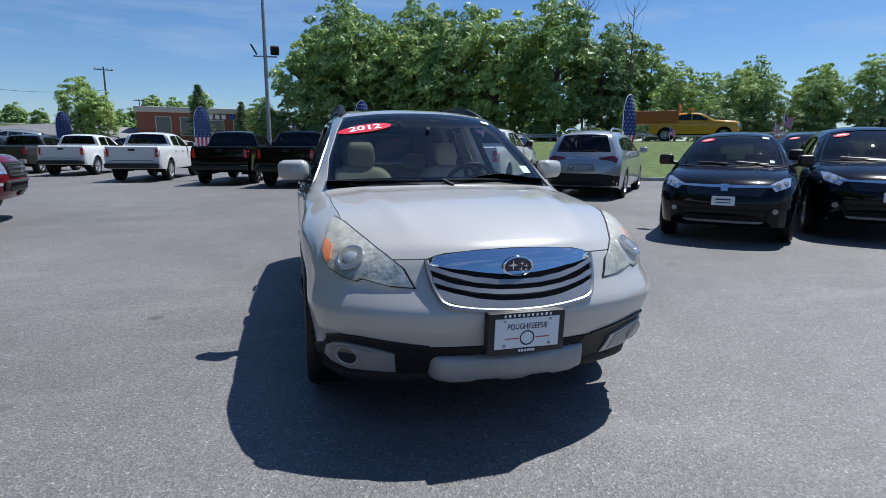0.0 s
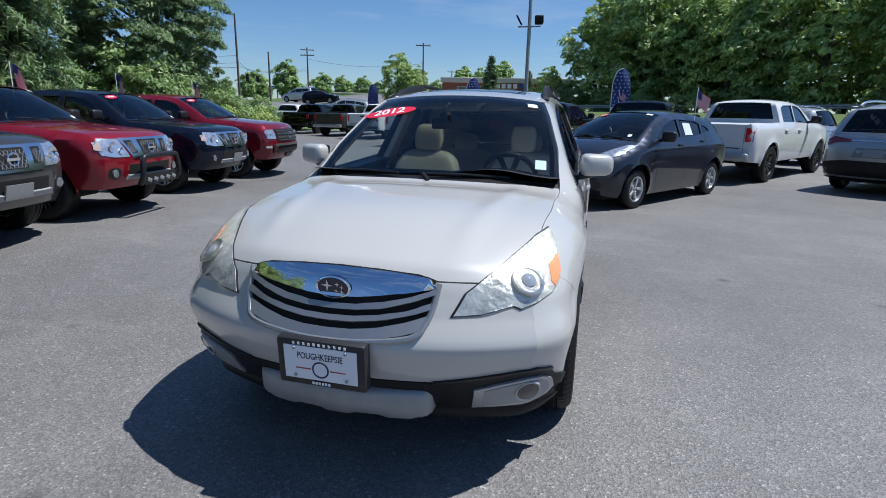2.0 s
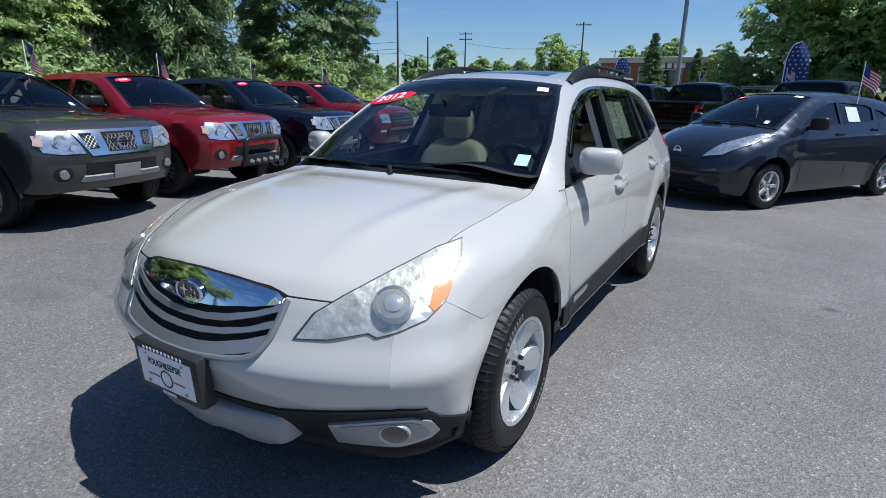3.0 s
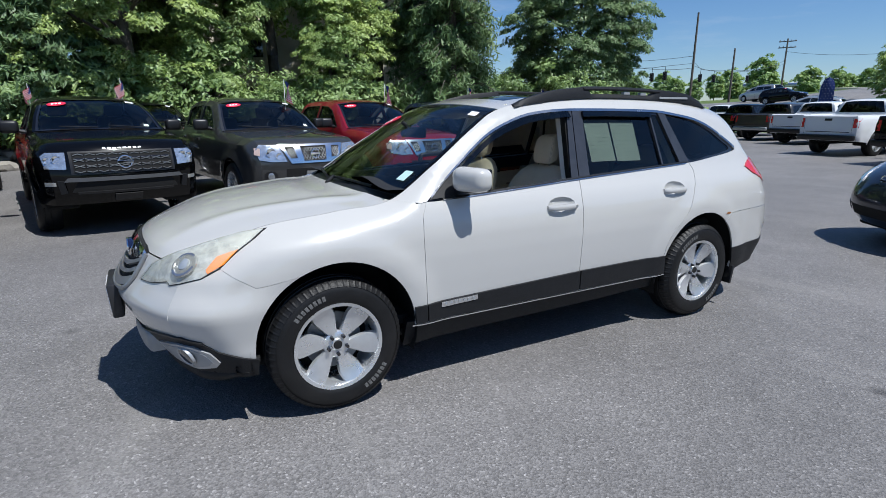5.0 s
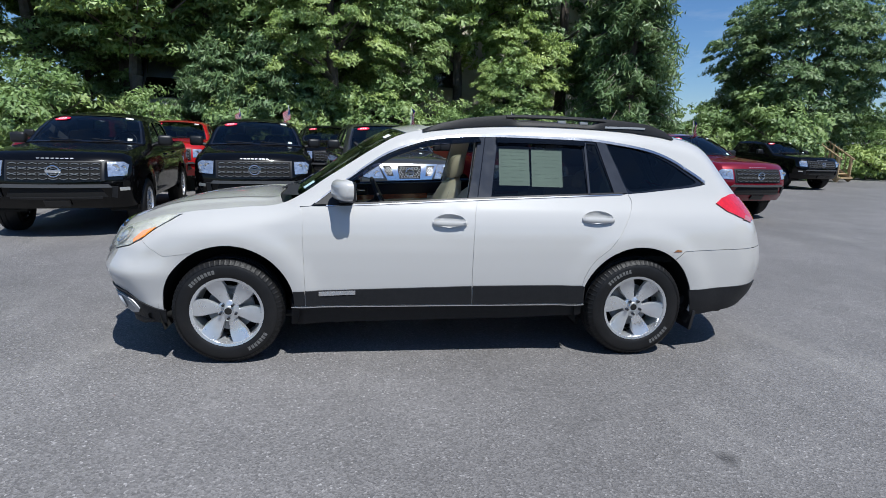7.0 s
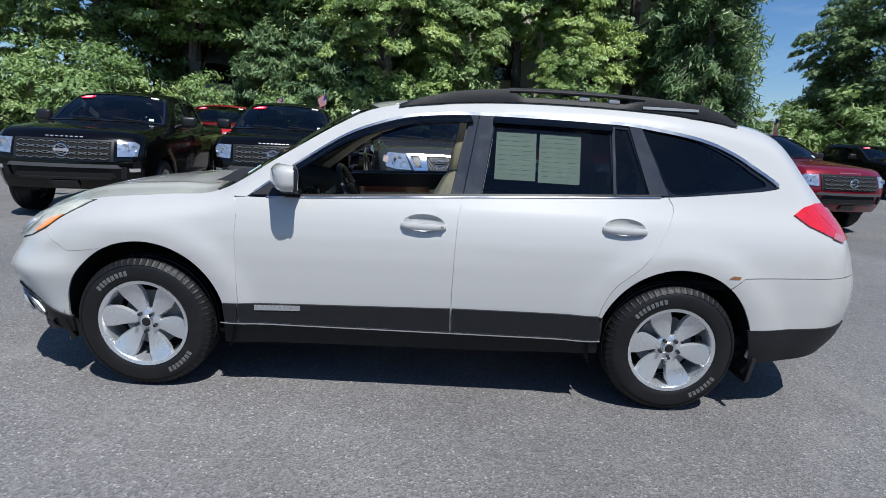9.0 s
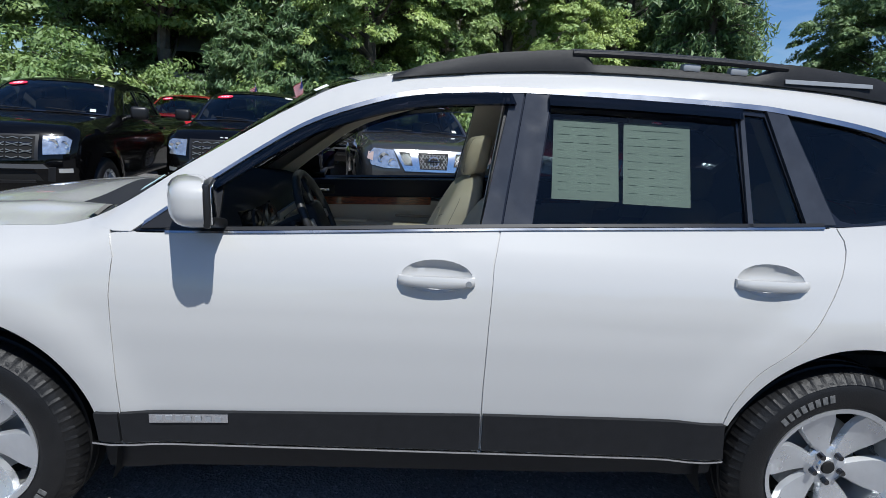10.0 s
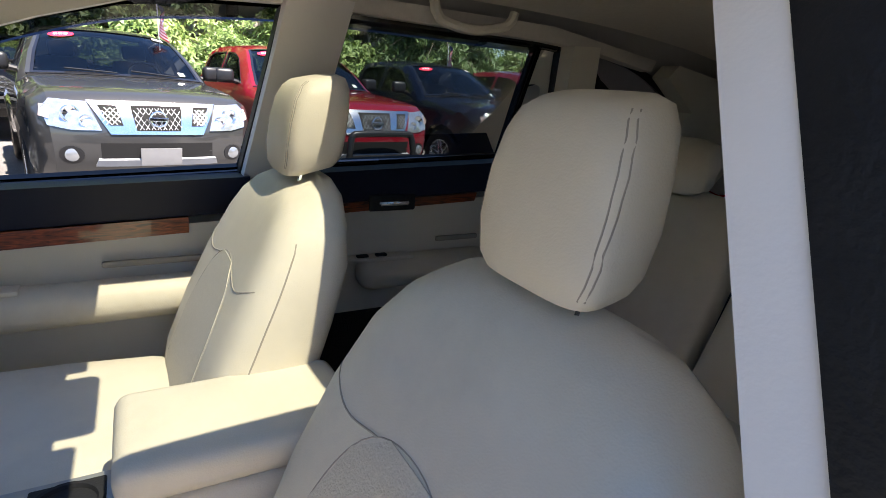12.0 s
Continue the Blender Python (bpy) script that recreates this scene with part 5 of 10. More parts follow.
def wagon_sides(car):
    for sg in (1, -1):
        # mirrors
        bm = bmesh.new()
        b_box(bm, (0.205, 0.125, 0.135), (0, 0, 0), bevel=0.048, seg=4)
        for v in bm.verts:
            k = (v.co.x * sg + 0.1) / 0.2
            v.co.z *= 1.0 - 0.10 * k
            v.co.y += 0.035 * max(0, k) ** 2
            if v.co.y > 0.045:
                v.co.y = 0.045
        m = pose(sg * 0.915, -0.635, 1.142, 0, 0, sg * 16)
        for v in bm.verts:
            v.co = m @ v.co
        mi = part("wing_mirror", bm, M_WHITE, car)
        bm = bmesh.new()
        b_box(bm, (0.185, 0.02, 0.118), (sg * 0.902, -0.585, 1.140), (0, 0, sg * 16), bevel=0.009, seg=2)
        part("mirror_bezel", bm, M_BLACKP, mi)
        bm = bmesh.new()
        b_box(bm, (0.162, 0.004, 0.098), (sg * 0.899, -0.5745, 1.140), (0, 0, sg * 16), bevel=0.0015, seg=1)
        part("mirror_glass", bm, mat("mirror", (0.9, 0.9, 0.9), 0.02, 1.0), mi)
        bm = bmesh.new()
        b_box(bm, (0.11, 0.09, 0.03), (sg * 0.84, -0.62, 1.072), (0, sg * -14, 0), bevel=0.01)
        part("mirror_arm", bm, M_BLACKP, mi)
        OB.side_panel("sail_panel", [(-0.82, 1.040), (-0.645, 1.172), (-0.60, 1.172), (-0.60, 1.052)], M_BLACKP, car, sgn=sg, h=0.05, lift=0.004, thick=0.01)
        # handles
        for hy, hz in ((0.045, 0.945), (1.055, 0.975)):
            pts, F = fill(np.array(ellipse2(hy, hz, 0.106, 0.048)), (), 0.02)
            P = OB.side(pts, sg)
            r2 = ((pts[:, 0] - hy) / 0.106) ** 2 + ((pts[:, 1] - hz) / 0.048) ** 2
            P[:, 0] -= sg * 0.028 * np.clip(1 - r2, 0, 1) ** 0.6
            shell("handle_cup", P, F, (sg, 0, 0.1), M_WHITE, car, "", 0.0)
            bm = bmesh.new()
            x = float(OB.side(np.array([[hy, hz]]))[0, 0])
            rows = []
            for t in np.linspace(-1, 1, 13):
                yy = hy + t * 0.112
                hh = 0.017 * (1 - 0.25 * t * t)
                ox = 0.018 + 0.012 * (1 - t * t) if abs(t) < 0.99 else 0.008
                rows.append([bm.verts.new((sg * (x + ox + dx), yy, hz - 0.010 + dz)) for dx, dz in ((-0.010, -hh), (0.004, -hh), (0.009, -hh * 0.4), (0.009, hh * 0.4), (0.004, hh), (-0.010, hh))])
            for A, B in zip(rows, rows[1:]):
                for i in range(6):
                    bm.faces.new((A[i], A[(i + 1) % 6], B[(i + 1) % 6], B[i]))
            bm.faces.new(rows[0])
            bm.faces.new(rows[-1][::-1])
            hd = part("door_handle", bm, M_WHITE, car)
            if hy < 0.5:
                bm = bmesh.new()
                b_cyl(bm, 0.009, 0.009, 0.006, (sg * (x + 0.030), hy + 0.092, hz - 0.010), (0, 90, 0), 14)
                part("key_lock", bm, M_STEEL, hd)
        # smoked window visors
        up = [(a + 0.006, b - 0.013) for a, b in DLO_TOP if -0.66 < a < 0.262]
        low = [(a + 0.016, b - 0.034 * min(1.0, 0.45 + 0.8 * max(0.0, a + 0.66))) for a, b in up]
        OB.side_panel("window_visor", up + low[::-1], M_SMOKE, car, sgn=sg, h=0.04, lift=0.020, thick=0.014, label="smoked acrylic window visor")
        up = [(a, b - 0.013) for a, b in DLO_TOP if 0.35 < a < 1.01]
        OB.side_panel("window_visor", up + [(a, b - 0.034) for a, b in up][::-1], M_SMOKE, car, sgn=sg, h=0.04, lift=0.020, thick=0.014)
        # divider bar of the rear door glass
        OB.side_panel("glass_divider", [(1.002, 1.122), (1.018, 1.122), (1.012, 1.47), (0.998, 1.47)], M_PILLAR, car, sgn=sg, h=0.1, lift=0.003, thick=0.012)
        # badge bars on the cladding
        bar = OB.side_panel("cladding_badge", [(-0.795, 0.458), (-0.795, 0.487), (-0.563, 0.493), (-0.563, 0.465)], M_BRIGHT, car, sgn=sg, h=0.1, lift=0.018, thick=0.006, label="bright metal badge strip")
        for k in range(7):
            y0 = -0.775 + 0.029 * k
            OB.side_panel("badge_bar", [(y0, 0.468), (y0, 0.484), (y0 + 0.018, 0.484), (y0 + 0.018, 0.468)], M_SILVER2, bar, sgn=sg, h=0.1, lift=0.020, thick=0.001)
        # tail lamp
        TL = [(1.915, 1.082), (1.96, 1.118), (2.03, 1.140), (2.09, 1.14), (2.15, 1.06), (2.19, 1.0), (2.17, 0.945), (2.08, 0.985), (1.98, 1.03)]
        tl = OB.side_panel("tail_lamp", TL, M_RED, car, sgn=sg, h=0.03, lift=0.010, thick=0.02, label="ruby red wraparound tail lamp")
        OB.side_panel("lamp_segment", [(2.10, 0.972), (2.165, 0.948), (2.18, 0.975), (2.12, 1.0)], mat("pale red lens", (0.42, 0.14, 0.14), 0.15, coat=1.0), tl, sgn=sg, h=0.03, lift=0.013, thick=0.004)
        p = [(0.45, 1.06), (0.66, 1.12), (0.72, 1.10), (0.74, 0.95), (0.6, 0.97), (0.45, 1.0)]
        decal("tail_lamp", HBV, p if sg > 0 else mirror_poly(p), "y+", M_RED, car, lift=0.008, thick=0.02, h=0.04)
        # mud flap
        bm = bmesh.new()
        b_box(bm, (0.2, 0.02, 0.14), (sg * 0.76, 1.80, 0.25), (-8, 0, 0), bevel=0.006)
        part("mud_flap", bm, M_BLACKP, car)
        # roof rails: end blocks, base and bar
        def rail_x(y):
            return float(OB.edge_x(np.array([OB.s_of(y, 1.57)]))[0]) + 0.012

        def rail_z(y):
            return float(OB.at_s(np.array([OB.s_of(y, 1.57)]))[0, 1])
        bm = bmesh.new()
        rows = []
        for yy in np.linspace(-0.12, 1.70, 54):
            hgt = float(np.interp(yy, [-0.12, -0.02, 0.18, 0.46, 0.50, 0.53, 1.10, 1.14, 1.18, 1.50, 1.64, 1.70], [0.002, 0.025, 0.050, 0.060, 0.056, 0.016, 0.016, 0.056, 0.064, 0.062, 0.034, 0.004]))
            x, z = rail_x(yy), rail_z(yy) - 0.012
            rows.append([bm.verts.new((sg * (x + dx * k), yy, z + dz)) for dx, dz, k in ((0.026, 0, 1), (0.022, hgt * 0.6, 1), (0.008, hgt + 0.010, 1), (-0.018, hgt + 0.012, 1), (-0.032, hgt * 0.7, 1), (-0.036, 0.0, 1))])
        for A, B in zip(rows, rows[1:]):
            for i in range(5):
                bm.faces.new((A[i], A[i + 1], B[i + 1], B[i]))
        bm.faces.new(rows[0])
        bm.faces.new(rows[-1][::-1])
        rail = part("roof_rail", bm, M_CLAD, car, "dark grey roof rail with swing-in bar")
        for dz, dx in ((0.066, -0.012), (0.058, 0.012)):
            bm = bmesh.new()
            b_tube(bm, [(sg * (rail_x(yy) + dx), yy, rail_z(yy) - 0.012 + dz) for yy in np.linspace(0.46, 1.18, 8)], 0.010, 8)
            part("rail_bar", bm, M_CLAD, rail)
        for yy in (0.86, 1.02):
            bm = bmesh.new()
            b_box(bm, (0.03, 0.06, 0.025), (sg * rail_x(yy), yy, rail_z(yy) + 0.022), bevel=0.006)
            part("rail_catch", bm, M_SILVER2, rail)
        bm = bmesh.new()
        b_box(bm, (0.004, 0.30, 0.014), (sg * (rail_x(1.32) + 0.026), 1.32, rail_z(1.32) + 0.014), (0, -sg * 8, 0), bevel=0.001, seg=1)
        part("rail_badge", bm, M_SILVER2, rail)
    # rust bloom by the rear arch
    OB.side_panel("rust_spot", [(1.60, 0.752), (1.625, 0.768), (1.665, 0.764), (1.66, 0.752)], mat("rust", (0.22, 0.09, 0.03), 0.9, vary=0.4, vscale=60), wagon, sgn=1, h=0.02, lift=0.002, thick=0.0)


# ---- wagon interior ----
M_LEATHER = mat("warm ivory leather", (0.64, 0.585, 0.48), 0.5, vary=0.06, vscale=5, bump=0.10, bscale=420, rvary=0.06, stain=(0.40, 0.36, 0.30), stain_scale=3, stain_amt=0.3)
M_INSERT = mat("perforated ivory leather", (0.56, 0.515, 0.425), 0.6, vary=0.08, vscale=220, bump=0.25, bscale=300)
M_SEAM = mat("leather seam", (0.36, 0.325, 0.265), 0.8)
M_BEIGE = mat("ivory moulded plastic", (0.70, 0.66, 0.56), 0.6, vary=0.04, vscale=6, bump=0.06, bscale=300)
M_LINER = mat("pale headliner cloth", (0.60, 0.565, 0.50), 0.95, vary=0.05, vscale=60, bump=0.15, bscale=500)
M_TRIMP = mat("pale grey pillar trim", (0.66, 0.635, 0.60), 0.6, vary=0.03, bump=0.05, bscale=300)
M_CHAR = mat("charcoal soft plastic", (0.020, 0.020, 0.022), 0.6, spec=0.3, vary=0.1, vscale=20, bump=0.1, bscale=300)
M_NAVYP = mat("dark door top", (0.006, 0.010, 0.028), 0.5, bump=0.1, bscale=300)
M_CARPET = mat("dark carpet", (0.02, 0.02, 0.02), 1.0, vary=0.3, vscale=80, bump=0.4, bscale=200)
M_WOOD = bpy.data.materials.new("glossy red-brown wood")
M_WOOD.use_nodes = True


def wood_nodes(m):
    n, l = m.node_tree.nodes, m.node_tree.links
    b = n["Principled BSDF"]
    g = n.new("ShaderNodeTexCoord")
    mp = n.new("ShaderNodeMapping")
    mp.inputs["Scale"].default_value = (6, 2.0, 14)
    t = n.new("ShaderNodeTexNoise")
    t.inputs["Scale"].default_value, t.inputs["Detail"].default_value, t.inputs["Distortion"].default_value = 5, 7, 2.5
    r = n.new("ShaderNodeValToRGB")
    r.color_ramp.elements[0].position, r.color_ramp.elements[0].color = 0.35, (0.05, 0.010, 0.005, 1)
    r.color_ramp.elements[1].position, r.color_ramp.elements[1].color = 0.68, (0.34, 0.075, 0.022, 1)
    l.new(g.outputs["Object"], mp.inputs[0])
    l.new(mp.outputs[0], t.inputs["Vector"])
    l.new(t.outputs["Fac"], r.inputs[0])
    l.new(r.outputs[0], b.inputs["Base Color"])
    b.inputs["Roughness"].default_value = 0.3
    b.inputs["Coat Weight"].default_value = 1.0


wood_nodes(M_WOOD)


def sp(v, e):
    return math.copysign(abs(v) ** e, v)


def loft(sections, n=40, e=0.5, bolster=0.0, cap=True):
    """Closed skin through sections (cx, cy, cz, half width, half depth, tilt degrees, exponent); depth runs along the tilted y axis."""
    bm = bmesh.new()
    rings = []
    for cx, cy, cz, hw, hd, tilt, ex in sections:
        R = Matrix.Rotation(radians(tilt), 3, "X")
        ring = []
        for k in range(n):
            a = 2 * math.pi * k / n
            x, d = hw * sp(math.cos(a), ex), hd * sp(math.sin(a), ex)
            if d < 0:
                d -= bolster * min(1.0, abs(x) / max(1e-6, hw)) ** 3 * min(1, -d / hd) - bolster * 0.25
            p = R @ Vector((x, d, 0))
            ring.append(bm.verts.new((cx + p.x, cy + p.y, cz + p.z)))
        rings.append(ring)
    for A, B in zip(rings, rings[1:]):
        for k in range(n):
            bm.faces.new((A[k], A[(k + 1) % n], B[(k + 1) % n], B[k]))
    if cap:
        bm.faces.new(rings[0][::-1])
        bm.faces.new(rings[-1])
    return bm


def seam_line(name, bv, pts, parent, d, r=0.0010, material=None, lift=0.0):
    """A fine stitched seam laid on a surface along direction d."""
    d = Vector(d).normalized()
    out = []
    for p in smooth_line(pts, 0.02):
        hit, nrm, _, _ = bv.ray_cast(Vector(p) - d * 0.5, d)
        if hit is not None and (hit - Vector(p)).length < 0.35:
            out.append(hit - d * lift)
    if len(out) > 2:
        bm = bmesh.new()
        b_tube(bm, out, r, 5)
        part(name, bm, material or M_SEAM, parent)


def front_seat(car, x, dy=0.0, deep=1.0):
    s = empty("front_seat")
    s.parent = car
    tagged(s, "ivory leather front seat with headrest")
    y0 = 0.0 + dy
    # cushion
    cus = loft([(x, y0 - 0.58, 0.575, 0.20, 0.05, 78, 0.5), (x, y0 - 0.56, 0.60, 0.235, 0.085, 84, 0.5), (x, y0 - 0.42, 0.598, 0.255, 0.095, 92, 0.5), (x, y0 - 0.2, 0.585, 0.262, 0.10, 94, 0.5), (x, y0 - 0.02, 0.575, 0.255, 0.10, 96, 0.5), (x, y0 + 0.10, 0.57, 0.22, 0.08, 98, 0.5)], bolster=-0.0)
    part("cushion", cus, M_LEATHER, s, angle=60)
    # backrest
    B = [(x, y0 + 0.045, 0.56, 0.215, 0.075, 16, 0.55), (x, y0 + 0.055, 0.62, 0.245, 0.085, 17, 0.5), (x, y0 + 0.095, 0.74, 0.280, 0.105, 18, 0.5), (x, y0 + 0.14, 0.86, 0.280, 0.10, 18, 0.5), (x, y0 + 0.185, 0.97, 0.266, 0.09, 18, 0.5),
         (x, y0 + 0.215, 1.05, 0.245, 0.070, 18, 0.52), (x, y0 + 0.232, 1.095, 0.208, 0.060, 18, 0.58), (x, y0 + 0.243, 1.120, 0.165, 0.048, 18, 0.65), (x, y0 + 0.247, 1.130, 0.11, 0.03, 18, 0.8)]
    if x > 0:
        B = [(q[0] + 0.018, *q[1:]) for q in B]
    B = [(q[0], q[1] + q[4] * (deep - 1), q[2], q[3], q[4] * deep, q[5], q[6]) for q in B]
    bk = part("backrest", loft(B, bolster=0.035), M_LEATHER, s, angle=60)
    bv = tree_of([bk])
    f = (0, 1, -0.25)
    # centre insert outline
    L = [(x - 0.145, y0, 0.60), (x - 0.150, y0, 0.72), (x - 0.140, y0, 0.84), (x - 0.105, y0, 0.925), (x - 0.045, y0, 0.965), (x + 0.045, y0, 0.965), (x + 0.105, y0, 0.925), (x + 0.140, y0, 0.84), (x + 0.150, y0, 0.72), (x + 0.145, y0, 0.60)]
    poly = [(a, c) for a, b, c in L]
    decal("seat_insert", bv, poly, "y-", M_INSERT, s, lift=0.0015, thick=0.002, h=0.03)
    seam_line("seam", bv, [(a, y0 + 0.05, c) for a, b, c in L], s, (0, 1, 0))
    seam_line("seam", bv, [(x - 0.235, y0 + 0.05, 0.97), (x - 0.15, y0, 0.945), (x - 0.07, y0, 0.955)], s, (0, 1, 0), 0.0015)
    seam_line("seam", bv, [(x + 0.235, y0 + 0.05, 0.97), (x + 0.15, y0, 0.945), (x + 0.07, y0, 0.955)], s, (0, 1, 0), 0.0015)
    for sg in (1, -1):
        seam_line("seam", bv, [(x + sg * 0.3, y0 + 0.03, 0.60), (x + sg * 0.3, y0 + 0.07, 0.74), (x + sg * 0.3, y0 + 0.13, 0.88), (x + sg * 0.3, y0 + 0.18, 0.99), (x + sg * 0.3, y0 + 0.205, 1.05)], s, (-sg, 0, 0), 0.0016)
    # headrest
    hr = [(x, y0 + 0.268, 1.150, 0.062, 0.026, 14, 0.6), (x, y0 + 0.268, 1.154, 0.086, 0.040, 14, 0.5), (x, y0 + 0.269, 1.168, 0.092, 0.046, 14, 0.45), (x, y0 + 0.272, 1.21, 0.098, 0.048, 13, 0.42), (x, y0 + 0.279, 1.26, 0.095, 0.048, 13, 0.42),
          (x, y0 + 0.286, 1.30, 0.089, 0.045, 13, 0.45), (x, y0 + 0.291, 1.322, 0.080, 0.038, 13, 0.5), (x, y0 + 0.293, 1.331, 0.065, 0.028, 13, 0.6)]
    hr = [(q[0], q[1] + q[4] * (deep - 1) * 0.8, q[2], q[3] * (1 + (deep - 1) * 0.5), q[4] * (1 + (deep - 1) * 1.3), q[5], q[6]) for q in hr]
    h = part("headrest", loft(hr), M_LEATHER, s, angle=60)
    hv = tree_of([h])
    for sg in (1, -1):
        for o in (0.0, 0.005):
            seam_line("seam", hv, [(x + sg * (0.078 + o), y0 + 0.2, 1.157), (x + sg * (0.087 + o), y0 + 0.2, 1.19), (x + sg * (0.088 + o), y0 + 0.2, 1.25), (x + sg * (0.080 + o), y0 + 0.2, 1.30), (x + sg * (0.068 + o), y0 + 0.2, 1.322)], h, (0, 1, 0), 0.0010)
        bm = bmesh.new()
        b_rod(bm, (x + sg * 0.055, y0 + 0.245, 1.07), (x + sg * 0.055, y0 + 0.268, 1.17), 0.006)
        part("headrest_post", bm, M_CHROME, s)
    bm = bmesh.new()
    b_box(bm, (0.44, 0.5, 0.22), (x, y0 - 0.2, 0.42), bevel=0.03)
    part("seat_base", bm, M_CHAR, s)
    return s


def solid_side(name, poly, lo, hi, material, car, sgn, h=0.05, label=""):
    """A slab on the flank between two depths behind the skin."""
    pts, F = fill(np.array(poly, float), (), h)
    A = OB.side(pts, sgn)
    B = A.copy()
    A[:, 0] += sgn * hi
    B[:, 0] += sgn * lo
    n = len(A)
    f = [tuple(t) for t in F]
    cnt = {(a, b) for t in F for a, b in ((t[0], t[1]), (t[1], t[2]), (t[2], t[0]))}
    rim = [(a, b) for a, b in cnt if (b, a) not in cnt]
    faces = f + [tuple(n + i for i in t[::-1]) for t in F] + [(b, a, n + a, n + b) for a, b in rim]
    bm = bmesh.new()
    V = [bm.verts.new(tuple(map(float, v))) for v in np.concatenate([A, B])]
    for q in faces:
        bm.faces.new([V[int(i)] for i in q])
    return part(name, bm, material, car, label)


def wagon_cabin(car):
    # headliner with sunroof well
    sof = OB.s_of
    def band(a, b, u=1.0):
        n = max(2, int((b - a) / 0.06))
        return [(u, s) for s in np.linspace(a, b, n)] + [(-u, s) for s in np.linspace(b, a, n)]
    sC, sD = sof(-0.23, 1.50), sof(1.86, 1.46)
    r0, r1 = sof(0.0, 1.545), sof(0.345, 1.57)
    OB.top_panel("headliner", band(sC, sD, 0.985), M_LINER, car, holes=[[(0.72, r0), (0.72, r1), (-0.72, r1), (-0.72, r0)]], h=0.06, lift=-0.045, thick=0.0)
    for (a, b, c, d) in ((0.72, r0, 0.75, r1), (-0.75, r0, -0.72, r1)):
        OB.top_panel("sunroof_frame", rect2(a, b, c, d), M_TRIMP, car, h=0.08, lift=-0.047, thick=0.02)
    for (a, b) in ((r0 - 0.02, r0), (r1, r1 + 0.02)):
        OB.top_panel("sunroof_frame", [(-0.75, a), (0.75, a), (0.75, b), (-0.75, b)], M_TRIMP, car, h=0.08, lift=-0.047, thick=0.02)
    for k in range(4):
        OB.top_panel("blind_rib", rect2(-0.7, r0 - 0.018 * k - 0.010, 0.7, r0 - 0.018 * k - 0.002), M_CHAR, car, h=0.2, lift=-0.022 - 0.002 * k, thick=0.004)
    # overhead console and visors
    p0 = OB.top(np.array([[0.0, sC + 0.06]]))[0]
    bm = bmesh.new()
    b_box(bm, (0.22, 0.26, 0.035), (0, p0[1] + 0.14, p0[2] - 0.075), (10, 0, 0), bevel=0.014, seg=3)
    oc = part("overhead_console", bm, M_TRIMP, car)
    for sx in (-0.05, 0.05):
        bm = bmesh.new()
        b_box(bm, (0.075, 0.1, 0.008), (sx, p0[1] + 0.13, p0[2] - 0.095), (10, 0, 0), bevel=0.003)
        part("map_lamp", bm, M_REFLECT, oc)
    for sx in (-0.33, 0.33):
        bm = bmesh.new()
        b_box(bm, (0.38, 0.17, 0.022), (sx, p0[1] + 0.16, p0[2] - 0.075), (14, 0, 0), bevel=0.01, seg=2)
        part("sun_visor", bm, M_LINER, car)
    bm = bmesh.new()
    b_box(bm, (0.10, 0.05, 0.012), (0.02, 0.44, 1.548), bevel=0.004)
    part("dome_lamp", bm, mat("dome lens", (0.75, 0.5, 0.25), 0.3), car)
    # rear-view mirror
    bm = bmesh.new()
    b_box(bm, (0.25, 0.035, 0.07), (0.0, -0.52, 1.355), (-6, 0, 12), bevel=0.016, seg=3)
    b_rod(bm, (0, -0.53, 1.37), (0, -0.60, 1.42), 0.012)
    part("inside_mirror", bm, M_CHAR, car)
    for sg in (1, -1):
        # pillar trims
        solid_side("a_pillar_trim", [(-0.86, 1.04), (-0.64, 1.205), (-0.457, 1.33), (-0.30, 1.42), (-0.16, 1.47), (-0.05, 1.49), (-0.05, 1.455), (-0.21, 1.405), (-0.33, 1.36), (-0.44, 1.298), (-0.60, 1.18), (-0.745, 1.065)], -0.060, -0.022, M_BEIGE, car, sg)
        solid_side("b_pillar_trim", [(0.135, 0.45), (0.150, 0.9), (0.180, 1.10), (0.234, 1.40), (0.25, 1.50), (0.40, 1.50), (0.37, 1.30), (0.335, 1.09), (0.335, 0.45)], -0.098, -0.055, M_TRIMP, car, sg)
        solid_side("door_seal", [(0.130, 0.45), (0.146, 0.9), (0.174, 1.09), (0.247, 1.478), (0.36, 1.49), (0.32, 1.09), (0.32, 0.45)], -0.0545, -0.012, M_RUBBER, car, sg)
        solid_side("roof_trim", [(-0.10, 1.465), (0.10, 1.475), (0.30, 1.485), (1.0, 1.475), (1.17, 1.465), (1.46, 1.425), (1.46, 1.46), (1.0, 1.515), (0.3, 1.52), (-0.08, 1.50)], -0.065, -0.02, M_LINER, car, sg)
        solid_side("c_pillar_trim", [(1.185, 0.9), (1.185, 1.135), (1.08, 1.47), (1.18, 1.475), (1.31, 1.15), (1.31, 0.9)], -0.09, -0.03, M_BEIGE, car, sg)
        solid_side("d_pillar_trim", [(1.60, 1.18), (1.70, 1.30), (1.50, 1.41), (1.52, 1.45), (1.86, 1.40), (2.02, 1.18), (2.02, 0.9), (1.31, 0.9), (1.31, 1.15)], -0.11, -0.04, M_BEIGE, car, sg)
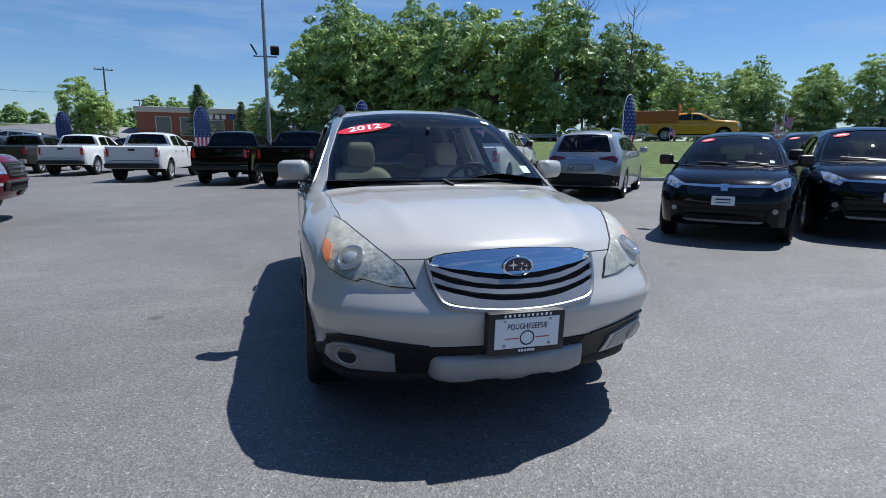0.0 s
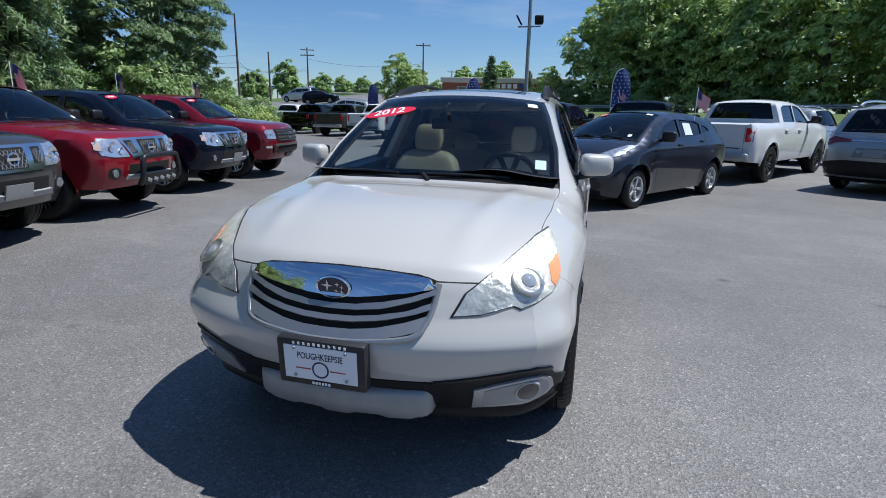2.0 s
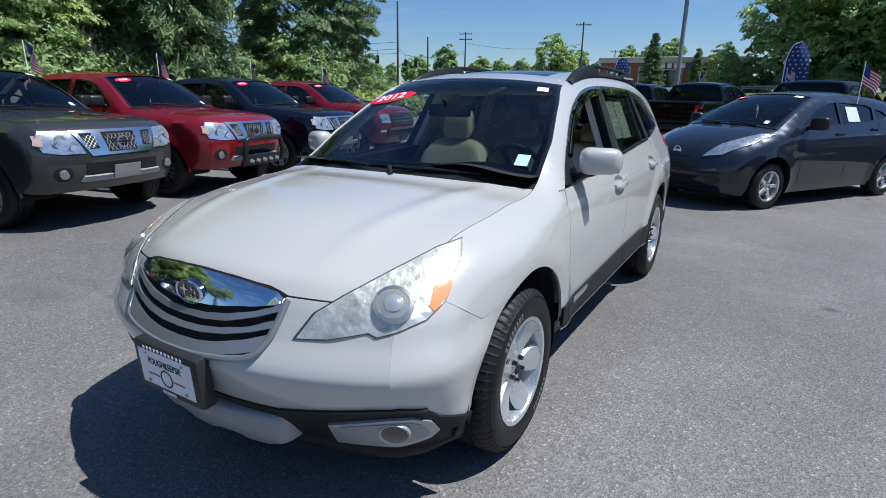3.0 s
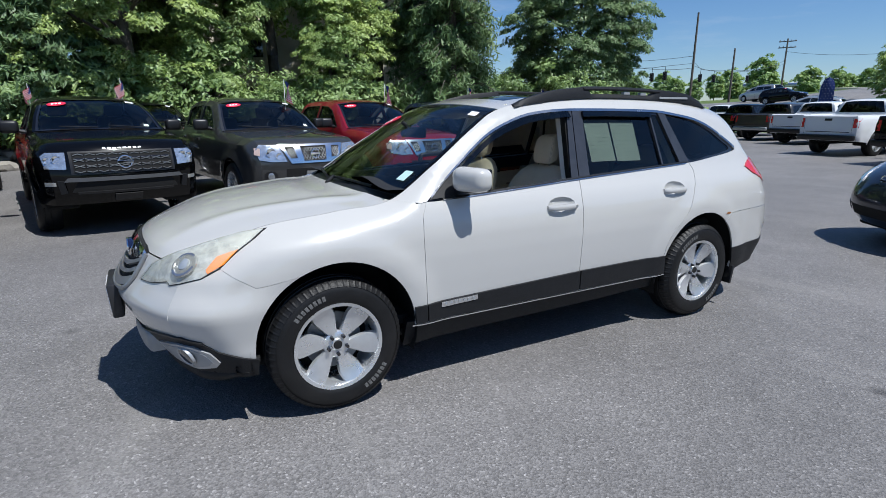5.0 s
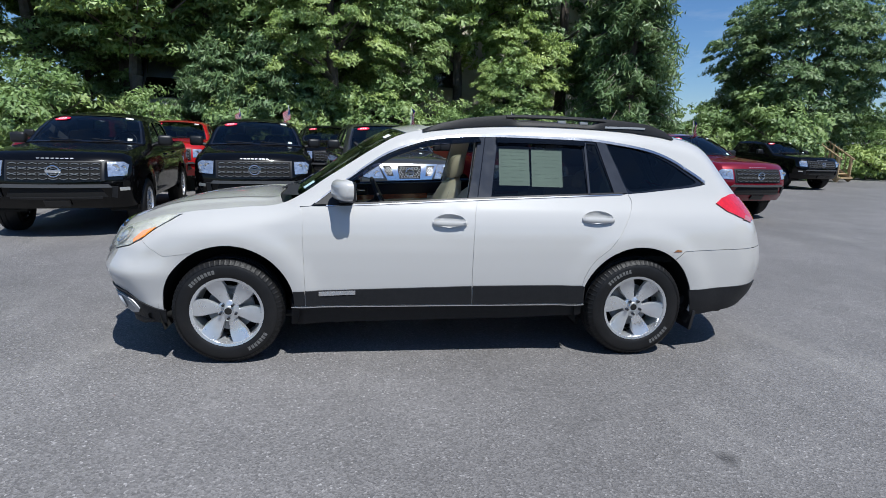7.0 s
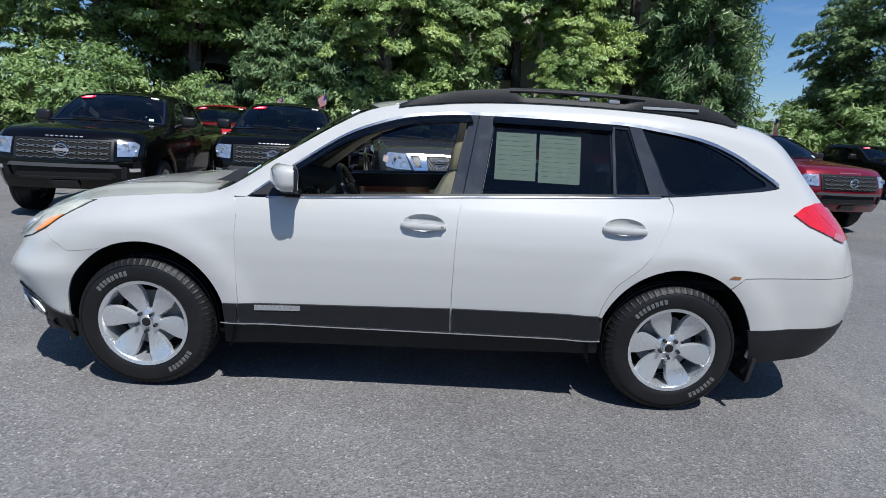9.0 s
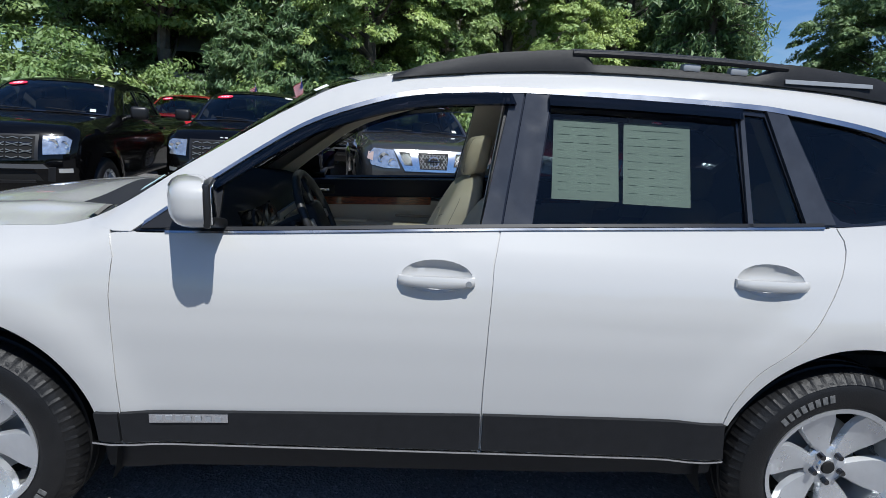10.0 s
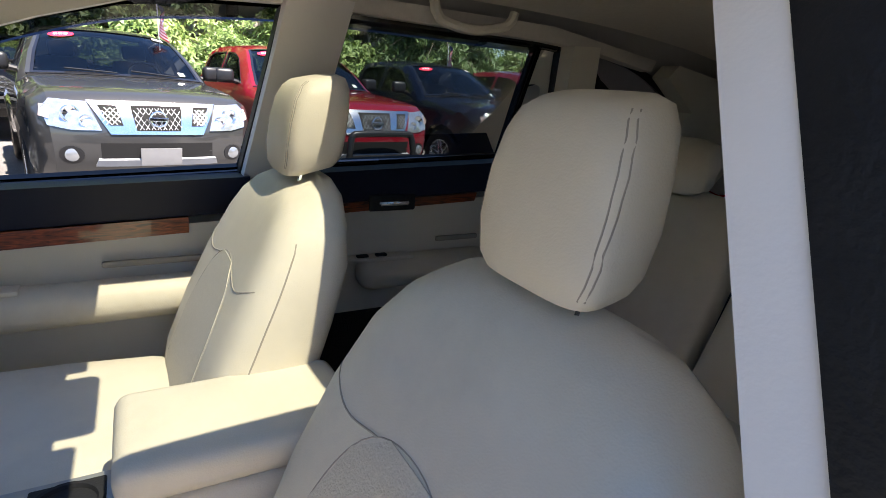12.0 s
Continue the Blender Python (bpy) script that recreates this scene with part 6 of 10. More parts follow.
        # doors
        for y0, y1, yk in ((-0.84, 0.19, 0), (0.345, 1.0, 1)):
            zb = lambda y: float(np.interp(y, [-0.85, 0.23, 1.29], [1.035, 1.083, 1.135]))
            ys = list(np.linspace(y0, y1, 8))
            top = [(y, zb(y) - (0.042 if sg > 0 else 0.006)) for y in ys]
            d0 = solid_side("door_top", top + [(y, zb(y) - 0.108) for y in ys[::-1]], -0.115, -0.030, M_NAVYP, car, sg, label="dark soft door top")
            wd = [(y, zb(y) - 0.110) for y in ys if y < (y1 - 0.12 if yk == 0 else y1)]
            solid_side("wood_strip", wd + [(a, b - (0.045 if yk == 0 else 0.03)) for a, b in wd[::-1]], -0.122, -0.06, M_WOOD, car, sg, label="glossy red-brown wood strip")
            low = 0.62 if yk else 0.46
            solid_side("door_panel", [(y, zb(y) - 0.132) for y in ys] + [(y, low) for y in ys[::-1]], -0.110, -0.030, M_BEIGE, car, sg, label="ivory door panel")
            # Dark panel put in for the shade that fills the footwells.
            solid_side("door_kick_panel", [(y, low - 0.003) for y in ys] + [(y, 0.38) for y in ys[::-1]], -0.105, -0.030, M_CARPET, car, sg, label="dark lower door panel in place of footwell shade")
            # armrest
            bm = bmesh.new()
            L = (y1 - y0) * 0.72
            b_box(bm, (0.105, L, 0.105), (sg * 0.715, y1 - L / 2 - 0.03, 0.765), (0, sg * 6, 0), bevel=0.048, seg=5)
            ar = part("door_armrest", bm, M_LEATHER, car)
            bm = bmesh.new()
            b_box(bm, (0.05, L * 0.5, 0.012), (sg * 0.705, y0 + L * 0.45, 0.816), bevel=0.004)
            part("switch_panel", bm, M_BEIGE, ar)
            for k in range(2):
                bm = bmesh.new()
                b_box(bm, (0.018, 0.035, 0.008), (sg * 0.70, y0 + L * 0.35 + 0.06 * k, 0.825), bevel=0.002)
                part("window_switch", bm, M_CHAR, ar)
            # handle
            bm = bmesh.new()
            b_box(bm, (0.02, 0.10, 0.016), (sg * 0.70, y0 + 0.26, 0.985), bevel=0.006, seg=2)
            hh = part("inner_handle", bm, M_CHROME, car)
            bm = bmesh.new()
            b_box(bm, (0.012, 0.15, 0.05), (sg * 0.708, y0 + 0.26, 0.985), bevel=0.005)
            part("handle_cup", bm, M_CHAR, hh)
            bm = bmesh.new()
            b_box(bm, (0.014, L * 0.34, 0.018), (sg * 0.738, y1 - L * 0.3, 0.850), bevel=0.006)
            part("pull_pocket", bm, M_SEAM, ar)
        # grab handles
        for gy in (-0.02, 0.72):
            bm = bmesh.new()
            pts = smooth_line([(sg * 0.500, gy - 0.12, 1.53), (sg * 0.502, gy - 0.10, 1.49), (sg * 0.505, gy, 1.475), (sg * 0.502, gy + 0.10, 1.495), (sg * 0.500, gy + 0.12, 1.53)], 0.03)
            b_tube(bm, pts, 0.013, 8)
            part("grab_handle", bm, M_BEIGE, car)
    front_seat(car, 0.37, 0.035)
    front_seat(car, -0.37, -0.035, 1.28)
    # rear bench
    bm = loft([(0, 0.62, 0.56, 0.56, 0.03, 84, 0.4), (0, 0.66, 0.58, 0.60, 0.08, 90, 0.4), (0, 0.95, 0.57, 0.62, 0.09, 94, 0.4), (0, 1.15, 0.55, 0.60, 0.08, 96, 0.4)])
    rb = part("rear_bench", bm, M_LEATHER, car, "ivory leather rear bench")
    for x, w in ((0.31, 0.28), (-0.31, 0.28)):
        bm = loft([(x, 1.13, 0.56, w, 0.06, 22, 0.45), (x, 1.16, 0.66, w + 0.02, 0.075, 22, 0.45), (x, 1.26, 0.90, w + 0.015, 0.07, 22, 0.45), (x, 1.32, 1.04, w - 0.02, 0.06, 22, 0.5), (x, 1.335, 1.075, w - 0.07, 0.04, 22, 0.6)], bolster=0.02)
        part("rear_backrest", bm, M_LEATHER, rb, angle=60)
        bm = loft([(x, 1.345, 1.085, 0.09, 0.03, 16, 0.6), (x, 1.348, 1.10, 0.115, 0.045, 16, 0.55), (x, 1.36, 1.16, 0.12, 0.05, 16, 0.5), (x, 1.372, 1.215, 0.10, 0.042, 16, 0.55), (x, 1.375, 1.23, 0.06, 0.024, 16, 0.7)])
        part("rear_headrest", bm, M_LEATHER, rb, angle=60)
    # floor and tunnel
    bm = bmesh.new()
    b_box(bm, (1.44, 2.9, 0.06), (0, 0.45, 0.36), bevel=0.01)
    part("cabin_floor", bm, M_CARPET, car)
    bm = bmesh.new()
    b_box(bm, (1.36, 0.9, 0.05), (0, 1.75, 0.66), bevel=0.01)
    part("load_floor", bm, M_CARPET, car)
    # centre console: body, shifter panel, cup holder, lidded armrest
    bm = bmesh.new()
    b_box(bm, (0.235, 0.80, 0.36), (0, -0.48, 0.52), bevel=0.02)
    cs = part("centre_console", bm, M_BEIGE, car)
    bm = bmesh.new()
    b_box(bm, (0.205, 0.66, 0.012), (0, -0.45, 0.705), bevel=0.004)
    part("console_top", bm, M_SILVERP, cs)
    bm = bmesh.new()
    b_box(bm, (0.17, 0.10, 0.008), (0.0, -0.19, 0.712), bevel=0.003)
    b_lathe(bm, [(0.050, 0.0), (0.048, 0.008), (0.042, 0.008), (0.038, -0.002)], 28, pose(-0.03, -0.19, 0.714))
    part("cup_holder", bm, M_CHAR, cs, "black twin cup holder tray")
    bm = bmesh.new()
    b_box(bm, (0.13, 0.075, 0.008), (0.0, -0.292, 0.712), bevel=0.003)
    swp = part("switch_panel", bm, M_CHAR, cs)
    for k in range(2):
        bm = bmesh.new()
        b_box(bm, (0.05, 0.045, 0.008), (-0.03 + 0.06 * k, -0.292, 0.718), bevel=0.003)
        part("heater_switch", bm, M_CLAD, swp)
    bm = bmesh.new()
    b_box(bm, (0.05, 0.14, 0.006), (0.0, -0.42, 0.712), bevel=0.002)
    part("gear_gate", bm, M_CHAR, cs)
    bm = bmesh.new()
    b_rod(bm, (0, -0.47, 0.70), (0, -0.46, 0.80), 0.014)
    b_box(bm, (0.05, 0.055, 0.07), (0, -0.458, 0.825), (-12, 0, 0), bevel=0.018, seg=3)
    part("gear_lever", bm, M_CHAR, cs)
    bm = bmesh.new()
    b_box(bm, (0.215, 0.34, 0.24), (-0.01, 0.05, 0.66), bevel=0.03, seg=3)
    ab = part("armrest_box", bm, M_LEATHER, car, "ivory centre armrest with lid")
    bm = bmesh.new()
    b_box(bm, (0.218, 0.345, 0.062), (-0.01, 0.05, 0.808), bevel=0.024, seg=4)
    part("armrest_lid", bm, M_LEATHER, ab)
    bm = bmesh.new()
    b_box(bm, (0.02, 0.02, 0.05), (0.145, -0.04, 0.68), (0, 10, 0), bevel=0.005)
    bk = part("belt_buckle", bm, mat("buckle red", (0.4, 0.02, 0.02), 0.4), car)
    # dashboard
    D = [(-0.66, 0.60), (-0.62, 0.74), (-0.60, 0.86), (-0.615, 0.955), (-0.66, 1.0), (-0.74, 1.022), (-0.88, 1.03), (-1.02, 1.035)]
    bm = bmesh.new()
    rows = []
    for x in np.linspace(-0.72, 0.72, 37):
        brow = 0.035 * math.exp(-((x - 0.37) / 0.2) ** 2)
        k = 1 - 0.10 * abs(x / 0.72) ** 3
        rows.append([bm.verts.new((x, -0.62 + (y + 0.62) * k - 0.05 * abs(x / 0.72) ** 2 + (brow * 0.6 if z > 0.9 and y > -0.7 else 0), z + (brow if z > 0.94 else 0))) for y, z in smooth_line(D, 0.05)])
    for A, B in zip(rows, rows[1:]):
        for i in range(len(A) - 1):
            bm.faces.new((A[i], A[i + 1], B[i + 1], B[i]))
    dash = part("dashboard", bm, M_CHAR, car, "charcoal dashboard with wood and silver trim")
    dash.location.z = 0.055
    dv = tree_of([dash])
    decal("dash_panel", dv, [(-0.66, 0.62), (0.66, 0.62), (0.66, 0.80), (0.18, 0.80), (-0.66, 0.82)], "y+", M_BEIGE, dash, lift=0.008, thick=0.01, h=0.06)
    decal("wood_strip", dv, [(-0.68, 0.855), (-0.16, 0.83), (-0.16, 0.87), (-0.68, 0.90)], "y+", M_WOOD, dash, lift=0.012, thick=0.012, h=0.05)
    decal("centre_stack", dv, [(-0.15, 0.62), (0.15, 0.62), (0.17, 0.93), (-0.17, 0.93)], "y+", M_SILVERP, dash, lift=0.018, thick=0.02, h=0.05)
    decal("radio_face", dv, rect2(-0.12, 0.80, 0.12, 0.91), "y+", M_GLOSSB, dash, lift=0.024, thick=0.006, h=0.06)
    decal("climate_face", dv, rect2(-0.12, 0.66, 0.12, 0.76), "y+", M_CHAR, dash, lift=0.024, thick=0.006, h=0.06)
    for kx in (-0.08, 0.08):
        bm = bmesh.new()
        b_cyl(bm, 0.022, 0.02, 0.03, (kx, -0.585, 0.71), (90, 0, 0), 20)
        part("climate_knob", bm, M_SILVERP, dash)
    decal("instrument_face", dv, rect2(0.22, 0.87, 0.52, 0.99), "y+", M_GLOSSB, dash, lift=0.006, thick=0.004, h=0.05)
    for gx in (0.29, 0.45):
        bm = bmesh.new()
        b_lathe(bm, [(0.055, 0), (0.058, 0.008), (0.062, 0)], 28, pose(gx, -0.585, 0.935, -72, 0, 0))
        part("gauge_ring", bm, M_CLAD, dash)
    for vx in (-0.66, 0.66, -0.22, 0.22):
        for k in range(4):
            decal("vent_slat", dv, rect2(vx - 0.045, 0.875 + 0.016 * k, vx + 0.045, 0.882 + 0.016 * k), "y+", M_SILVER2, dash, lift=0.010, thick=0.008, h=0.08)
    # steering wheel
    sw = empty("steering_wheel")
    sw.parent = car
    sw.location = (0, 0.03, 0.125)
    m = pose(0.37, -0.42, 0.885, -66, 0, 0)
    bm = bmesh.new()
    b_lathe(bm, [(0.178 + 0.017 * math.cos(a), 0.015 * math.sin(a)) for a in np.linspace(0, 2 * math.pi, 12, endpoint=False)], 56, m, True)
    part("rim", bm, mat("black leather rim", (0.018, 0.018, 0.018), 0.45, bump=0.1, bscale=300), sw)
    bm = bmesh.new()
    vs = b_box(bm, (0.17, 0.14, 0.06), (0, 0.0, -0.012), bevel=0.025, seg=3)
    for v in vs:
        v.co = m @ v.co
    part("airbag_cover", bm, M_CHAR, sw)
    for a in (0, 180, 250, 290):
        bm = bmesh.new()
        vs = b_box(bm, (0.12, 0.035, 0.018), (0.12, 0, -0.005), bevel=0.006)
        for v in vs:
            v.co = m @ (Matrix.Rotation(radians(a), 4, "Z") @ v.co)
        part("spoke", bm, M_SILVERP if a in (0, 180) else M_CHAR, sw)
    bm = bmesh.new()
    b_rod(bm, (0.37, -0.44, 0.875), (0.37, -0.68, 0.77), 0.045)
    part("steering_column", bm, M_CHAR, sw)
    for sx in (1, -1):
        bm = bmesh.new()
        b_rod(bm, (0.37 + sx * 0.03, -0.49, 0.87), (0.37 + sx * 0.19, -0.47, 0.90), 0.009)
        part("column_stalk", bm, M_CHAR, sw)


def mirror_poly(p):
    return [(-a, b) for a, b in p][::-1]


wagon_front(wagon)
wagon_glass_items(wagon)
wagon_sides(wagon)
wagon_cabin(wagon)


# the tail swells a little beyond the rear wheels
def fuller_tail(car):
    for ob in car.children_recursive:
        if ob.type != "MESH" or ob.parent.name.startswith("wheel"):
            continue
        for v in ob.data.vertices:
            if v.co.y > 1.74:
                v.co.y += 0.085 * min(1.0, (v.co.y - 1.74) / 0.45)


fuller_tail(wagon)

# ---- other parked vehicles ----
def paint(name, c, metal=0.0, rough=0.3):
    return mat(name, c, 0.36 if max(c) > 0.03 else 0.22, metal, coat=0.55 if max(c) < 0.03 else 1.0, vary=0.05, vscale=400, spec=0.1 if max(c) > 0.03 else 0.03)


P_BLACK = paint("black paint", (0.0022, 0.0022, 0.0025))
P_BLACK2 = paint("blue-black paint", (0.0024, 0.0028, 0.005))
P_GREY = paint("gunmetal paint", (0.055, 0.055, 0.054), 0.5)
P_RED = paint("deep red paint", (0.20, 0.007, 0.016), 0.2)
P_RED2 = paint("bright red paint", (0.36, 0.010, 0.012))
P_MAROON = paint("cherry red paint", (0.15, 0.005, 0.014), 0.2)
P_NAVY = paint("navy paint", (0.008, 0.012, 0.025), 0.4)
P_WHITE2 = paint("plain white paint", (0.68, 0.69, 0.70))
P_SILVER = paint("silver paint", (0.42, 0.43, 0.44), 0.7)
P_SLATE = paint("slate blue-grey paint", (0.022, 0.026, 0.040), 0.5)
P_YELLOW = paint("work yellow paint", (0.55, 0.28, 0.008))
M_SEATD = mat("grey seat cloth", (0.075, 0.073, 0.072), 0.9, vary=0.15)
M_DASHD = mat("dark dashboard plastic", (0.022, 0.022, 0.024), 0.6)
M_BEDL = mat("black bed liner", (0.015, 0.015, 0.015), 0.85, vary=0.2)


def spec_body(keys, widths, plan, arches, step=0.06):
    """keys: (y, z, dy, dz, r, h)."""
    return Body([k[:2] for k in keys], widths, plan, [(k[2], k[3]) for k in keys], [(k[4], k[5]) for k in keys], step=step, arches=arches, power=2.6)


def rect(x0, z0, x1, z1):
    return [(x0, z0), (x1, z0), (x1, z1), (x0, z1)]


def ellipse(cx, cz, rx, rz, n=20):
    return [(cx + rx * math.cos(2 * math.pi * i / n), cz + rz * math.sin(2 * math.pi * i / n)) for i in range(n)]


def vehicle(name, label, cat, B, color, wheels, wr, ww, side_windows, screen, rear, roof_end, extra=None, h=0.07, bed=None, glass_side=None, rim=None, style="twin", spokes=6, half_track=0.8,
            bottom=0.35, clad=None, mirrors=None, group="", handles=(), gaps=(), interior=True, sticker=None):
    """A parked vehicle, nose to -y, origin on the ground between its axles."""
    car = tagged(empty(name), label, cat, group)
    fy, ry = wheels
    ar = wr + 0.07
    panels = []
    line = [tuple(q) for q in B.line]
    y0, z0 = line[0]
    y1, z1 = line[-1]
    poly = line + [(ry + ar + 0.02, bottom)] + arc(ry, wr + 0.01, ar, -4, 184, 22) + [(ry - ar - 0.02, bottom), (fy + ar + 0.02, bottom)] + arc(fy, wr + 0.01, ar, -4, 184, 22) + [(fy - ar - 0.02, bottom)]
    glass_side = glass_side or M_TINT2
    for sg in (1, -1):
        panels.append(B.side_panel("body_side", poly, color, car, holes=side_windows, h=h, sgn=sg, thick=0.03))
        for q in side_windows:
            B.side_panel("side_glass", q, glass_side, car, sgn=sg, h=0.15, lift=-0.012, thick=0.004)
            rimw = 0.022
            c = np.mean(np.array(q), 0)
            inner = [tuple(c + (np.array(p) - c) * (1 - rimw / max(0.05, np.linalg.norm(np.array(p) - c)))) for p in q]
            B.side_panel("window_seal", [tuple(c + (np.array(p) - c) * 1.02) for p in q], M_GLOSSB, car, holes=[inner], sgn=sg, h=0.15, lift=0.004, thick=0.006)
        for g in gaps:
            lo = [(a - 0.005, b) for a, b in g] + [(a + 0.005, b) for a, b in g][::-1]
            B.side_panel("door_gap", lo, M_DARK, car, sgn=sg, h=0.2, lift=0.0015, thick=0.0)
        if clad:
            B.side_panel("sill", clad, M_CLAD, car, sgn=sg, h=0.1, lift=0.01, thick=0.02)
        for cy in wheels:
            bm = bmesh.new()
            pr = [(cy + (ar + 0.01) * math.cos(a), max(bottom - 0.1, wr + (ar + 0.01) * math.sin(a))) for a in np.linspace(-0.3, math.pi + 0.3, 18)]
            A = [bm.verts.new((sg * (half_track + 0.03), a, b)) for a, b in pr]
            Bq = [bm.verts.new((sg * (half_track - 0.3), a, b)) for a, b in pr]
            for i in range(len(pr) - 1):
                bm.faces.new((A[i], A[i + 1], Bq[i + 1], Bq[i]))
            bm.faces.new(Bq)
            part("wheelhouse", bm, M_DARK, car)
            wheel(car, (sg * half_track, cy, wr), wr, ww, wr * 0.62, spokes, sg, alloy=rim, style=style)
        for (hy, hz) in handles:
            bm = bmesh.new()
            x = float(B.side(np.array([[hy, hz]]))[0, 0])
            b_box(bm, (0.03, 0.19, 0.035), (sg * (x + 0.012), hy, hz), bevel=0.01)
            part("door_handle", bm, color, car)
        if mirrors:
            my, mz, mm = mirrors
            x = float(B.side(np.array([[my, mz - 0.08]]))[0, 0])
            bm = bmesh.new()
            b_box(bm, (0.22, 0.12, 0.17), (sg * (x + 0.16), my - 0.02, mz + 0.02), (0, 0, sg * 8), bevel=0.045, seg=3)
            b_rod(bm, (sg * (x - 0.01), my, mz - 0.05), (sg * (x + 0.12), my, mz - 0.02), 0.03)
            part("wing_mirror", bm, mm, car)
    def band(a, b, u=1.0):
        n = max(2, int((b - a) / 0.08))
        return [(u, s) for s in np.linspace(a, b, n)] + [(-u, s) for s in np.linspace(b, a, n)]
    s0, s1 = B.s_of(*screen[0]), B.s_of(*screen[1])
    hole1 = [(u * 0.93, s) for u, s in band(s0 + 0.03, s1 - 0.03)]
    r0, r1 = B.s_of(*rear[0]), B.s_of(*rear[1])
    hole2 = [(u * 0.86, s) for u, s in band(r0 + 0.03, r1 - 0.02)]
    panels.append(B.top_panel("bonnet", band(0, s0 - 0.03), color, car, h=h, thick=0.01))
    B.top_panel("cowl", band(s0 - 0.03, s0 + 0.01, 0.98), M_BLACKP, car, h=0.1, lift=-0.008)
    panels.append(B.top_panel("roof", band(s0 + 0.012, r1 + 0.02), color, car, holes=[hole1, hole2], h=h, thick=0.01))
    B.top_panel("windscreen", [(u * 0.95, s) for u, s in band(s0 + 0.02, s1 - 0.02)], M_SCREEN2, car, h=0.12, lift=-0.004, thick=0.0)
    B.top_panel("screen_seal", [(u * 0.955, s) for u, s in band(s0 + 0.018, s1 - 0.018)], M_GLOSSB, car, holes=[[(u * 0.92, s) for u, s in band(s0 + 0.05, s1 - 0.05)]], h=0.12, lift=0.003, thick=0.004)
    for w0, w1 in ((-0.62, -0.06), (0.10, 0.66)):
        q0, q1 = B.top(np.array([[w0, s0 + 0.075], [w1, s0 + 0.035]]))
        bm = bmesh.new()
        b_rod(bm, Vector(q0) + Vector((0, -0.012, 0.02)), Vector(q1) + Vector((0, -0.012, 0.015)), 0.009, 5)
        part("wiper", bm, M_BLACKP, car)
    B.top_panel("rear_glass", [(u * 0.88, s) for u, s in band(r0 + 0.02, r1 - 0.01)], M_TINT, car, h=0.12, lift=-0.004, thick=0.0)
    if bed:
        b0, b1 = B.s_of(*bed[0]), B.s_of(*bed[1])
        panels.append(B.top_panel("bed_cover", band(r1 + 0.02, b1, 1.0), color, car, h=h, holes=[[(u * 0.90, s) for u, s in band(b0 + 0.05, b1 - 0.05)]]))
        B.top_panel("bed_liner", [(u * 0.92, s) for u, s in band(b0 + 0.03, b1 - 0.03)], M_BEDL, car, h=0.15, lift=-0.12, thick=0.0)
        panels.append(B.top_panel("tailgate", band(b1 + 0.004, B.total), color, car, h=h))
    else:
        panels.append(B.top_panel("tailgate", band(r1 + 0.024, B.total), color, car, h=h))
    bm = bmesh.new()
    b_box(bm, (half_track * 1.7, abs(ry - fy) + 1.2, 0.12), (0, (fy + ry) / 2, bottom + 0.03), bevel=0.03)
    part("underbody", bm, M_DARK, car)
    if interior:
        zs = B.at_s(np.array([s0]))[0, 1]
        yc = screen[1][0]
        for sx in (-0.38, 0.38):
            bm = bmesh.new()
            b_box(bm, (0.5, 0.16, 0.62), (sx, yc + 0.55, zs - 0.12), (-14, 0, 0), bevel=0.06)
            b_box(bm, (0.26, 0.1, 0.18), (sx, yc + 0.66, zs + 0.28), (-10, 0, 0), bevel=0.04)
            part("seat", bm, M_SEATD, car)
        bm = bmesh.new()
        b_box(bm, (1.35, 0.45, 0.3), (0, screen[0][0] + 0.42, zs - 0.16), bevel=0.1)
        part("dashboard", bm, M_DASHD, car)
        bm = bmesh.new()
        b_lathe(bm, [(0.17 + 0.014 * math.cos(a), 0.014 * math.sin(a)) for a in np.linspace(0, 2 * math.pi, 8, endpoint=False)], 24, pose(0.36, screen[0][0] + 0.72, zs + 0.02, 65, 0, 0), True)
        part("steering_wheel", bm, M_BLACKP, car)
        bm = bmesh.new()
        b_box(bm, (half_track * 1.7, roof_end - screen[0][0], 0.05), (0, (roof_end + screen[0][0]) / 2 + 0.1, zs - 0.5))
        part("cabin_floor", bm, M_DARK, car)
    if sticker:
        w = s1 - s0
        for su, sv, ru, rv, mt, nm in ((-0.66, 0.80, 0.17, 0.055, M_STICK, "price_sticker"),):
            B.top_panel(nm, ellipse(su, s0 + w * sv, ru, rv), mt, car, h=0.06, lift=0.006, thick=0.002, label="red oval price sticker")
            for k in range(3):
                B.top_panel("sticker_print", rect(su - 0.09 + 0.065 * k, s0 + w * sv - 0.02, su - 0.045 + 0.065 * k, s0 + w * sv + 0.02), M_STICKW, car, h=0.06, lift=0.009, thick=0.001)
        B.top_panel("window_tag", rect(0.66, s0 + w * 0.86, 0.82, s0 + w * 0.92), M_STICKW, car, h=0.06, lift=0.006, thick=0.002)
        B.top_panel("inspection_tag", rect(0.70, s0 + w * 0.10, 0.78, s0 + w * 0.17), M_PAPER, car, h=0.06, lift=0.006, thick=0.002)
    bv = tree_of(panels)
    if extra:
        extra(car, bv, B)
    return car


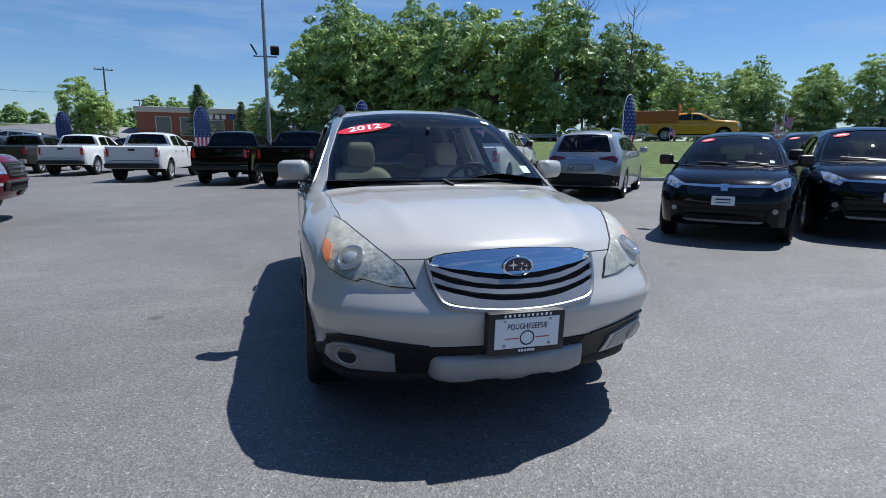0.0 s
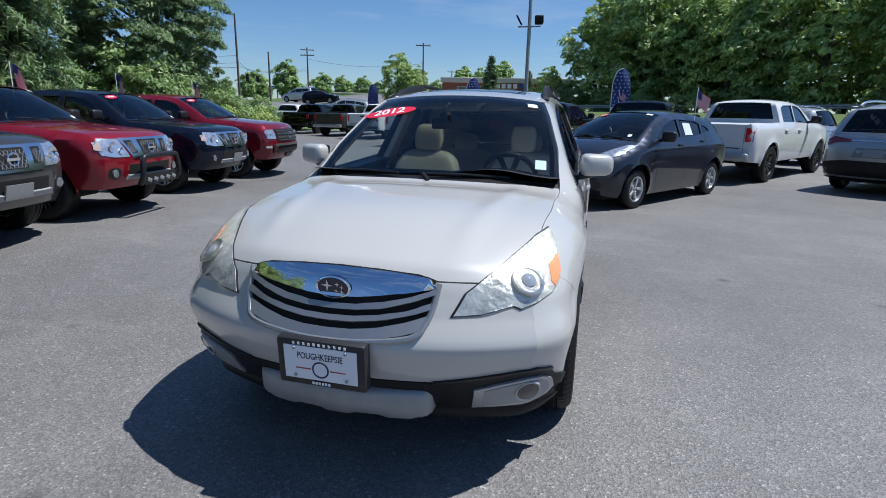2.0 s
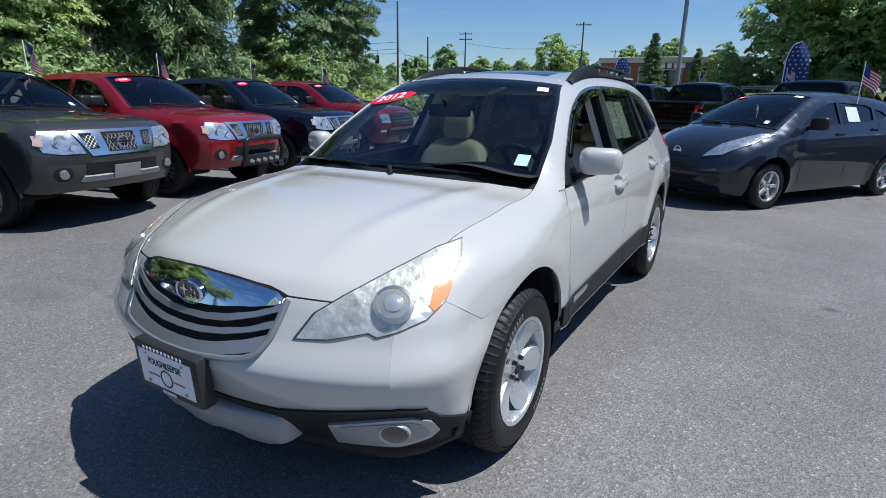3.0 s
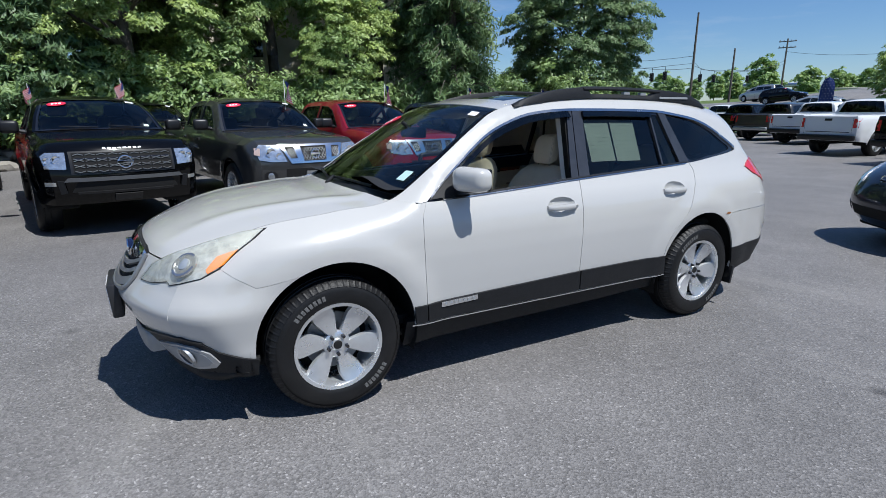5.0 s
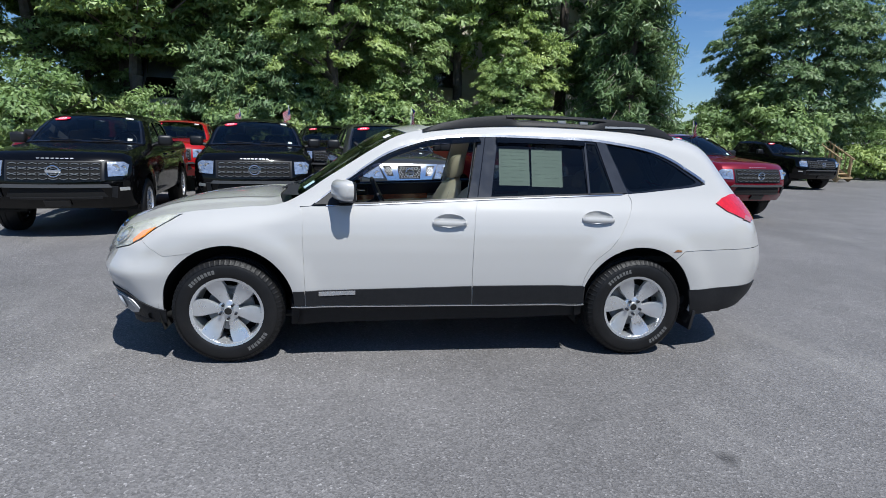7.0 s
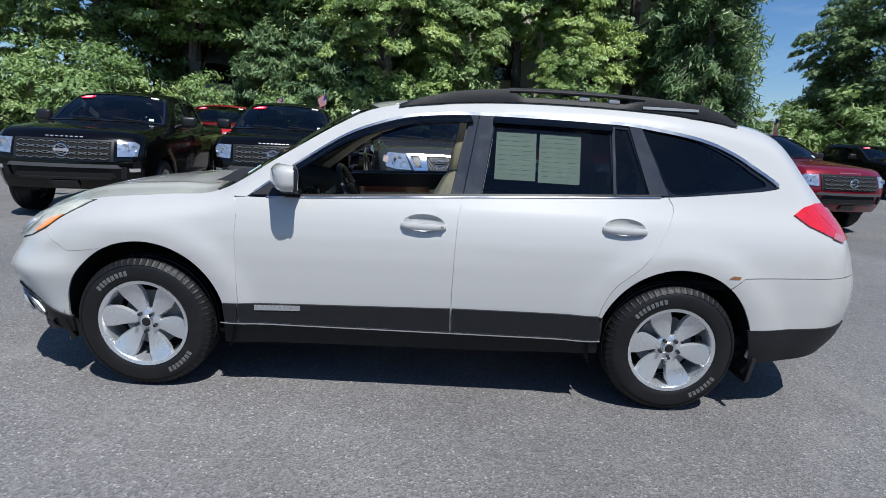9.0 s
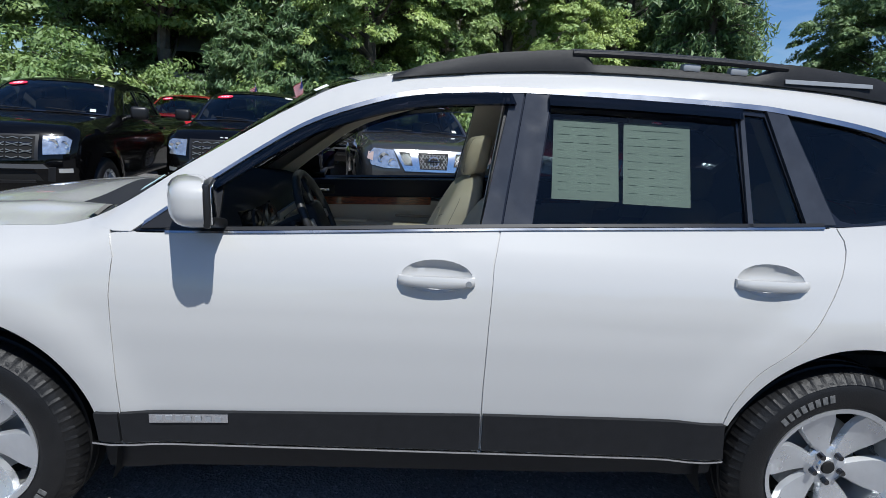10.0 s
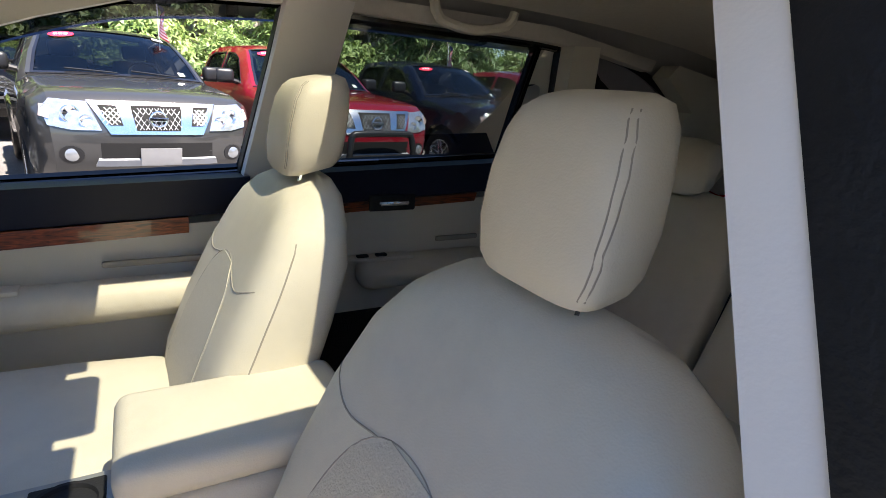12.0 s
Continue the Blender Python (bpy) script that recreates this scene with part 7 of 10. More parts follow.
def place(car, front, heading, front_len, z=None, k=1.0):
    hx, hy = math.cos(radians(heading)), math.sin(radians(heading))
    x, y = front[0] - hx * front_len, front[1] - hy * front_len
    tilt = math.degrees(math.atan2(gz(x - hx, y - hy) - gz(x + hx, y + hy), 2.0))
    car.matrix_basis = pose(x, y, gz(x, y) if z is None else z) @ pose(0, 0, 0, 0, 0, heading + 90) @ pose(0, 0, 0, tilt, 0, 0) @ Matrix.Diagonal((k, k, k, 1))
    return car


PW = [(0.3, 0.86), (0.5, 0.905), (0.8, 0.925), (1.0, 0.915), (1.12, 0.89), (1.2, 0.86), (1.7, 0.66), (1.85, 0.6)]
PPLAN = [(-2.5, -0.09), (-2.1, -0.03), (-1.6, 0), (2.4, 0), (2.65, -0.03)]


def pickup_body(dh=0.0, long=0.0):
    k = [(-2.28, 0.40, -0.10, 0, 0.15, 0.08), (-2.36, 0.55, -0.14, 0, 0.18, 0.09), (-2.38, 0.76, -0.14, 0, 0.18, 0.09), (-2.33, 0.96, -0.13, 0.01, 0.15, 0.09), (-2.22, 1.07 + dh, -0.12, 0.02, 0.12, 0.10),
         (-2.0, 1.11 + dh, -0.06, 0.03, 0.10, 0.10), (-1.3, 1.17 + dh, -0.04, 0.03, 0.10, 0.09), (-1.02, 1.19 + dh, -0.10, 0.02, 0.08, 0.05), (-0.72, 1.395 + dh / 2, -0.10, 0.04, 0.05, 0.03), (-0.38, 1.595, -0.10, 0.05, 0.06, 0.05),
         (-0.1, 1.655, -0.04, 0.05, 0.08, 0.08), (0.4, 1.675, 0, 0.05, 0.08, 0.08), (0.88, 1.65, 0.02, 0.04, 0.08, 0.07), (0.98, 1.56, 0.03, 0.01, 0.05, 0.04), (1.06, 1.26, 0.02, 0, 0.04, 0.02), (1.14, 1.215, 0, 0, 0.04, 0.02),
         (1.6, 1.215, 0, 0, 0.04, 0.02), (2.5 + long, 1.225, 0.0, 0, 0.04, 0.02), (2.56 + long, 1.16, 0.01, 0, 0.08, 0.03), (2.58 + long, 0.8, 0.02, 0, 0.10, 0.04), (2.56 + long, 0.55, 0.02, 0, 0.10, 0.04), (2.50 + long, 0.46, 0.02, 0, 0.1, 0.04)]
    return spec_body(k, PW, [(a + (long if a > 2 else 0), b) for a, b in PPLAN], [(-1.6, 0.38, 0.47, 0.03), (1.6 + long * 0.6, 0.38, 0.47, 0.03)])


PWIN = [[(-0.72, 1.22), (-0.35, 1.515), (-0.15, 1.578), (0.12, 1.593), (0.14, 1.235)], [(0.22, 1.237), (0.20, 1.595), (0.72, 1.582), (0.86, 1.525), (0.90, 1.25)]]


def ring_emblem(car, at, r, material, name="emblem", rot=(90, 0, 0)):
    bm = bmesh.new()
    b_lathe(bm, [(r + 0.008 * math.cos(a), 0.008 * math.sin(a)) for a in np.linspace(0, 2 * math.pi, 8, endpoint=False)], 24, pose(*at, *rot), True)
    m = pose(*at, *rot)
    vs = b_box(bm, (r * 2.5, r * 0.5, 0.014), (0, 0, 0.002), bevel=0.004, seg=1)
    for v in vs:
        v.co = m @ v.co
    part(name, bm, material, car, "plain round badge with a crossbar")


def surf_y(bv, x, z, far=-6.0):
    hit = bv.ray_cast(Vector((x, far, z)), Vector((0, 1, 0)))[0]
    return hit.y if hit else -2.4


def lamp_pair(car, bv, poly, axis="y-", inner=None, name="headlamp", base=None, h=0.06):
    for p in (poly, mirror_poly(poly)):
        lamp = decal(name, bv, p, axis, base or M_LAMPC, car, lift=0.010, thick=0.02, h=h)
        if inner:
            c = np.mean(np.array(p), 0)
            for fx, fz, r in inner:
                sx = 1 if c[0] > 0 else -1
                cx, cz = c[0] + sx * fx, c[1] + fz
                y = surf_y(bv, cx, cz) if axis == "y-" else 0
                bm = bmesh.new()
                b_lathe(bm, [(r, -0.012), (r * 0.92, -0.016), (r * 0.7, 0.0), (0.001, 0.006)], 16, pose(cx, y - 0.008, cz, -90, 0, 0))
                part("lamp_bowl", bm, M_CHROME, lamp)


def old_front(bull=False, plate=True, bright=None):
    def f(car, bv, B):
        br = bright or M_BRIGHT
        # grille: bright frame, three mesh fields
        frame_p = [(-0.50, 1.03), (0.50, 1.03), (0.36, 0.77), (-0.36, 0.77)]
        decal("grille_frame", bv, frame_p, "y-", br, car, lift=0.012, thick=0.02, h=0.06)
        for p in ([(-0.20, 1.00), (0.20, 1.00), (0.17, 0.80), (-0.17, 0.80)], [(-0.43, 0.995), (-0.30, 0.995), (-0.265, 0.84), (-0.36, 0.84)], [(0.43, 0.995), (0.36, 0.84), (0.265, 0.84), (0.30, 0.995)]):
            P = np.array(p)
            decal("grille_recess", bv, p, "y-", M_DARK, car, lift=0.016, thick=0.006, h=0.08)
            (x0, z0), (x1, z1) = P.min(0), P.max(0)
            n = 9 if x1 - x0 > 0.3 else 4
            for i in range(-1, n + 1):
                for sl in (1, -1):
                    cx = x0 + (x1 - x0) * (i + 0.5) / n
                    a, b = cx - sl * 0.06, cx + sl * 0.06
                    ia, ib = min(max(a, x0 + 0.02), x1 - 0.02), min(max(b, x0 + 0.02), x1 - 0.02)
                    if abs(ia - ib) < 0.03:
                        continue
                    za = z0 + 0.012 + (z1 - z0 - 0.024) * (ia - a) / (b - a)
                    zb = z0 + 0.012 + (z1 - z0 - 0.024) * (ib - a) / (b - a)
                    bm = bmesh.new()
                    b_rod(bm, (ia, surf_y(bv, ia, za) - 0.022, za), (ib, surf_y(bv, ib, zb) - 0.022, zb), 0.003, 4)
                    part("grille_bar", bm, M_GRILLE, car)
        ring_emblem(car, (0, surf_y(bv, 0, 0.9) - 0.035, 0.9), 0.062, M_CHROME)
        lamp_pair(car, bv, [(0.50, 1.02), (0.74, 1.03), (0.80, 0.96), (0.77, 0.83), (0.62, 0.80), (0.42, 0.80)], inner=[(-0.02, 0.02, 0.07), (-0.12, -0.03, 0.05)])
        for sg in (1, -1):
            # Signal field of the lamp; its pinkish tint stands in for a reflection.
            p = [(0.745, 0.98), (0.80, 0.985), (0.815, 0.90), (0.76, 0.88)]
            decal("turn_signal", bv, p if sg > 0 else mirror_poly(p), "y-", mat("reflection-tinted signal lens", (0.48, 0.36, 0.32), 0.25, coat=0.6), car, lift=0.014, thick=0.01, h=0.05)
        # bumper: dark mouth, fog lamps, step
        decal("lower_intake", bv, rect(-0.44, 0.56, 0.44, 0.70), "y-", M_DARK, car, lift=0.004, thick=0.004, h=0.1)
        decal("bumper_bar", bv, [(-0.48, 0.52), (0.48, 0.52), (0.46, 0.565), (-0.46, 0.565)], "y-", M_SILVER2, car, lift=0.03, thick=0.03, h=0.1)
        for sg in (1, -1):
            decal("fog_bezel", bv, ellipse(sg * 0.64, 0.60, 0.085, 0.075), "y-", M_BLACKP, car, lift=0.006, thick=0.006, h=0.05)
            bm = bmesh.new()
            b_lathe(bm, [(0.05, -0.01), (0.052, 0.012), (0.03, 0.02), (0.001, 0.022)], 16, pose(sg * 0.64, surf_y(bv, sg * 0.64, 0.60) - 0.006, 0.60, 90, 0, 0))
            part("fog_lamp", bm, mat("dim fog lens", (0.25, 0.26, 0.27), 0.12, 0.5, coat=1.0), car)
        if plate:
            decal("plate_bracket", bv, rect(-0.16, 0.54, 0.16, 0.66), "y-", M_GRILLE, car, lift=0.045, thick=0.02, h=0.1)
        if bull:
            bm = bmesh.new()
            y = surf_y(bv, 0, 0.6) - 0.13
            pts = smooth_line([(-0.40, y + 0.06, 0.44), (-0.41, y, 0.56), (-0.38, y, 0.76), (-0.28, y, 0.80), (0.28, y, 0.80), (0.38, y, 0.76), (0.41, y, 0.56), (0.40, y + 0.06, 0.44)], 0.05)
            b_tube(bm, pts, 0.036, 10)
            part("bull_bar", bm, M_BLACKP, car, "black tubular bull bar")
            bm = bmesh.new()
            b_box(bm, (0.74, 0.02, 0.15), (0, y + 0.02, 0.50), (12, 0, 0), bevel=0.008)
            part("skid_plate", bm, M_BLACKP, car)
            for k in range(5):
                bm = bmesh.new()
                b_box(bm, (0.085, 0.01, 0.05), (-0.28 + 0.14 * k, y + 0.003, 0.49), (12, 20, 0), bevel=0.004)
                part("skid_slot", bm, M_SILVER2, car)
        tail_pickup(car, bv, B)
    return f


def tail_pickup(car, bv, B):
    yb = B.line[-3][0]
    for sg in (1, -1):
        p = rect(0.74, 0.86, 0.88, 1.13)
        decal("tail_lamp", bv, p if sg > 0 else mirror_poly(p), "y+", M_RED, car, lift=0.008, thick=0.02, h=0.08)
    bm = bmesh.new()
    b_box(bm, (1.72, 0.16, 0.16), (0, yb + 0.09, 0.56), bevel=0.04)
    part("rear_bumper", bm, M_SILVERP, car)
    decal("tailgate_handle", bv, rect(-0.11, 1.06, 0.11, 1.13), "y+", M_BLACKP, car, lift=0.006, thick=0.01, h=0.1)
    decal("tailgate_panel", bv, [(-0.66, 0.72), (0.66, 0.72), (0.66, 0.74), (-0.66, 0.74)], "y+", M_DARK, car, lift=0.002, thick=0.0, h=0.2)
    for sg in (1, -1):
        decal("tailgate_gap", bv, rect(sg * 0.72 - 0.004, 0.66, sg * 0.72 + 0.004, 1.18), "y+", M_DARK, car, lift=0.002, thick=0.0, h=0.2)


def new_front(car, bv, B):
    decal("grille_surround", bv, rect(-0.56, 0.77, 0.56, 1.03), "y-", M_BLACKP, car, lift=0.010, thick=0.02, h=0.1)
    decal("grille_recess", bv, rect(-0.53, 0.79, 0.53, 1.01), "y-", M_DARK, car, lift=0.016, thick=0.005, h=0.1)
    for r in range(3):
        for c in range(9):
            for half in (0, 1):
                cx = -0.47 + 0.117 * c
                zc = 0.83 + 0.07 * r
                w_ = 0.05
                a, b = (cx - w_, zc + (0.02 if half else -0.02)), (cx, zc + (0.036 if half else -0.036))
                c2 = (cx + w_, zc + (0.02 if half else -0.02))
                bm = bmesh.new()
                ya = lambda q: surf_y(bv, q[0], q[1]) - 0.024
                b_tube(bm, [(a[0], ya(a), a[1]), (b[0], ya(b), b[1]), (c2[0], ya(c2), c2[1])], 0.0055, 5)
                part("grille_bar", bm, mat("dark satin grille", (0.34, 0.35, 0.36), 0.3, 0.8), car)
    decal("grille_badge_bar", bv, [(-0.50, 0.935), (0.50, 0.935), (0.50, 0.95), (-0.50, 0.95)], "y-", M_GLOSSB, car, lift=0.02, thick=0.008, h=0.1)
    ring_emblem(car, (0, surf_y(bv, 0, 0.9) - 0.035, 0.9), 0.072, M_CHROME)
    lamp_pair(car, bv, [(0.59, 1.02), (0.77, 1.02), (0.82, 0.98), (0.80, 0.84), (0.60, 0.83)], inner=[(-0.03, 0.01, 0.05), (0.06, 0.0, 0.04)])
    decal("lower_intake", bv, [(-0.58, 0.56), (0.58, 0.56), (0.50, 0.70), (-0.50, 0.70)], "y-", M_DARK, car, lift=0.006, thick=0.006, h=0.1)
    decal("bumper_blade", bv, [(-0.64, 0.69), (0.64, 0.69), (0.60, 0.73), (-0.60, 0.73)], "y-", mat("dark satin bumper", (0.09, 0.092, 0.096), 0.4, 0.3), car, lift=0.03, thick=0.03, h=0.1)
    decal("bumper_trim", bv, [(-0.52, 0.545), (0.52, 0.545), (0.52, 0.565), (-0.52, 0.565)], "y-", M_BLACKP, car, lift=0.02, thick=0.02, h=0.1)
    for sg in (1, -1):
        p = [(0.62, 0.56), (0.68, 0.55), (0.70, 0.70), (0.64, 0.70)]
        decal("bumper_cheek", bv, p if sg > 0 else mirror_poly(p), "y-", M_CLAD, car, lift=0.025, thick=0.025, h=0.1)
        p = rect(0.72, 0.64, 0.82, 0.685)
        decal("fog_lamp", bv, p if sg > 0 else mirror_poly(p), "y-", M_REFLECT, car, lift=0.008, thick=0.012, h=0.05)
    decal("plate_bracket", bv, rect(-0.15, 0.45, 0.15, 0.53), "y-", M_BLACKP, car, lift=0.03, thick=0.02, h=0.1)
    for k in range(8):
        decal("bonnet_letter", bv, rect(-0.21 + 0.055 * k, 1.055, -0.175 + 0.055 * k, 1.067), "y-", M_GRILLE, car, lift=0.004, thick=0.003, h=0.1)
    tail_pickup(car, bv, B)


PGAPS = [[(-0.80, 1.19), (-0.86, 0.9), (-0.84, 0.45)], [(0.18, 1.22), (0.18, 0.45)], [(0.97, 1.24), (0.98, 0.9), (0.96, 0.45)], [(1.10, 1.2), (1.10, 0.5)]]
PKW = dict(wheels=(-1.6, 1.6), wr=0.38, ww=0.26, side_windows=PWIN, screen=((-1.02, 1.19), (-0.30, 1.615)), rear=((0.92, 1.62), (1.05, 1.28)), roof_end=0.9, bed=((1.14, 1.215), (2.5, 1.225)),
           half_track=0.80, bottom=0.42, mirrors=(-0.62, 1.27, M_BLACKP), handles=((0.0, 1.05), (0.82, 1.06)), gaps=PGAPS)


def small_flag(at, lean=0.0, name="window_flag"):
    """A small striped flag on a white stick."""
    f = tagged(empty(name, pose(*at, 0, 0, random.uniform(-30, 30))), "small striped flag with blue canton on a white stick", "flag", "small flags")
    bm = bmesh.new()
    b_rod(bm, (0, 0, -0.1), (0, 0, 0.42), 0.006, 6)
    part("stick", bm, M_STICKW, f)
    R = mat("flag red", (0.55, 0.03, 0.05), 0.8)
    Wt = mat("flag white", (0.72, 0.68, 0.68), 0.8)
    Bl = mat("flag blue", (0.03, 0.05, 0.2), 0.8)
    n, m = 13, 10
    def pt(i, j):
        u, v = j / m, i / n
        return (0.02 + 0.22 * u * 0.8, 0.05 * math.sin(5 * u + 2 * v), 0.40 - 0.26 * v - 0.16 * u)
    for i in range(n):
        bm = bmesh.new()
        j0 = 4 if i < 7 else 0
        A = [bm.verts.new(pt(i, j)) for j in range(j0, m + 1)]
        Bv = [bm.verts.new(pt(i + 1, j)) for j in range(j0, m + 1)]
        for k in range(len(A) - 1):
            bm.faces.new((A[k], A[k + 1], Bv[k + 1], Bv[k]))
        part("stripe", bm, R if i % 2 == 0 else Wt, f)
    bm = bmesh.new()
    G = [[bm.verts.new(pt(i, j)) for j in range(5)] for i in range(8)]
    for i in range(7):
        for j in range(4):
            bm.faces.new((G[i][j], G[i][j + 1], G[i + 1][j + 1], G[i + 1][j]))
    part("canton", bm, Bl, f)
    return f


def build_west_row():
    B1, B2 = pickup_body(), pickup_body(0.04)
    L = 2.50
    kw = dict(PKW)
    H = 10
    a = vehicle("pickup_truck", "gunmetal grey pickup with bright grille, red price sticker", "truck", B1, P_GREY, extra=old_front(), sticker=True, group="west row trucks", style="twin", spokes=6, **kw)
    place(a, (-4.59, 0.12), H, L)
    a = vehicle("pickup_truck", "deep red pickup with black bull bar and dark wheels", "truck", B1, P_RED, extra=old_front(bull=True, plate=False), sticker=True, group="west row trucks", rim=M_ALLOYD, **kw)
    place(a, (-4.94, 2.27), H, L)
    a = vehicle("pickup_truck", "dark navy pickup with bright grille and price sticker", "truck", B1, P_NAVY, extra=old_front(), sticker=True, group="west row trucks", **kw)
    place(a, (-5.40, 4.80), H, L)
    a = vehicle("pickup_truck", "cherry red pickup with dark mesh grille", "truck", B2, P_MAROON, extra=new_front, sticker=True, group="west row trucks", **kw)
    place(a, (-5.68, 7.15), H, L)
    b = vehicle("pickup_truck", "glossy black pickup with mesh grille, red sticker on windscreen", "truck", B2, P_BLACK, extra=new_front, sticker=True, group="west row trucks", **kw)
    place(b, (-4.42, -2.28), H, L)
    c = tagged(copy_thing(b, Matrix()), "glossy black pickup with bright-edged mesh grille")
    place(c, (-3.34, -4.57), H, L)
    d = vehicle("pickup_truck", "bright red pickup parked behind the black one", "truck", B2, P_RED2, extra=new_front, sticker=True, group="second row trucks", **kw)
    place(d, (-9.2, -5.3), H, L)
    e = tagged(copy_thing(b, Matrix()), "black pickup in the second row", group="second row trucks")
    place(e, (-10.3, -1.45), H, L)
    e = tagged(copy_thing(b, Matrix()), "black pickup parked by the wooden steps")
    place(e, (-13.2, 15.2), 5, L)
    e = tagged(copy_thing(a, Matrix()), "cherry red pickup in the second row", group="second row trucks")
    place(e, (-8.6, -7.4), H, L)
    for p in ((-6.8, 0.27, 1.62), (-7.45, 2.47, 1.62), (-7.8, 4.7, 1.62), (-7.8, -2.25, 1.62), (-8.0, 7.0, 1.62), (-10.6, -3.9, 1.62)):
        small_flag(p)


build_west_row()

# ---- vehicles on the east and north sides ----
SUVK = [(-1.98, 0.28, -0.10, 0, 0.2, 0.1), (-2.06, 0.45, -0.16, 0, 0.22, 0.12), (-2.07, 0.62, -0.17, 0, 0.22, 0.12), (-2.01, 0.78, -0.16, 0.02, 0.18, 0.11), (-1.88, 0.88, -0.14, 0.03, 0.14, 0.11), (-1.6, 0.96, -0.08, 0.04, 0.12, 0.11),
        (-1.15, 1.02, -0.06, 0.04, 0.12, 0.1), (-0.95, 1.04, -0.12, 0.03, 0.1, 0.07), (-0.6, 1.25, -0.13, 0.05, 0.05, 0.03), (-0.2, 1.45, -0.12, 0.06, 0.06, 0.05), (0.05, 1.51, -0.04, 0.06, 0.08, 0.07), (0.6, 1.54, 0, 0.06, 0.08, 0.07),
        (1.2, 1.51, 0, 0.05, 0.08, 0.07), (1.6, 1.43, 0.06, 0.04, 0.08, 0.07), (1.74, 1.35, 0.08, 0.03, 0.1, 0.07), (1.93, 1.05, 0.12, 0, 0.15, 0.09), (2.0, 0.85, 0.14, 0, 0.2, 0.1), (2.03, 0.6, 0.15, 0, 0.2, 0.1), (1.98, 0.38, 0.12, 0, 0.2, 0.1)]
LEAFK = [(-1.98, 0.24, -0.12, 0, 0.25, 0.13), (-2.08, 0.4, -0.18, 0, 0.25, 0.14), (-2.07, 0.58, -0.19, 0, 0.25, 0.14), (-1.95, 0.76, -0.18, 0.03, 0.2, 0.13), (-1.75, 0.89, -0.12, 0.06, 0.18, 0.14), (-1.45, 0.99, -0.1, 0.07, 0.15, 0.13),
         (-1.2, 1.05, -0.14, 0.05, 0.1, 0.08), (-0.75, 1.28, -0.15, 0.05, 0.05, 0.03), (-0.3, 1.45, -0.14, 0.06, 0.06, 0.05), (0.1, 1.5, -0.04, 0.06, 0.08, 0.07), (0.7, 1.5, 0, 0.06, 0.08, 0.07), (1.3, 1.44, 0.02, 0.05, 0.08, 0.07),
         (1.62, 1.37, 0.08, 0.03, 0.1, 0.08), (1.82, 1.1, 0.12, 0.01, 0.12, 0.09), (1.95, 0.95, 0.14, 0, 0.15, 0.1), (2.0, 0.7, 0.15, 0, 0.2, 0.1), (1.98, 0.45, 0.14, 0, 0.2, 0.1), (1.92, 0.33, 0.12, 0, 0.2, 0.1)]
VANK = [(-2.3, 0.28, -0.12, 0, 0.2, 0.12), (-2.4, 0.45, -0.16, 0, 0.22, 0.13), (-2.4, 0.65, -0.17, 0, 0.22, 0.13), (-2.28, 0.85, -0.15, 0.02, 0.18, 0.12), (-2.05, 0.96, -0.12, 0.04, 0.14, 0.12), (-1.75, 1.04, -0.1, 0.05, 0.12, 0.1),
        (-1.45, 1.1, -0.14, 0.04, 0.1, 0.07), (-1.0, 1.35, -0.14, 0.05, 0.05, 0.03), (-0.5, 1.57, -0.13, 0.06, 0.06, 0.05), (-0.1, 1.66, -0.04, 0.06, 0.08, 0.07), (0.6, 1.7, 0, 0.06, 0.08, 0.07), (1.4, 1.69, 0, 0.06, 0.08, 0.07),
        (2.0, 1.63, 0.03, 0.05, 0.08, 0.07), (2.18, 1.56, 0.06, 0.04, 0.1, 0.07), (2.34, 1.22, 0.1, 0, 0.12, 0.07), (2.43, 1.02, 0.12, 0, 0.15, 0.09), (2.5, 0.75, 0.14, 0, 0.2, 0.1), (2.48, 0.45, 0.14, 0, 0.2, 0.1), (2.4, 0.32, 0.12, 0, 0.2, 0.1)]
CW = [(0.2, 0.80), (0.3, 0.84), (0.6, 0.88), (0.8, 0.885), (0.95, 0.87), (1.02, 0.84), (1.08, 0.80), (1.5, 0.60), (1.7, 0.52)]
VW = [(0.2, 0.88), (0.3, 0.93), (0.6, 0.97), (0.9, 0.975), (1.05, 0.955), (1.15, 0.92), (1.65, 0.70), (1.8, 0.62)]
CPLAN = [(-2.1, -0.08), (-1.75, -0.04), (-1.4, 0), (1.3, 0), (1.9, -0.03), (2.1, -0.07)]
VPLAN = [(-2.45, -0.09), (-2.0, -0.03), (-1.5, 0), (1.8, 0), (2.3, -0.03), (2.5, -0.06)]
SUVWIN = [[(-0.60, 1.10), (-0.20, 1.34), (0.05, 1.42), (0.22, 1.44), (0.20, 1.12)], [(0.28, 1.12), (0.30, 1.445), (0.9, 1.43), (1.02, 1.38), (0.98, 1.14)], [(1.08, 1.15), (1.1, 1.38), (1.35, 1.34), (1.5, 1.24), (1.45, 1.19)]]
LEAFWIN = [[(-0.78, 1.10), (-0.40, 1.31), (-0.05, 1.40), (0.12, 1.41), (0.10, 1.11)], [(0.18, 1.11), (0.20, 1.41), (0.8, 1.38), (0.95, 1.33), (0.92, 1.15)], [(1.0, 1.17), (1.02, 1.32), (1.2, 1.28), (1.28, 1.21)]]
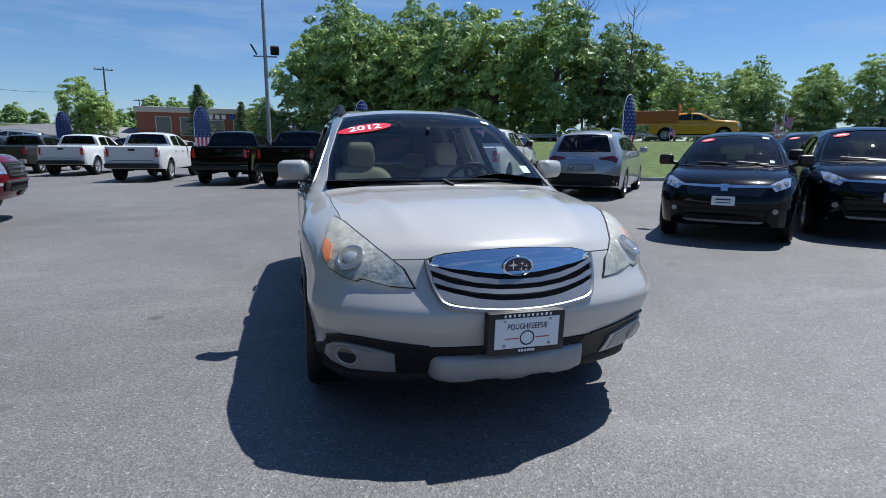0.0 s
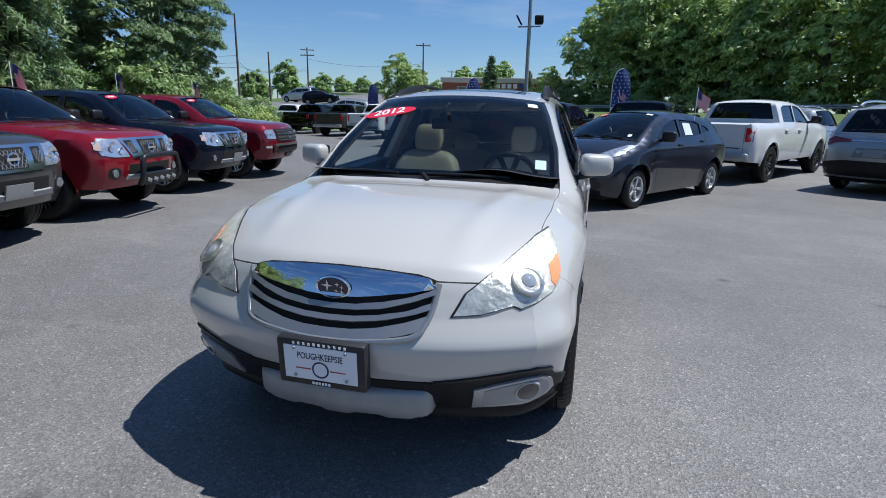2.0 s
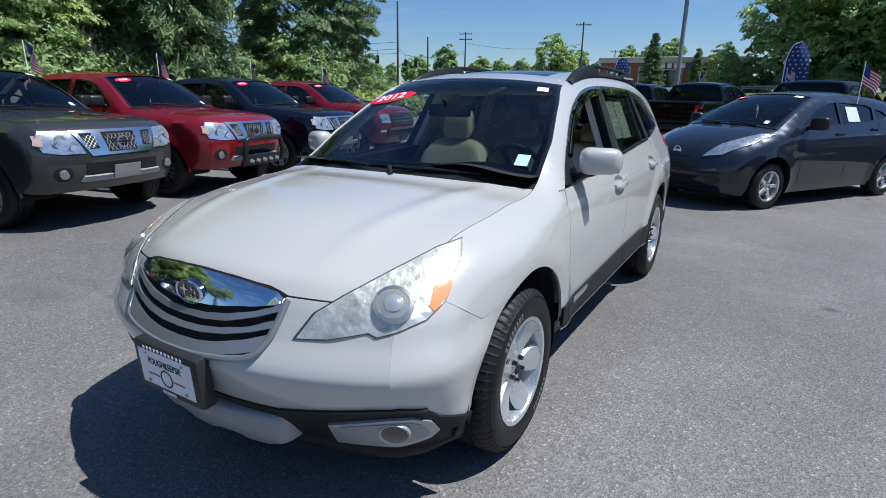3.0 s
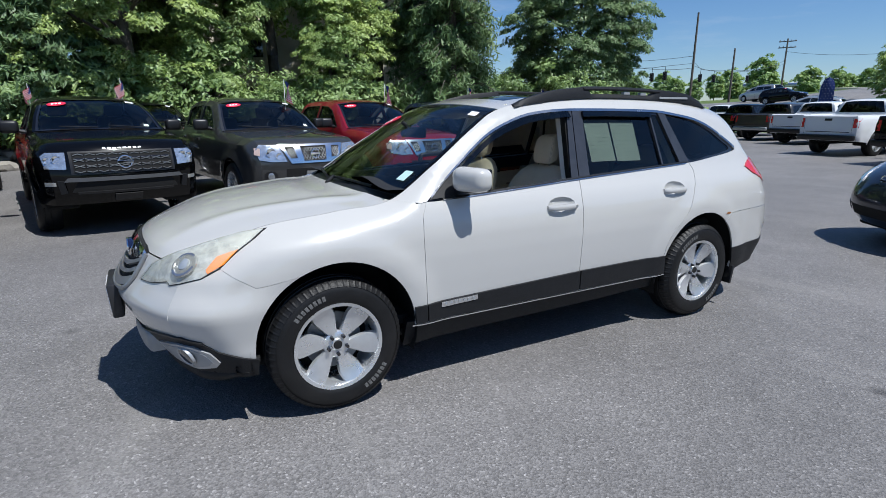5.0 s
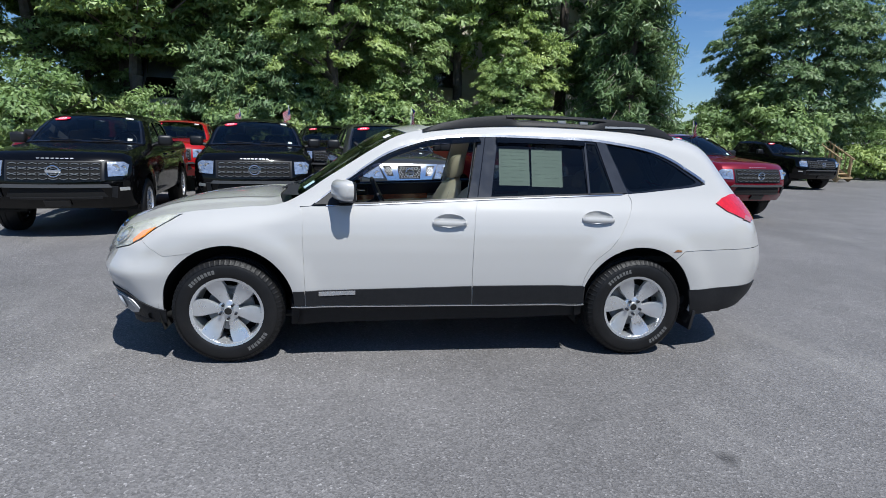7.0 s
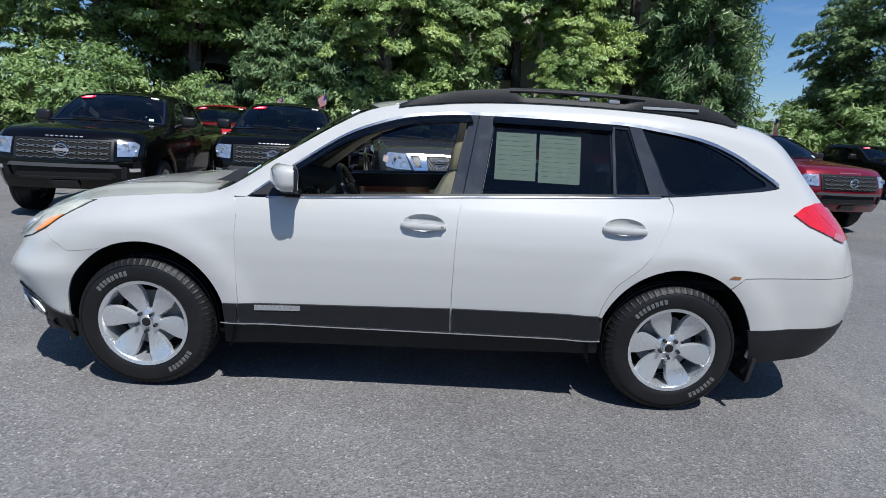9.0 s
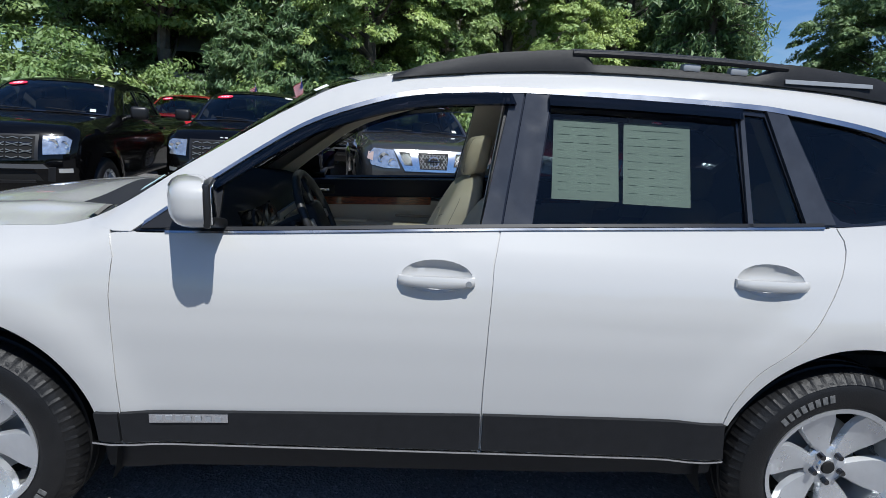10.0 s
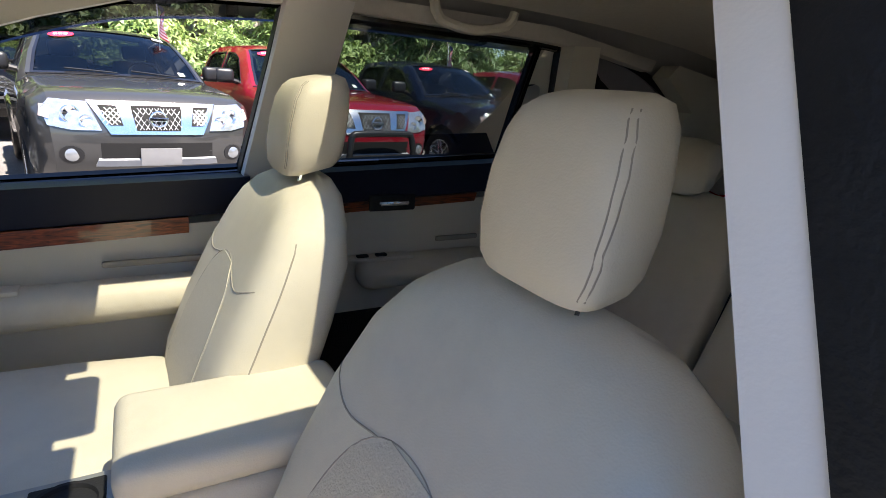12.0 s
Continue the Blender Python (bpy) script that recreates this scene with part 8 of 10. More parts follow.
VANWIN = [[(-0.95, 1.18), (-0.5, 1.44), (-0.25, 1.54), (-0.05, 1.56), (-0.06, 1.2)], [(0.03, 1.2), (0.04, 1.565), (0.95, 1.56), (0.95, 1.21)], [(1.04, 1.21), (1.05, 1.555), (1.85, 1.5), (1.98, 1.42), (1.95, 1.24)]]


def suv_front(car, bv, B):
    decal("grille", bv, [(-0.50, 0.80), (0.50, 0.80), (0.44, 0.70), (-0.44, 0.70)], "y-", M_GLOSSB, car, lift=0.006, thick=0.01, h=0.08)
    decal("grille_blade", bv, [(-0.60, 0.835), (0.60, 0.835), (0.56, 0.812), (0.2, 0.80), (-0.2, 0.80), (-0.56, 0.812)], "y-", M_CHROME, car, lift=0.014, thick=0.02, h=0.06)
    decal("badge", bv, [(-0.05, 0.84), (0.05, 0.84), (0.04, 0.75), (-0.04, 0.75)], "y-", M_CHROME, car, lift=0.024, thick=0.01, h=0.05)
    lamp_pair(car, bv, [(0.52, 0.84), (0.70, 0.92), (0.77, 0.92), (0.76, 0.82), (0.60, 0.76)], inner=[(-0.04, -0.01, 0.035), (0.04, 0.01, 0.035)])
    decal("lower_intake", bv, [(-0.50, 0.36), (0.50, 0.36), (0.60, 0.52), (-0.60, 0.52)], "y-", M_DARK, car, lift=0.005, thick=0.01, h=0.1)
    decal("skid_trim", bv, [(-0.45, 0.33), (0.45, 0.33), (0.5, 0.36), (-0.5, 0.36)], "y-", M_SILVER2, car, lift=0.014, thick=0.02, h=0.1)
    pl = decal("dealer_plate", bv, rect(-0.14, 0.575, 0.14, 0.685), "y-", M_PLATE, car, lift=0.03, thick=0.03, h=0.1)
    for k in range(2):
        decal("plate_bar", bv, rect(-0.09, 0.60 + 0.038 * k, 0.09, 0.612 + 0.038 * k), "y-", M_INK, car, lift=0.033, thick=0.002, h=0.1)
    for sg in (1, -1):
        decal("fog_lamp", bv, ellipse(sg * 0.62, 0.50, 0.035, 0.035, 14), "y-", M_SILVER2, car, lift=0.008, thick=0.01, h=0.04)
        p = [(0.6, 0.86), (0.86, 0.90), (0.86, 0.98), (0.7, 0.98)]
        decal("tail_lamp", bv, p if sg > 0 else mirror_poly(p), "y+", M_RED, car, lift=0.008, thick=0.02, h=0.08)


def leaf_front(car, bv, B):
    for sg in (1, -1):
        p = [(0.40, 0.71), (0.60, 0.74), (0.76, 0.88), (0.78, 1.0), (0.69, 1.0), (0.50, 0.87)]
        l_ = decal("headlamp", bv, p if sg > 0 else mirror_poly(p), "y-", M_LAMPC, car, lift=0.012, thick=0.03, h=0.05)
        p = ellipse(sg * 0.58, 0.42, 0.08, 0.06)
        decal("fog_lamp", bv, p, "y-", M_BLACKP, car, lift=0.006, thick=0.008, h=0.05)
    decal("charge_flap", bv, [(-0.22, 0.70), (0.22, 0.70), (0.26, 0.88), (-0.26, 0.88)], "y-", P_SLATE, car, lift=0.006, thick=0.008, h=0.06)
    ring_emblem(car, (0, surf_y(bv, 0, 0.76) - 0.02, 0.76), 0.055, M_CHROME)
    decal("lower_intake", bv, [(-0.45, 0.34), (0.45, 0.34), (0.52, 0.46), (-0.52, 0.46)], "y-", M_DARK, car, lift=0.004, thick=0.006, h=0.1)


def van_tail(car, bv, B):
    for sg in (1, -1):
        p = [(0.42, 1.05), (0.74, 1.10), (0.86, 1.04), (0.84, 0.92), (0.70, 0.98), (0.42, 1.01)]
        decal("tail_lamp", bv, p if sg > 0 else mirror_poly(p), "y+", mat("dark red lens", (0.16, 0.008, 0.012), 0.1, coat=1.0), car, lift=0.014, thick=0.03, h=0.05)
    decal("chrome_strip", bv, [(-0.42, 1.02), (0.42, 1.02), (0.42, 1.045), (-0.42, 1.045)], "y+", M_BRIGHT, car, lift=0.012, thick=0.02, h=0.1)
    decal("plate_recess", bv, [(-0.36, 0.72), (0.36, 0.72), (0.30, 0.90), (-0.30, 0.90)], "y+", mat("plate recess", (0.2, 0.2, 0.21), 0.5), car, lift=0.003, thick=0.004, h=0.1)
    decal("plate_blank", bv, rect(-0.16, 0.74, 0.16, 0.88), "y+", M_SILVER2, car, lift=0.008, thick=0.006, h=0.1)
    decal("rear_cladding", bv, [(-0.90, 0.36), (0.90, 0.36), (0.92, 0.60), (0.5, 0.66), (-0.5, 0.66), (-0.92, 0.60)], "y+", M_CLAD, car, lift=0.008, thick=0.02, h=0.08)
    bm = bmesh.new()
    yb = B.at_s(np.array([B.s_of(2.34, 1.22)]))[0, 0]
    b_box(bm, (0.5, 0.02, 0.03), (-0.1, yb + 0.13, 1.22), (0, 4, 0), bevel=0.008)
    part("rear_wiper", bm, M_BLACKP, car)
    for sg in (1, -1):
        bm = bmesh.new()
        pts = smooth_line([(sg * 0.60, -0.1, 1.70), (sg * 0.58, 0.1, 1.765), (sg * 0.57, 1.0, 1.79), (sg * 0.57, 1.7, 1.77), (sg * 0.58, 1.95, 1.70)], 0.1)
        b_tube(bm, pts, 0.022, 8)
        part("roof_rail", bm, M_BRIGHT, car)


CGAPS = [[(-0.72, 1.06), (-0.80, 0.8), (-0.78, 0.36)], [(0.24, 1.10), (0.22, 0.36)], [(1.02, 1.14), (1.0, 0.8), (0.86, 0.5), (0.84, 0.36)]]


def build_east():
    Bs = spec_body(SUVK, CW, CPLAN, [(-1.305, 0.34, 0.41, 0.02), (1.305, 0.34, 0.41, 0.02)])
    kw = dict(wheels=(-1.305, 1.305), wr=0.34, ww=0.22, side_windows=SUVWIN, screen=((-0.95, 1.04), (-0.12, 1.48)), rear=((1.70, 1.38), (1.92, 1.07)), roof_end=1.5, half_track=0.77, bottom=0.27,
              clad=[(-0.86, 0.27), (-0.86, 0.38), (0.86, 0.38), (0.86, 0.27)], mirrors=(-0.55, 1.12, M_BLACKP), handles=((0.05, 0.98), (0.86, 1.0)), gaps=CGAPS, style="twin", spokes=5)
    a = vehicle("suv", "black compact crossover with bright grille blade", "car", Bs, P_BLACK2, extra=suv_front, sticker=True, group="east row cars", **kw)
    # front wheels at (4.97, 3.21) and (6.09, 2.12)
    place(a, (4.64, 1.75), 225, 2.285)
    b = tagged(copy_thing(a, Matrix()), "black crossover with alloy wheels beside the other")
    place(b, (8.55, 2.95), 228, 0.0, k=1.06)
    c = vehicle("suv", "dark plum crossover parked behind the black ones", "car", Bs, paint("plum paint", (0.02, 0.012, 0.028), 0.3), extra=suv_front, sticker=True, group="east row cars", **kw)
    place(c, (11.1, 6.2), 228, 0.0, k=1.05)
    Bl = spec_body(LEAFK, CW, CPLAN, [(-1.35, 0.32, 0.39, 0.02), (1.35, 0.32, 0.39, 0.02)])
    lf = vehicle("hatchback", "slate grey electric hatchback with alloy wheels", "car", Bl, P_SLATE, wheels=(-1.35, 1.35), wr=0.32, ww=0.205, side_windows=LEAFWIN, screen=((-1.2, 1.05), (-0.2, 1.47)), rear=((1.58, 1.39), (1.82, 1.12)),
                 roof_end=1.4, half_track=0.76, bottom=0.2, mirrors=(-0.70, 1.12, M_BLACKP), handles=((0.0, 0.98), (0.86, 1.03)), gaps=CGAPS, extra=leaf_front, sticker=True, spokes=5, style="single", group="east row cars",
                 glass_side=M_TINT2)
    hx, hy = math.cos(radians(236)), math.sin(radians(236))
    lx, ly = -hy, hx
    # front left wheel stands at (1.64, 5.2)
    place(lf, (1.64 - lx * 0.86 - hx * 1.35, 5.20 - ly * 0.86 - hy * 1.35), 236, 0.0)
    decal_paper = Bl.side_panel("window_paper", [(0.30, 1.14), (0.31, 1.35), (0.58, 1.34), (0.58, 1.14)], M_PAPER, lf, sgn=1, h=0.1, lift=-0.006, thick=0.002, label="pale green window paper")
    small_flag((2.45, 5.75, 1.50))
    Bv = spec_body(VANK, VW, VPLAN, [(-1.53, 0.36, 0.43, 0.02), (1.53, 0.36, 0.43, 0.02)])
    v = vehicle("minivan", "silver minivan with dark lower bumper, seen from behind", "car", Bv, P_SILVER, wheels=(-1.53, 1.53), wr=0.36, ww=0.23, side_windows=VANWIN, screen=((-1.45, 1.1), (-0.38, 1.61)), rear=((2.12, 1.59), (2.36, 1.17)),
                roof_end=2.0, half_track=0.85, bottom=0.24, mirrors=(-0.9, 1.2, P_SILVER), handles=((-0.15, 1.08), (0.95, 1.1)), gaps=[[(-1.0, 1.15), (-1.08, 0.8), (-1.02, 0.36)], [(0.0, 1.18), (-0.02, 0.36)], [(1.0, 1.2), (1.02, 0.36)]],
                extra=van_tail, spokes=5, style="twin", group="east row cars")
    hx, hy = math.cos(radians(49)), math.sin(radians(49))
    rx, ry = hy, -hx
    # rear right wheel stands at (7.45, 8.3)
    place(v, (7.45 - rx * 0.95 + hx * 1.53, 8.30 - ry * 0.95 + hy * 1.53), 49, 0.0)
    B1 = pickup_body(0.06)
    kw = dict(PKW)
    t = vehicle("pickup_truck", "white extended-cab pickup seen from behind", "truck", B1, P_WHITE2, extra=new_front, group="north row trucks", rim=M_ALLOYD, **kw)
    hx, hy = math.cos(radians(56)), math.sin(radians(56))
    rx, ry = hy, -hx
    k = 1.08
    place(t, (4.80 - rx * 0.9 * k + hx * 1.6 * k, 9.95 - ry * 0.9 * k + hy * 1.6 * k), 56, 0.0, k=k)
    w = vehicle("pickup_truck", "white crew-cab pickup with dark rear bumper", "truck", B1, P_WHITE2, extra=new_front, group="north row trucks", **kw)
    bk = vehicle("pickup_truck", "black crew-cab pickup with black bed cover", "truck", B1, P_BLACK, extra=new_front, group="north row trucks", rim=M_ALLOYD, **kw)
    gr = vehicle("pickup_truck", "dark grey crew-cab pickup in the north row", "truck", B1, P_GREY, extra=new_front, group="north row trucks", **kw)

    for q in (w, bk):
        for c in q.children:
            if c.name.startswith("rear_bumper"):
                c.data.materials[0] = M_BLACKP

    def rear_left(car, p, head, k=1.08):
        hx, hy = math.cos(radians(head)), math.sin(radians(head))
        place(car, (p[0] + hy * 0.85 * k + hx * 1.6 * k, p[1] - hx * 0.85 * k + hy * 1.6 * k), head, 0.0, k=k)

    rear_left(w, (-7.5, 19.3), 84)
    rear_left(bk, (-4.1, 16.8), 80)
    rear_left(tagged(copy_thing(bk, Matrix()), "black pickup with red tail lamps"), (-1.8, 15.2), 74)
    rear_left(tagged(copy_thing(bk, Matrix()), "black pickup with a tall bed cap"), (1.0, 12.6), 66)
    rear_left(tagged(copy_thing(w, Matrix()), "white pickup with dark bumper beside it"), (-11.6, 24.4), 84)
    rear_left(gr, (-14.6, 26.4), 84)
    rear_left(tagged(copy_thing(bk, Matrix()), "black pickup at the far end"), (-18.0, 28.6), 86)
    rear_left(tagged(copy_thing(w, Matrix()), "white pickup at the far end"), (-21.0, 31.0), 88)
    # far side of the lot
    for i, (x, y, hd, src) in enumerate(((-5, 32, 170, v), (-14, 44, 200, a), (-19, 47, 180, c), (-24, 50, 190, v), (-9, 38, 20, a), (3.2, 17.2, 50, c), (6.0, 17.0, 140, v), (-30, 56, 10, a), (-36, 62, 170, v))):
        cc = tagged(copy_thing(src, Matrix()), "parked car far across the lot", group="far cars")
        place(cc, (x, y), hd, 0.0)
    # yellow works truck on the road
    y = vehicle("works_truck", "yellow works truck with dump body on the road", "truck", B1, P_YELLOW, extra=new_front, **kw)
    hd = -42
    place(y, (25.6, 28.0), hd, 0.0, z=gz(25.6, 28.0) + 0.04, k=1.12)
    bm = bmesh.new()
    b_box(bm, (1.9, 2.6, 0.75), (0, 2.2, 1.45), bevel=0.04)
    b_box(bm, (1.9, 0.1, 0.5), (0, 0.95, 2.0), bevel=0.03)
    part("dump_body", bm, mat("orange works paint", (0.35, 0.10, 0.02), 0.5, vary=0.2), y)
    bm = bmesh.new()
    b_box(bm, (1.2, 0.25, 0.12), (0, 0.3, 1.9), bevel=0.03)
    part("light_bar", bm, M_AMBER, y)


build_east()


def feather_flag(at, head):
    """A tall feather banner: blue field with pale stars above red and white stripes."""
    f = tagged(empty("feather_flag", pose(at[0], at[1], gz(at[0], at[1]), 0, 0, head) @ Matrix.Diagonal((1.1, 1, 0.9, 1))), "tall feather banner, blue with white stars above stripes", "flag", "feather banners")
    bm = bmesh.new()
    pts = smooth_line([(0, 0, 0), (0, 0, 2.4), (0.03, 0, 3.0), (0.16, 0, 3.4), (0.36, 0, 3.5)], 0.2)
    b_tube(bm, pts, 0.014, 6)
    part("pole", bm, M_STICKW, f)
    Bl = mat("banner blue", (0.02, 0.04, 0.17), 0.7)
    R = mat("banner red", (0.45, 0.03, 0.05), 0.7)
    Wt = mat("banner white", (0.7, 0.68, 0.7), 0.7)

    def edge_l(z):
        return float(np.interp(z, [0.9, 2.4, 3.0, 3.4, 3.5], [0.0, 0.0, 0.03, 0.16, 0.34]))

    def edge_r(z):
        return float(np.interp(z, [0.9, 1.0, 2.0, 3.0, 3.42, 3.5], [0.42, 0.62, 0.66, 0.62, 0.50, 0.36]))
    def wob(x, z):
        return 0.05 * math.sin(3 * z + 4 * x)
    bm = bmesh.new()
    zs = np.linspace(1.9, 3.5, 16)
    rows = [[bm.verts.new((edge_l(z) + (edge_r(z) - edge_l(z)) * u, wob(u, z), z)) for u in np.linspace(0, 1, 6)] for z in zs]
    for A, B in zip(rows, rows[1:]):
        for i in range(5):
            bm.faces.new((A[i], A[i + 1], B[i + 1], B[i]))
    part("star_field", bm, Bl, f)
    for i in range(8):
        bm = bmesh.new()
        zs = np.linspace(0.9, 1.9, 8)
        rows = [[bm.verts.new((edge_l(z) + (edge_r(z) - edge_l(z)) * u, wob(u, z), z)) for u in (i / 8, (i + 1) / 8)] for z in zs]
        for A, B in zip(rows, rows[1:]):
            bm.faces.new((A[0], A[1], B[1], B[0]))
        part("stripe", bm, R if i % 2 else Wt, f)
    for r in range(10):
        for c in range(4):
            z = 2.0 + 0.145 * r
            u = 0.12 + 0.24 * c + (0.08 if r % 2 else 0)
            if u > 0.95 or z > 3.42:
                continue
            x = edge_l(z) + (edge_r(z) - edge_l(z)) * u
            bm = bmesh.new()
            for sy in (1, -1):
                vs = []
                for q in range(10):
                    rr = 0.036 if q % 2 == 0 else 0.015
                    vs.append(bm.verts.new((x + rr * math.sin(q * math.pi / 5), wob(u, z) + sy * 0.006, z + rr * math.cos(q * math.pi / 5))))
                bm.faces.new(vs)
            part("star", bm, Wt, f, smooth=False)
    return f


feather_flag((10.5, 13.3), 20)
for p, hd in (((1.5, 18.7), 15), ((-5.5, 24.3), 10), ((-13.5, 30.5), 10)):
    copy = feather_flag(p, hd)
for p in ((9.0, 13.2, 1.7), (11.5, 12.0, 1.7), (8.4, 4.5, 1.65), (11.6, 7.8, 1.7), (1.6, 14.2, 1.85), (-1.0, 18.5, 1.9)):
    small_flag(p)

# ---- trees and shrubs ----
def leaf_mat(name, c, trans=0.25):
    """Leaves: colour varies leaf by leaf and bough by bough; part of the light shines through."""
    m = bpy.data.materials.new(name)
    m.use_nodes = True
    n, l = m.node_tree.nodes, m.node_tree.links
    n.clear()
    o = n.new("ShaderNodeOutputMaterial")
    g = n.new("ShaderNodeNewGeometry")
    hs = n.new("ShaderNodeHueSaturation")
    hs.inputs["Color"].default_value = (*c, 1)
    t = n.new("ShaderNodeTexNoise")
    t.inputs["Scale"].default_value, t.inputs["Detail"].default_value = 0.55, 3
    l.new(g.outputs["Position"], t.inputs["Vector"])

    def span(src, a, b, lo=0.0, hi=1.0):
        r = n.new("ShaderNodeMapRange")
        for k, q in zip(("From Min", "From Max", "To Min", "To Max"), (lo, hi, a, b)):
            r.inputs[k].default_value = q
        l.new(src, r.inputs["Value"])
        return r.outputs[0]
    v = n.new("ShaderNodeMath")
    v.operation = "MULTIPLY"
    l.new(span(g.outputs["Random Per Island"], 0.62, 1.4), v.inputs[0])
    l.new(span(t.outputs["Fac"], 0.72, 1.28, 0.3, 0.7), v.inputs[1])
    l.new(v.outputs[0], hs.inputs["Value"])
    l.new(span(t.outputs["Fac"], 0.522, 0.48, 0.3, 0.7), hs.inputs["Hue"])
    l.new(span(g.outputs["Random Per Island"], 1.1, 0.8), hs.inputs["Saturation"])
    d = n.new("ShaderNodeBsdfPrincipled")
    d.inputs["Roughness"].default_value = 0.48
    d.inputs["Specular IOR Level"].default_value = 0.4
    tr = n.new("ShaderNodeBsdfTranslucent")
    x = n.new("ShaderNodeMixShader")
    x.inputs[0].default_value = trans
    l.new(hs.outputs[0], d.inputs["Base Color"])
    l.new(hs.outputs[0], tr.inputs["Color"])
    l.new(d.outputs[0], x.inputs[1])
    l.new(tr.outputs[0], x.inputs[2])
    l.new(x.outputs[0], o.inputs[0])
    return m


M_LEAF = leaf_mat("summer leaves", (0.215, 0.315, 0.095))
M_LEAF2 = leaf_mat("bright leaves", (0.28, 0.385, 0.10))
M_LEAFD = leaf_mat("dark leaves", (0.15, 0.235, 0.085))
# Lifted copies of the greens above; the brightness replaces light on backlit crowns.
M_FAR1 = leaf_mat("lifted wood leaves", (0.25, 0.37, 0.10), 0.3)
M_FAR2 = leaf_mat("lifted bright wood leaves", (0.33, 0.45, 0.115), 0.3)
M_FAR3 = leaf_mat("lifted dark wood leaves", (0.165, 0.27, 0.09), 0.3)
M_NEEDLE = leaf_mat("blue-green needles", (0.13, 0.215, 0.085), 0.2)
M_BARK = mat("bark", (0.10, 0.085, 0.07), 0.9, vary=0.35, vscale=6, bump=0.8, bscale=18)


def leaves_mesh(name, C, size, rng, material, parent, droop=0.0, long=1.6, tri=False, face=None):
    """Many small leaves at the points C, four-cornered or three-cornered."""
    n = len(C)
    nr = rng.normal(size=(n, 3)) * 0.75
    nr[:, 2] += 0.85
    ax = C - np.array((0, 0, 1.0)) * C[:, 2:3]
    nr += 0.5 * ax / np.maximum(0.3, np.linalg.norm(ax, axis=1))[:, None]
    if face is not None:
        nr = face + rng.normal(size=(n, 3)) * 0.38
    nr /= np.linalg.norm(nr, axis=1)[:, None]
    d = rng.normal(size=(n, 3))
    d[:, 2] -= droop
    d -= (d * nr).sum(1)[:, None] * nr
    d /= np.linalg.norm(d, axis=1)[:, None]
    q = np.cross(nr, d)
    q /= np.linalg.norm(q, axis=1)[:, None]
    s = size * rng.uniform(0.6, 1.35, (n, 1))
    if tri:
        s *= 1.3
        K = [C - d * s * long / 2 + q * s * 0.18, C + q * s * 0.5 + d * s * 0.1, C + d * s * long / 2 - q * s * 0.45]
    else:
        K = [C - d * s * long / 2, C + q * s * 0.5, C + d * s * long / 2, C - q * s * 0.5]
    m = len(K)
    V = np.stack(K, 1).reshape(-1, 3)
    me = bpy.data.meshes.new(name)
    me.vertices.add(m * n)
    me.vertices.foreach_set("co", V.ravel())
    me.loops.add(m * n)
    me.loops.foreach_set("vertex_index", np.arange(m * n))
    me.polygons.add(n)
    me.polygons.foreach_set("loop_start", np.arange(0, m * n, m))
    me.polygons.foreach_set("loop_total", np.full(n, m))
    me.materials.append(material)
    me.update(calc_edges=True)
    ob = new(name, me)
    ob.parent = parent
    return ob


def limbs(bm, rng, h, r0, crown_r, crown_z, n=9):
    b_tube(bm, [(0, 0, -0.3), (0.05 * r0, 0, h * 0.2), (rng.normal() * 0.1, rng.normal() * 0.1, h * 0.5), (rng.normal() * 0.2, rng.normal() * 0.2, h * 0.82)], [r0 * 1.25, r0, r0 * 0.7, r0 * 0.2], 8)
    for i in range(n):
        a = i * 2.4 + rng.uniform(0, 0.6)
        z = h * rng.uniform(0.22, 0.65)
        L = crown_r * rng.uniform(0.55, 0.95)
        p = [(0, 0, z), (L * 0.4 * math.cos(a), L * 0.4 * math.sin(a), z + L * 0.25), (L * math.cos(a), L * math.sin(a), z + L * rng.uniform(0.4, 0.8))]
        b_tube(bm, p, [r0 * 0.35, r0 * 0.22, r0 * 0.07], 5)


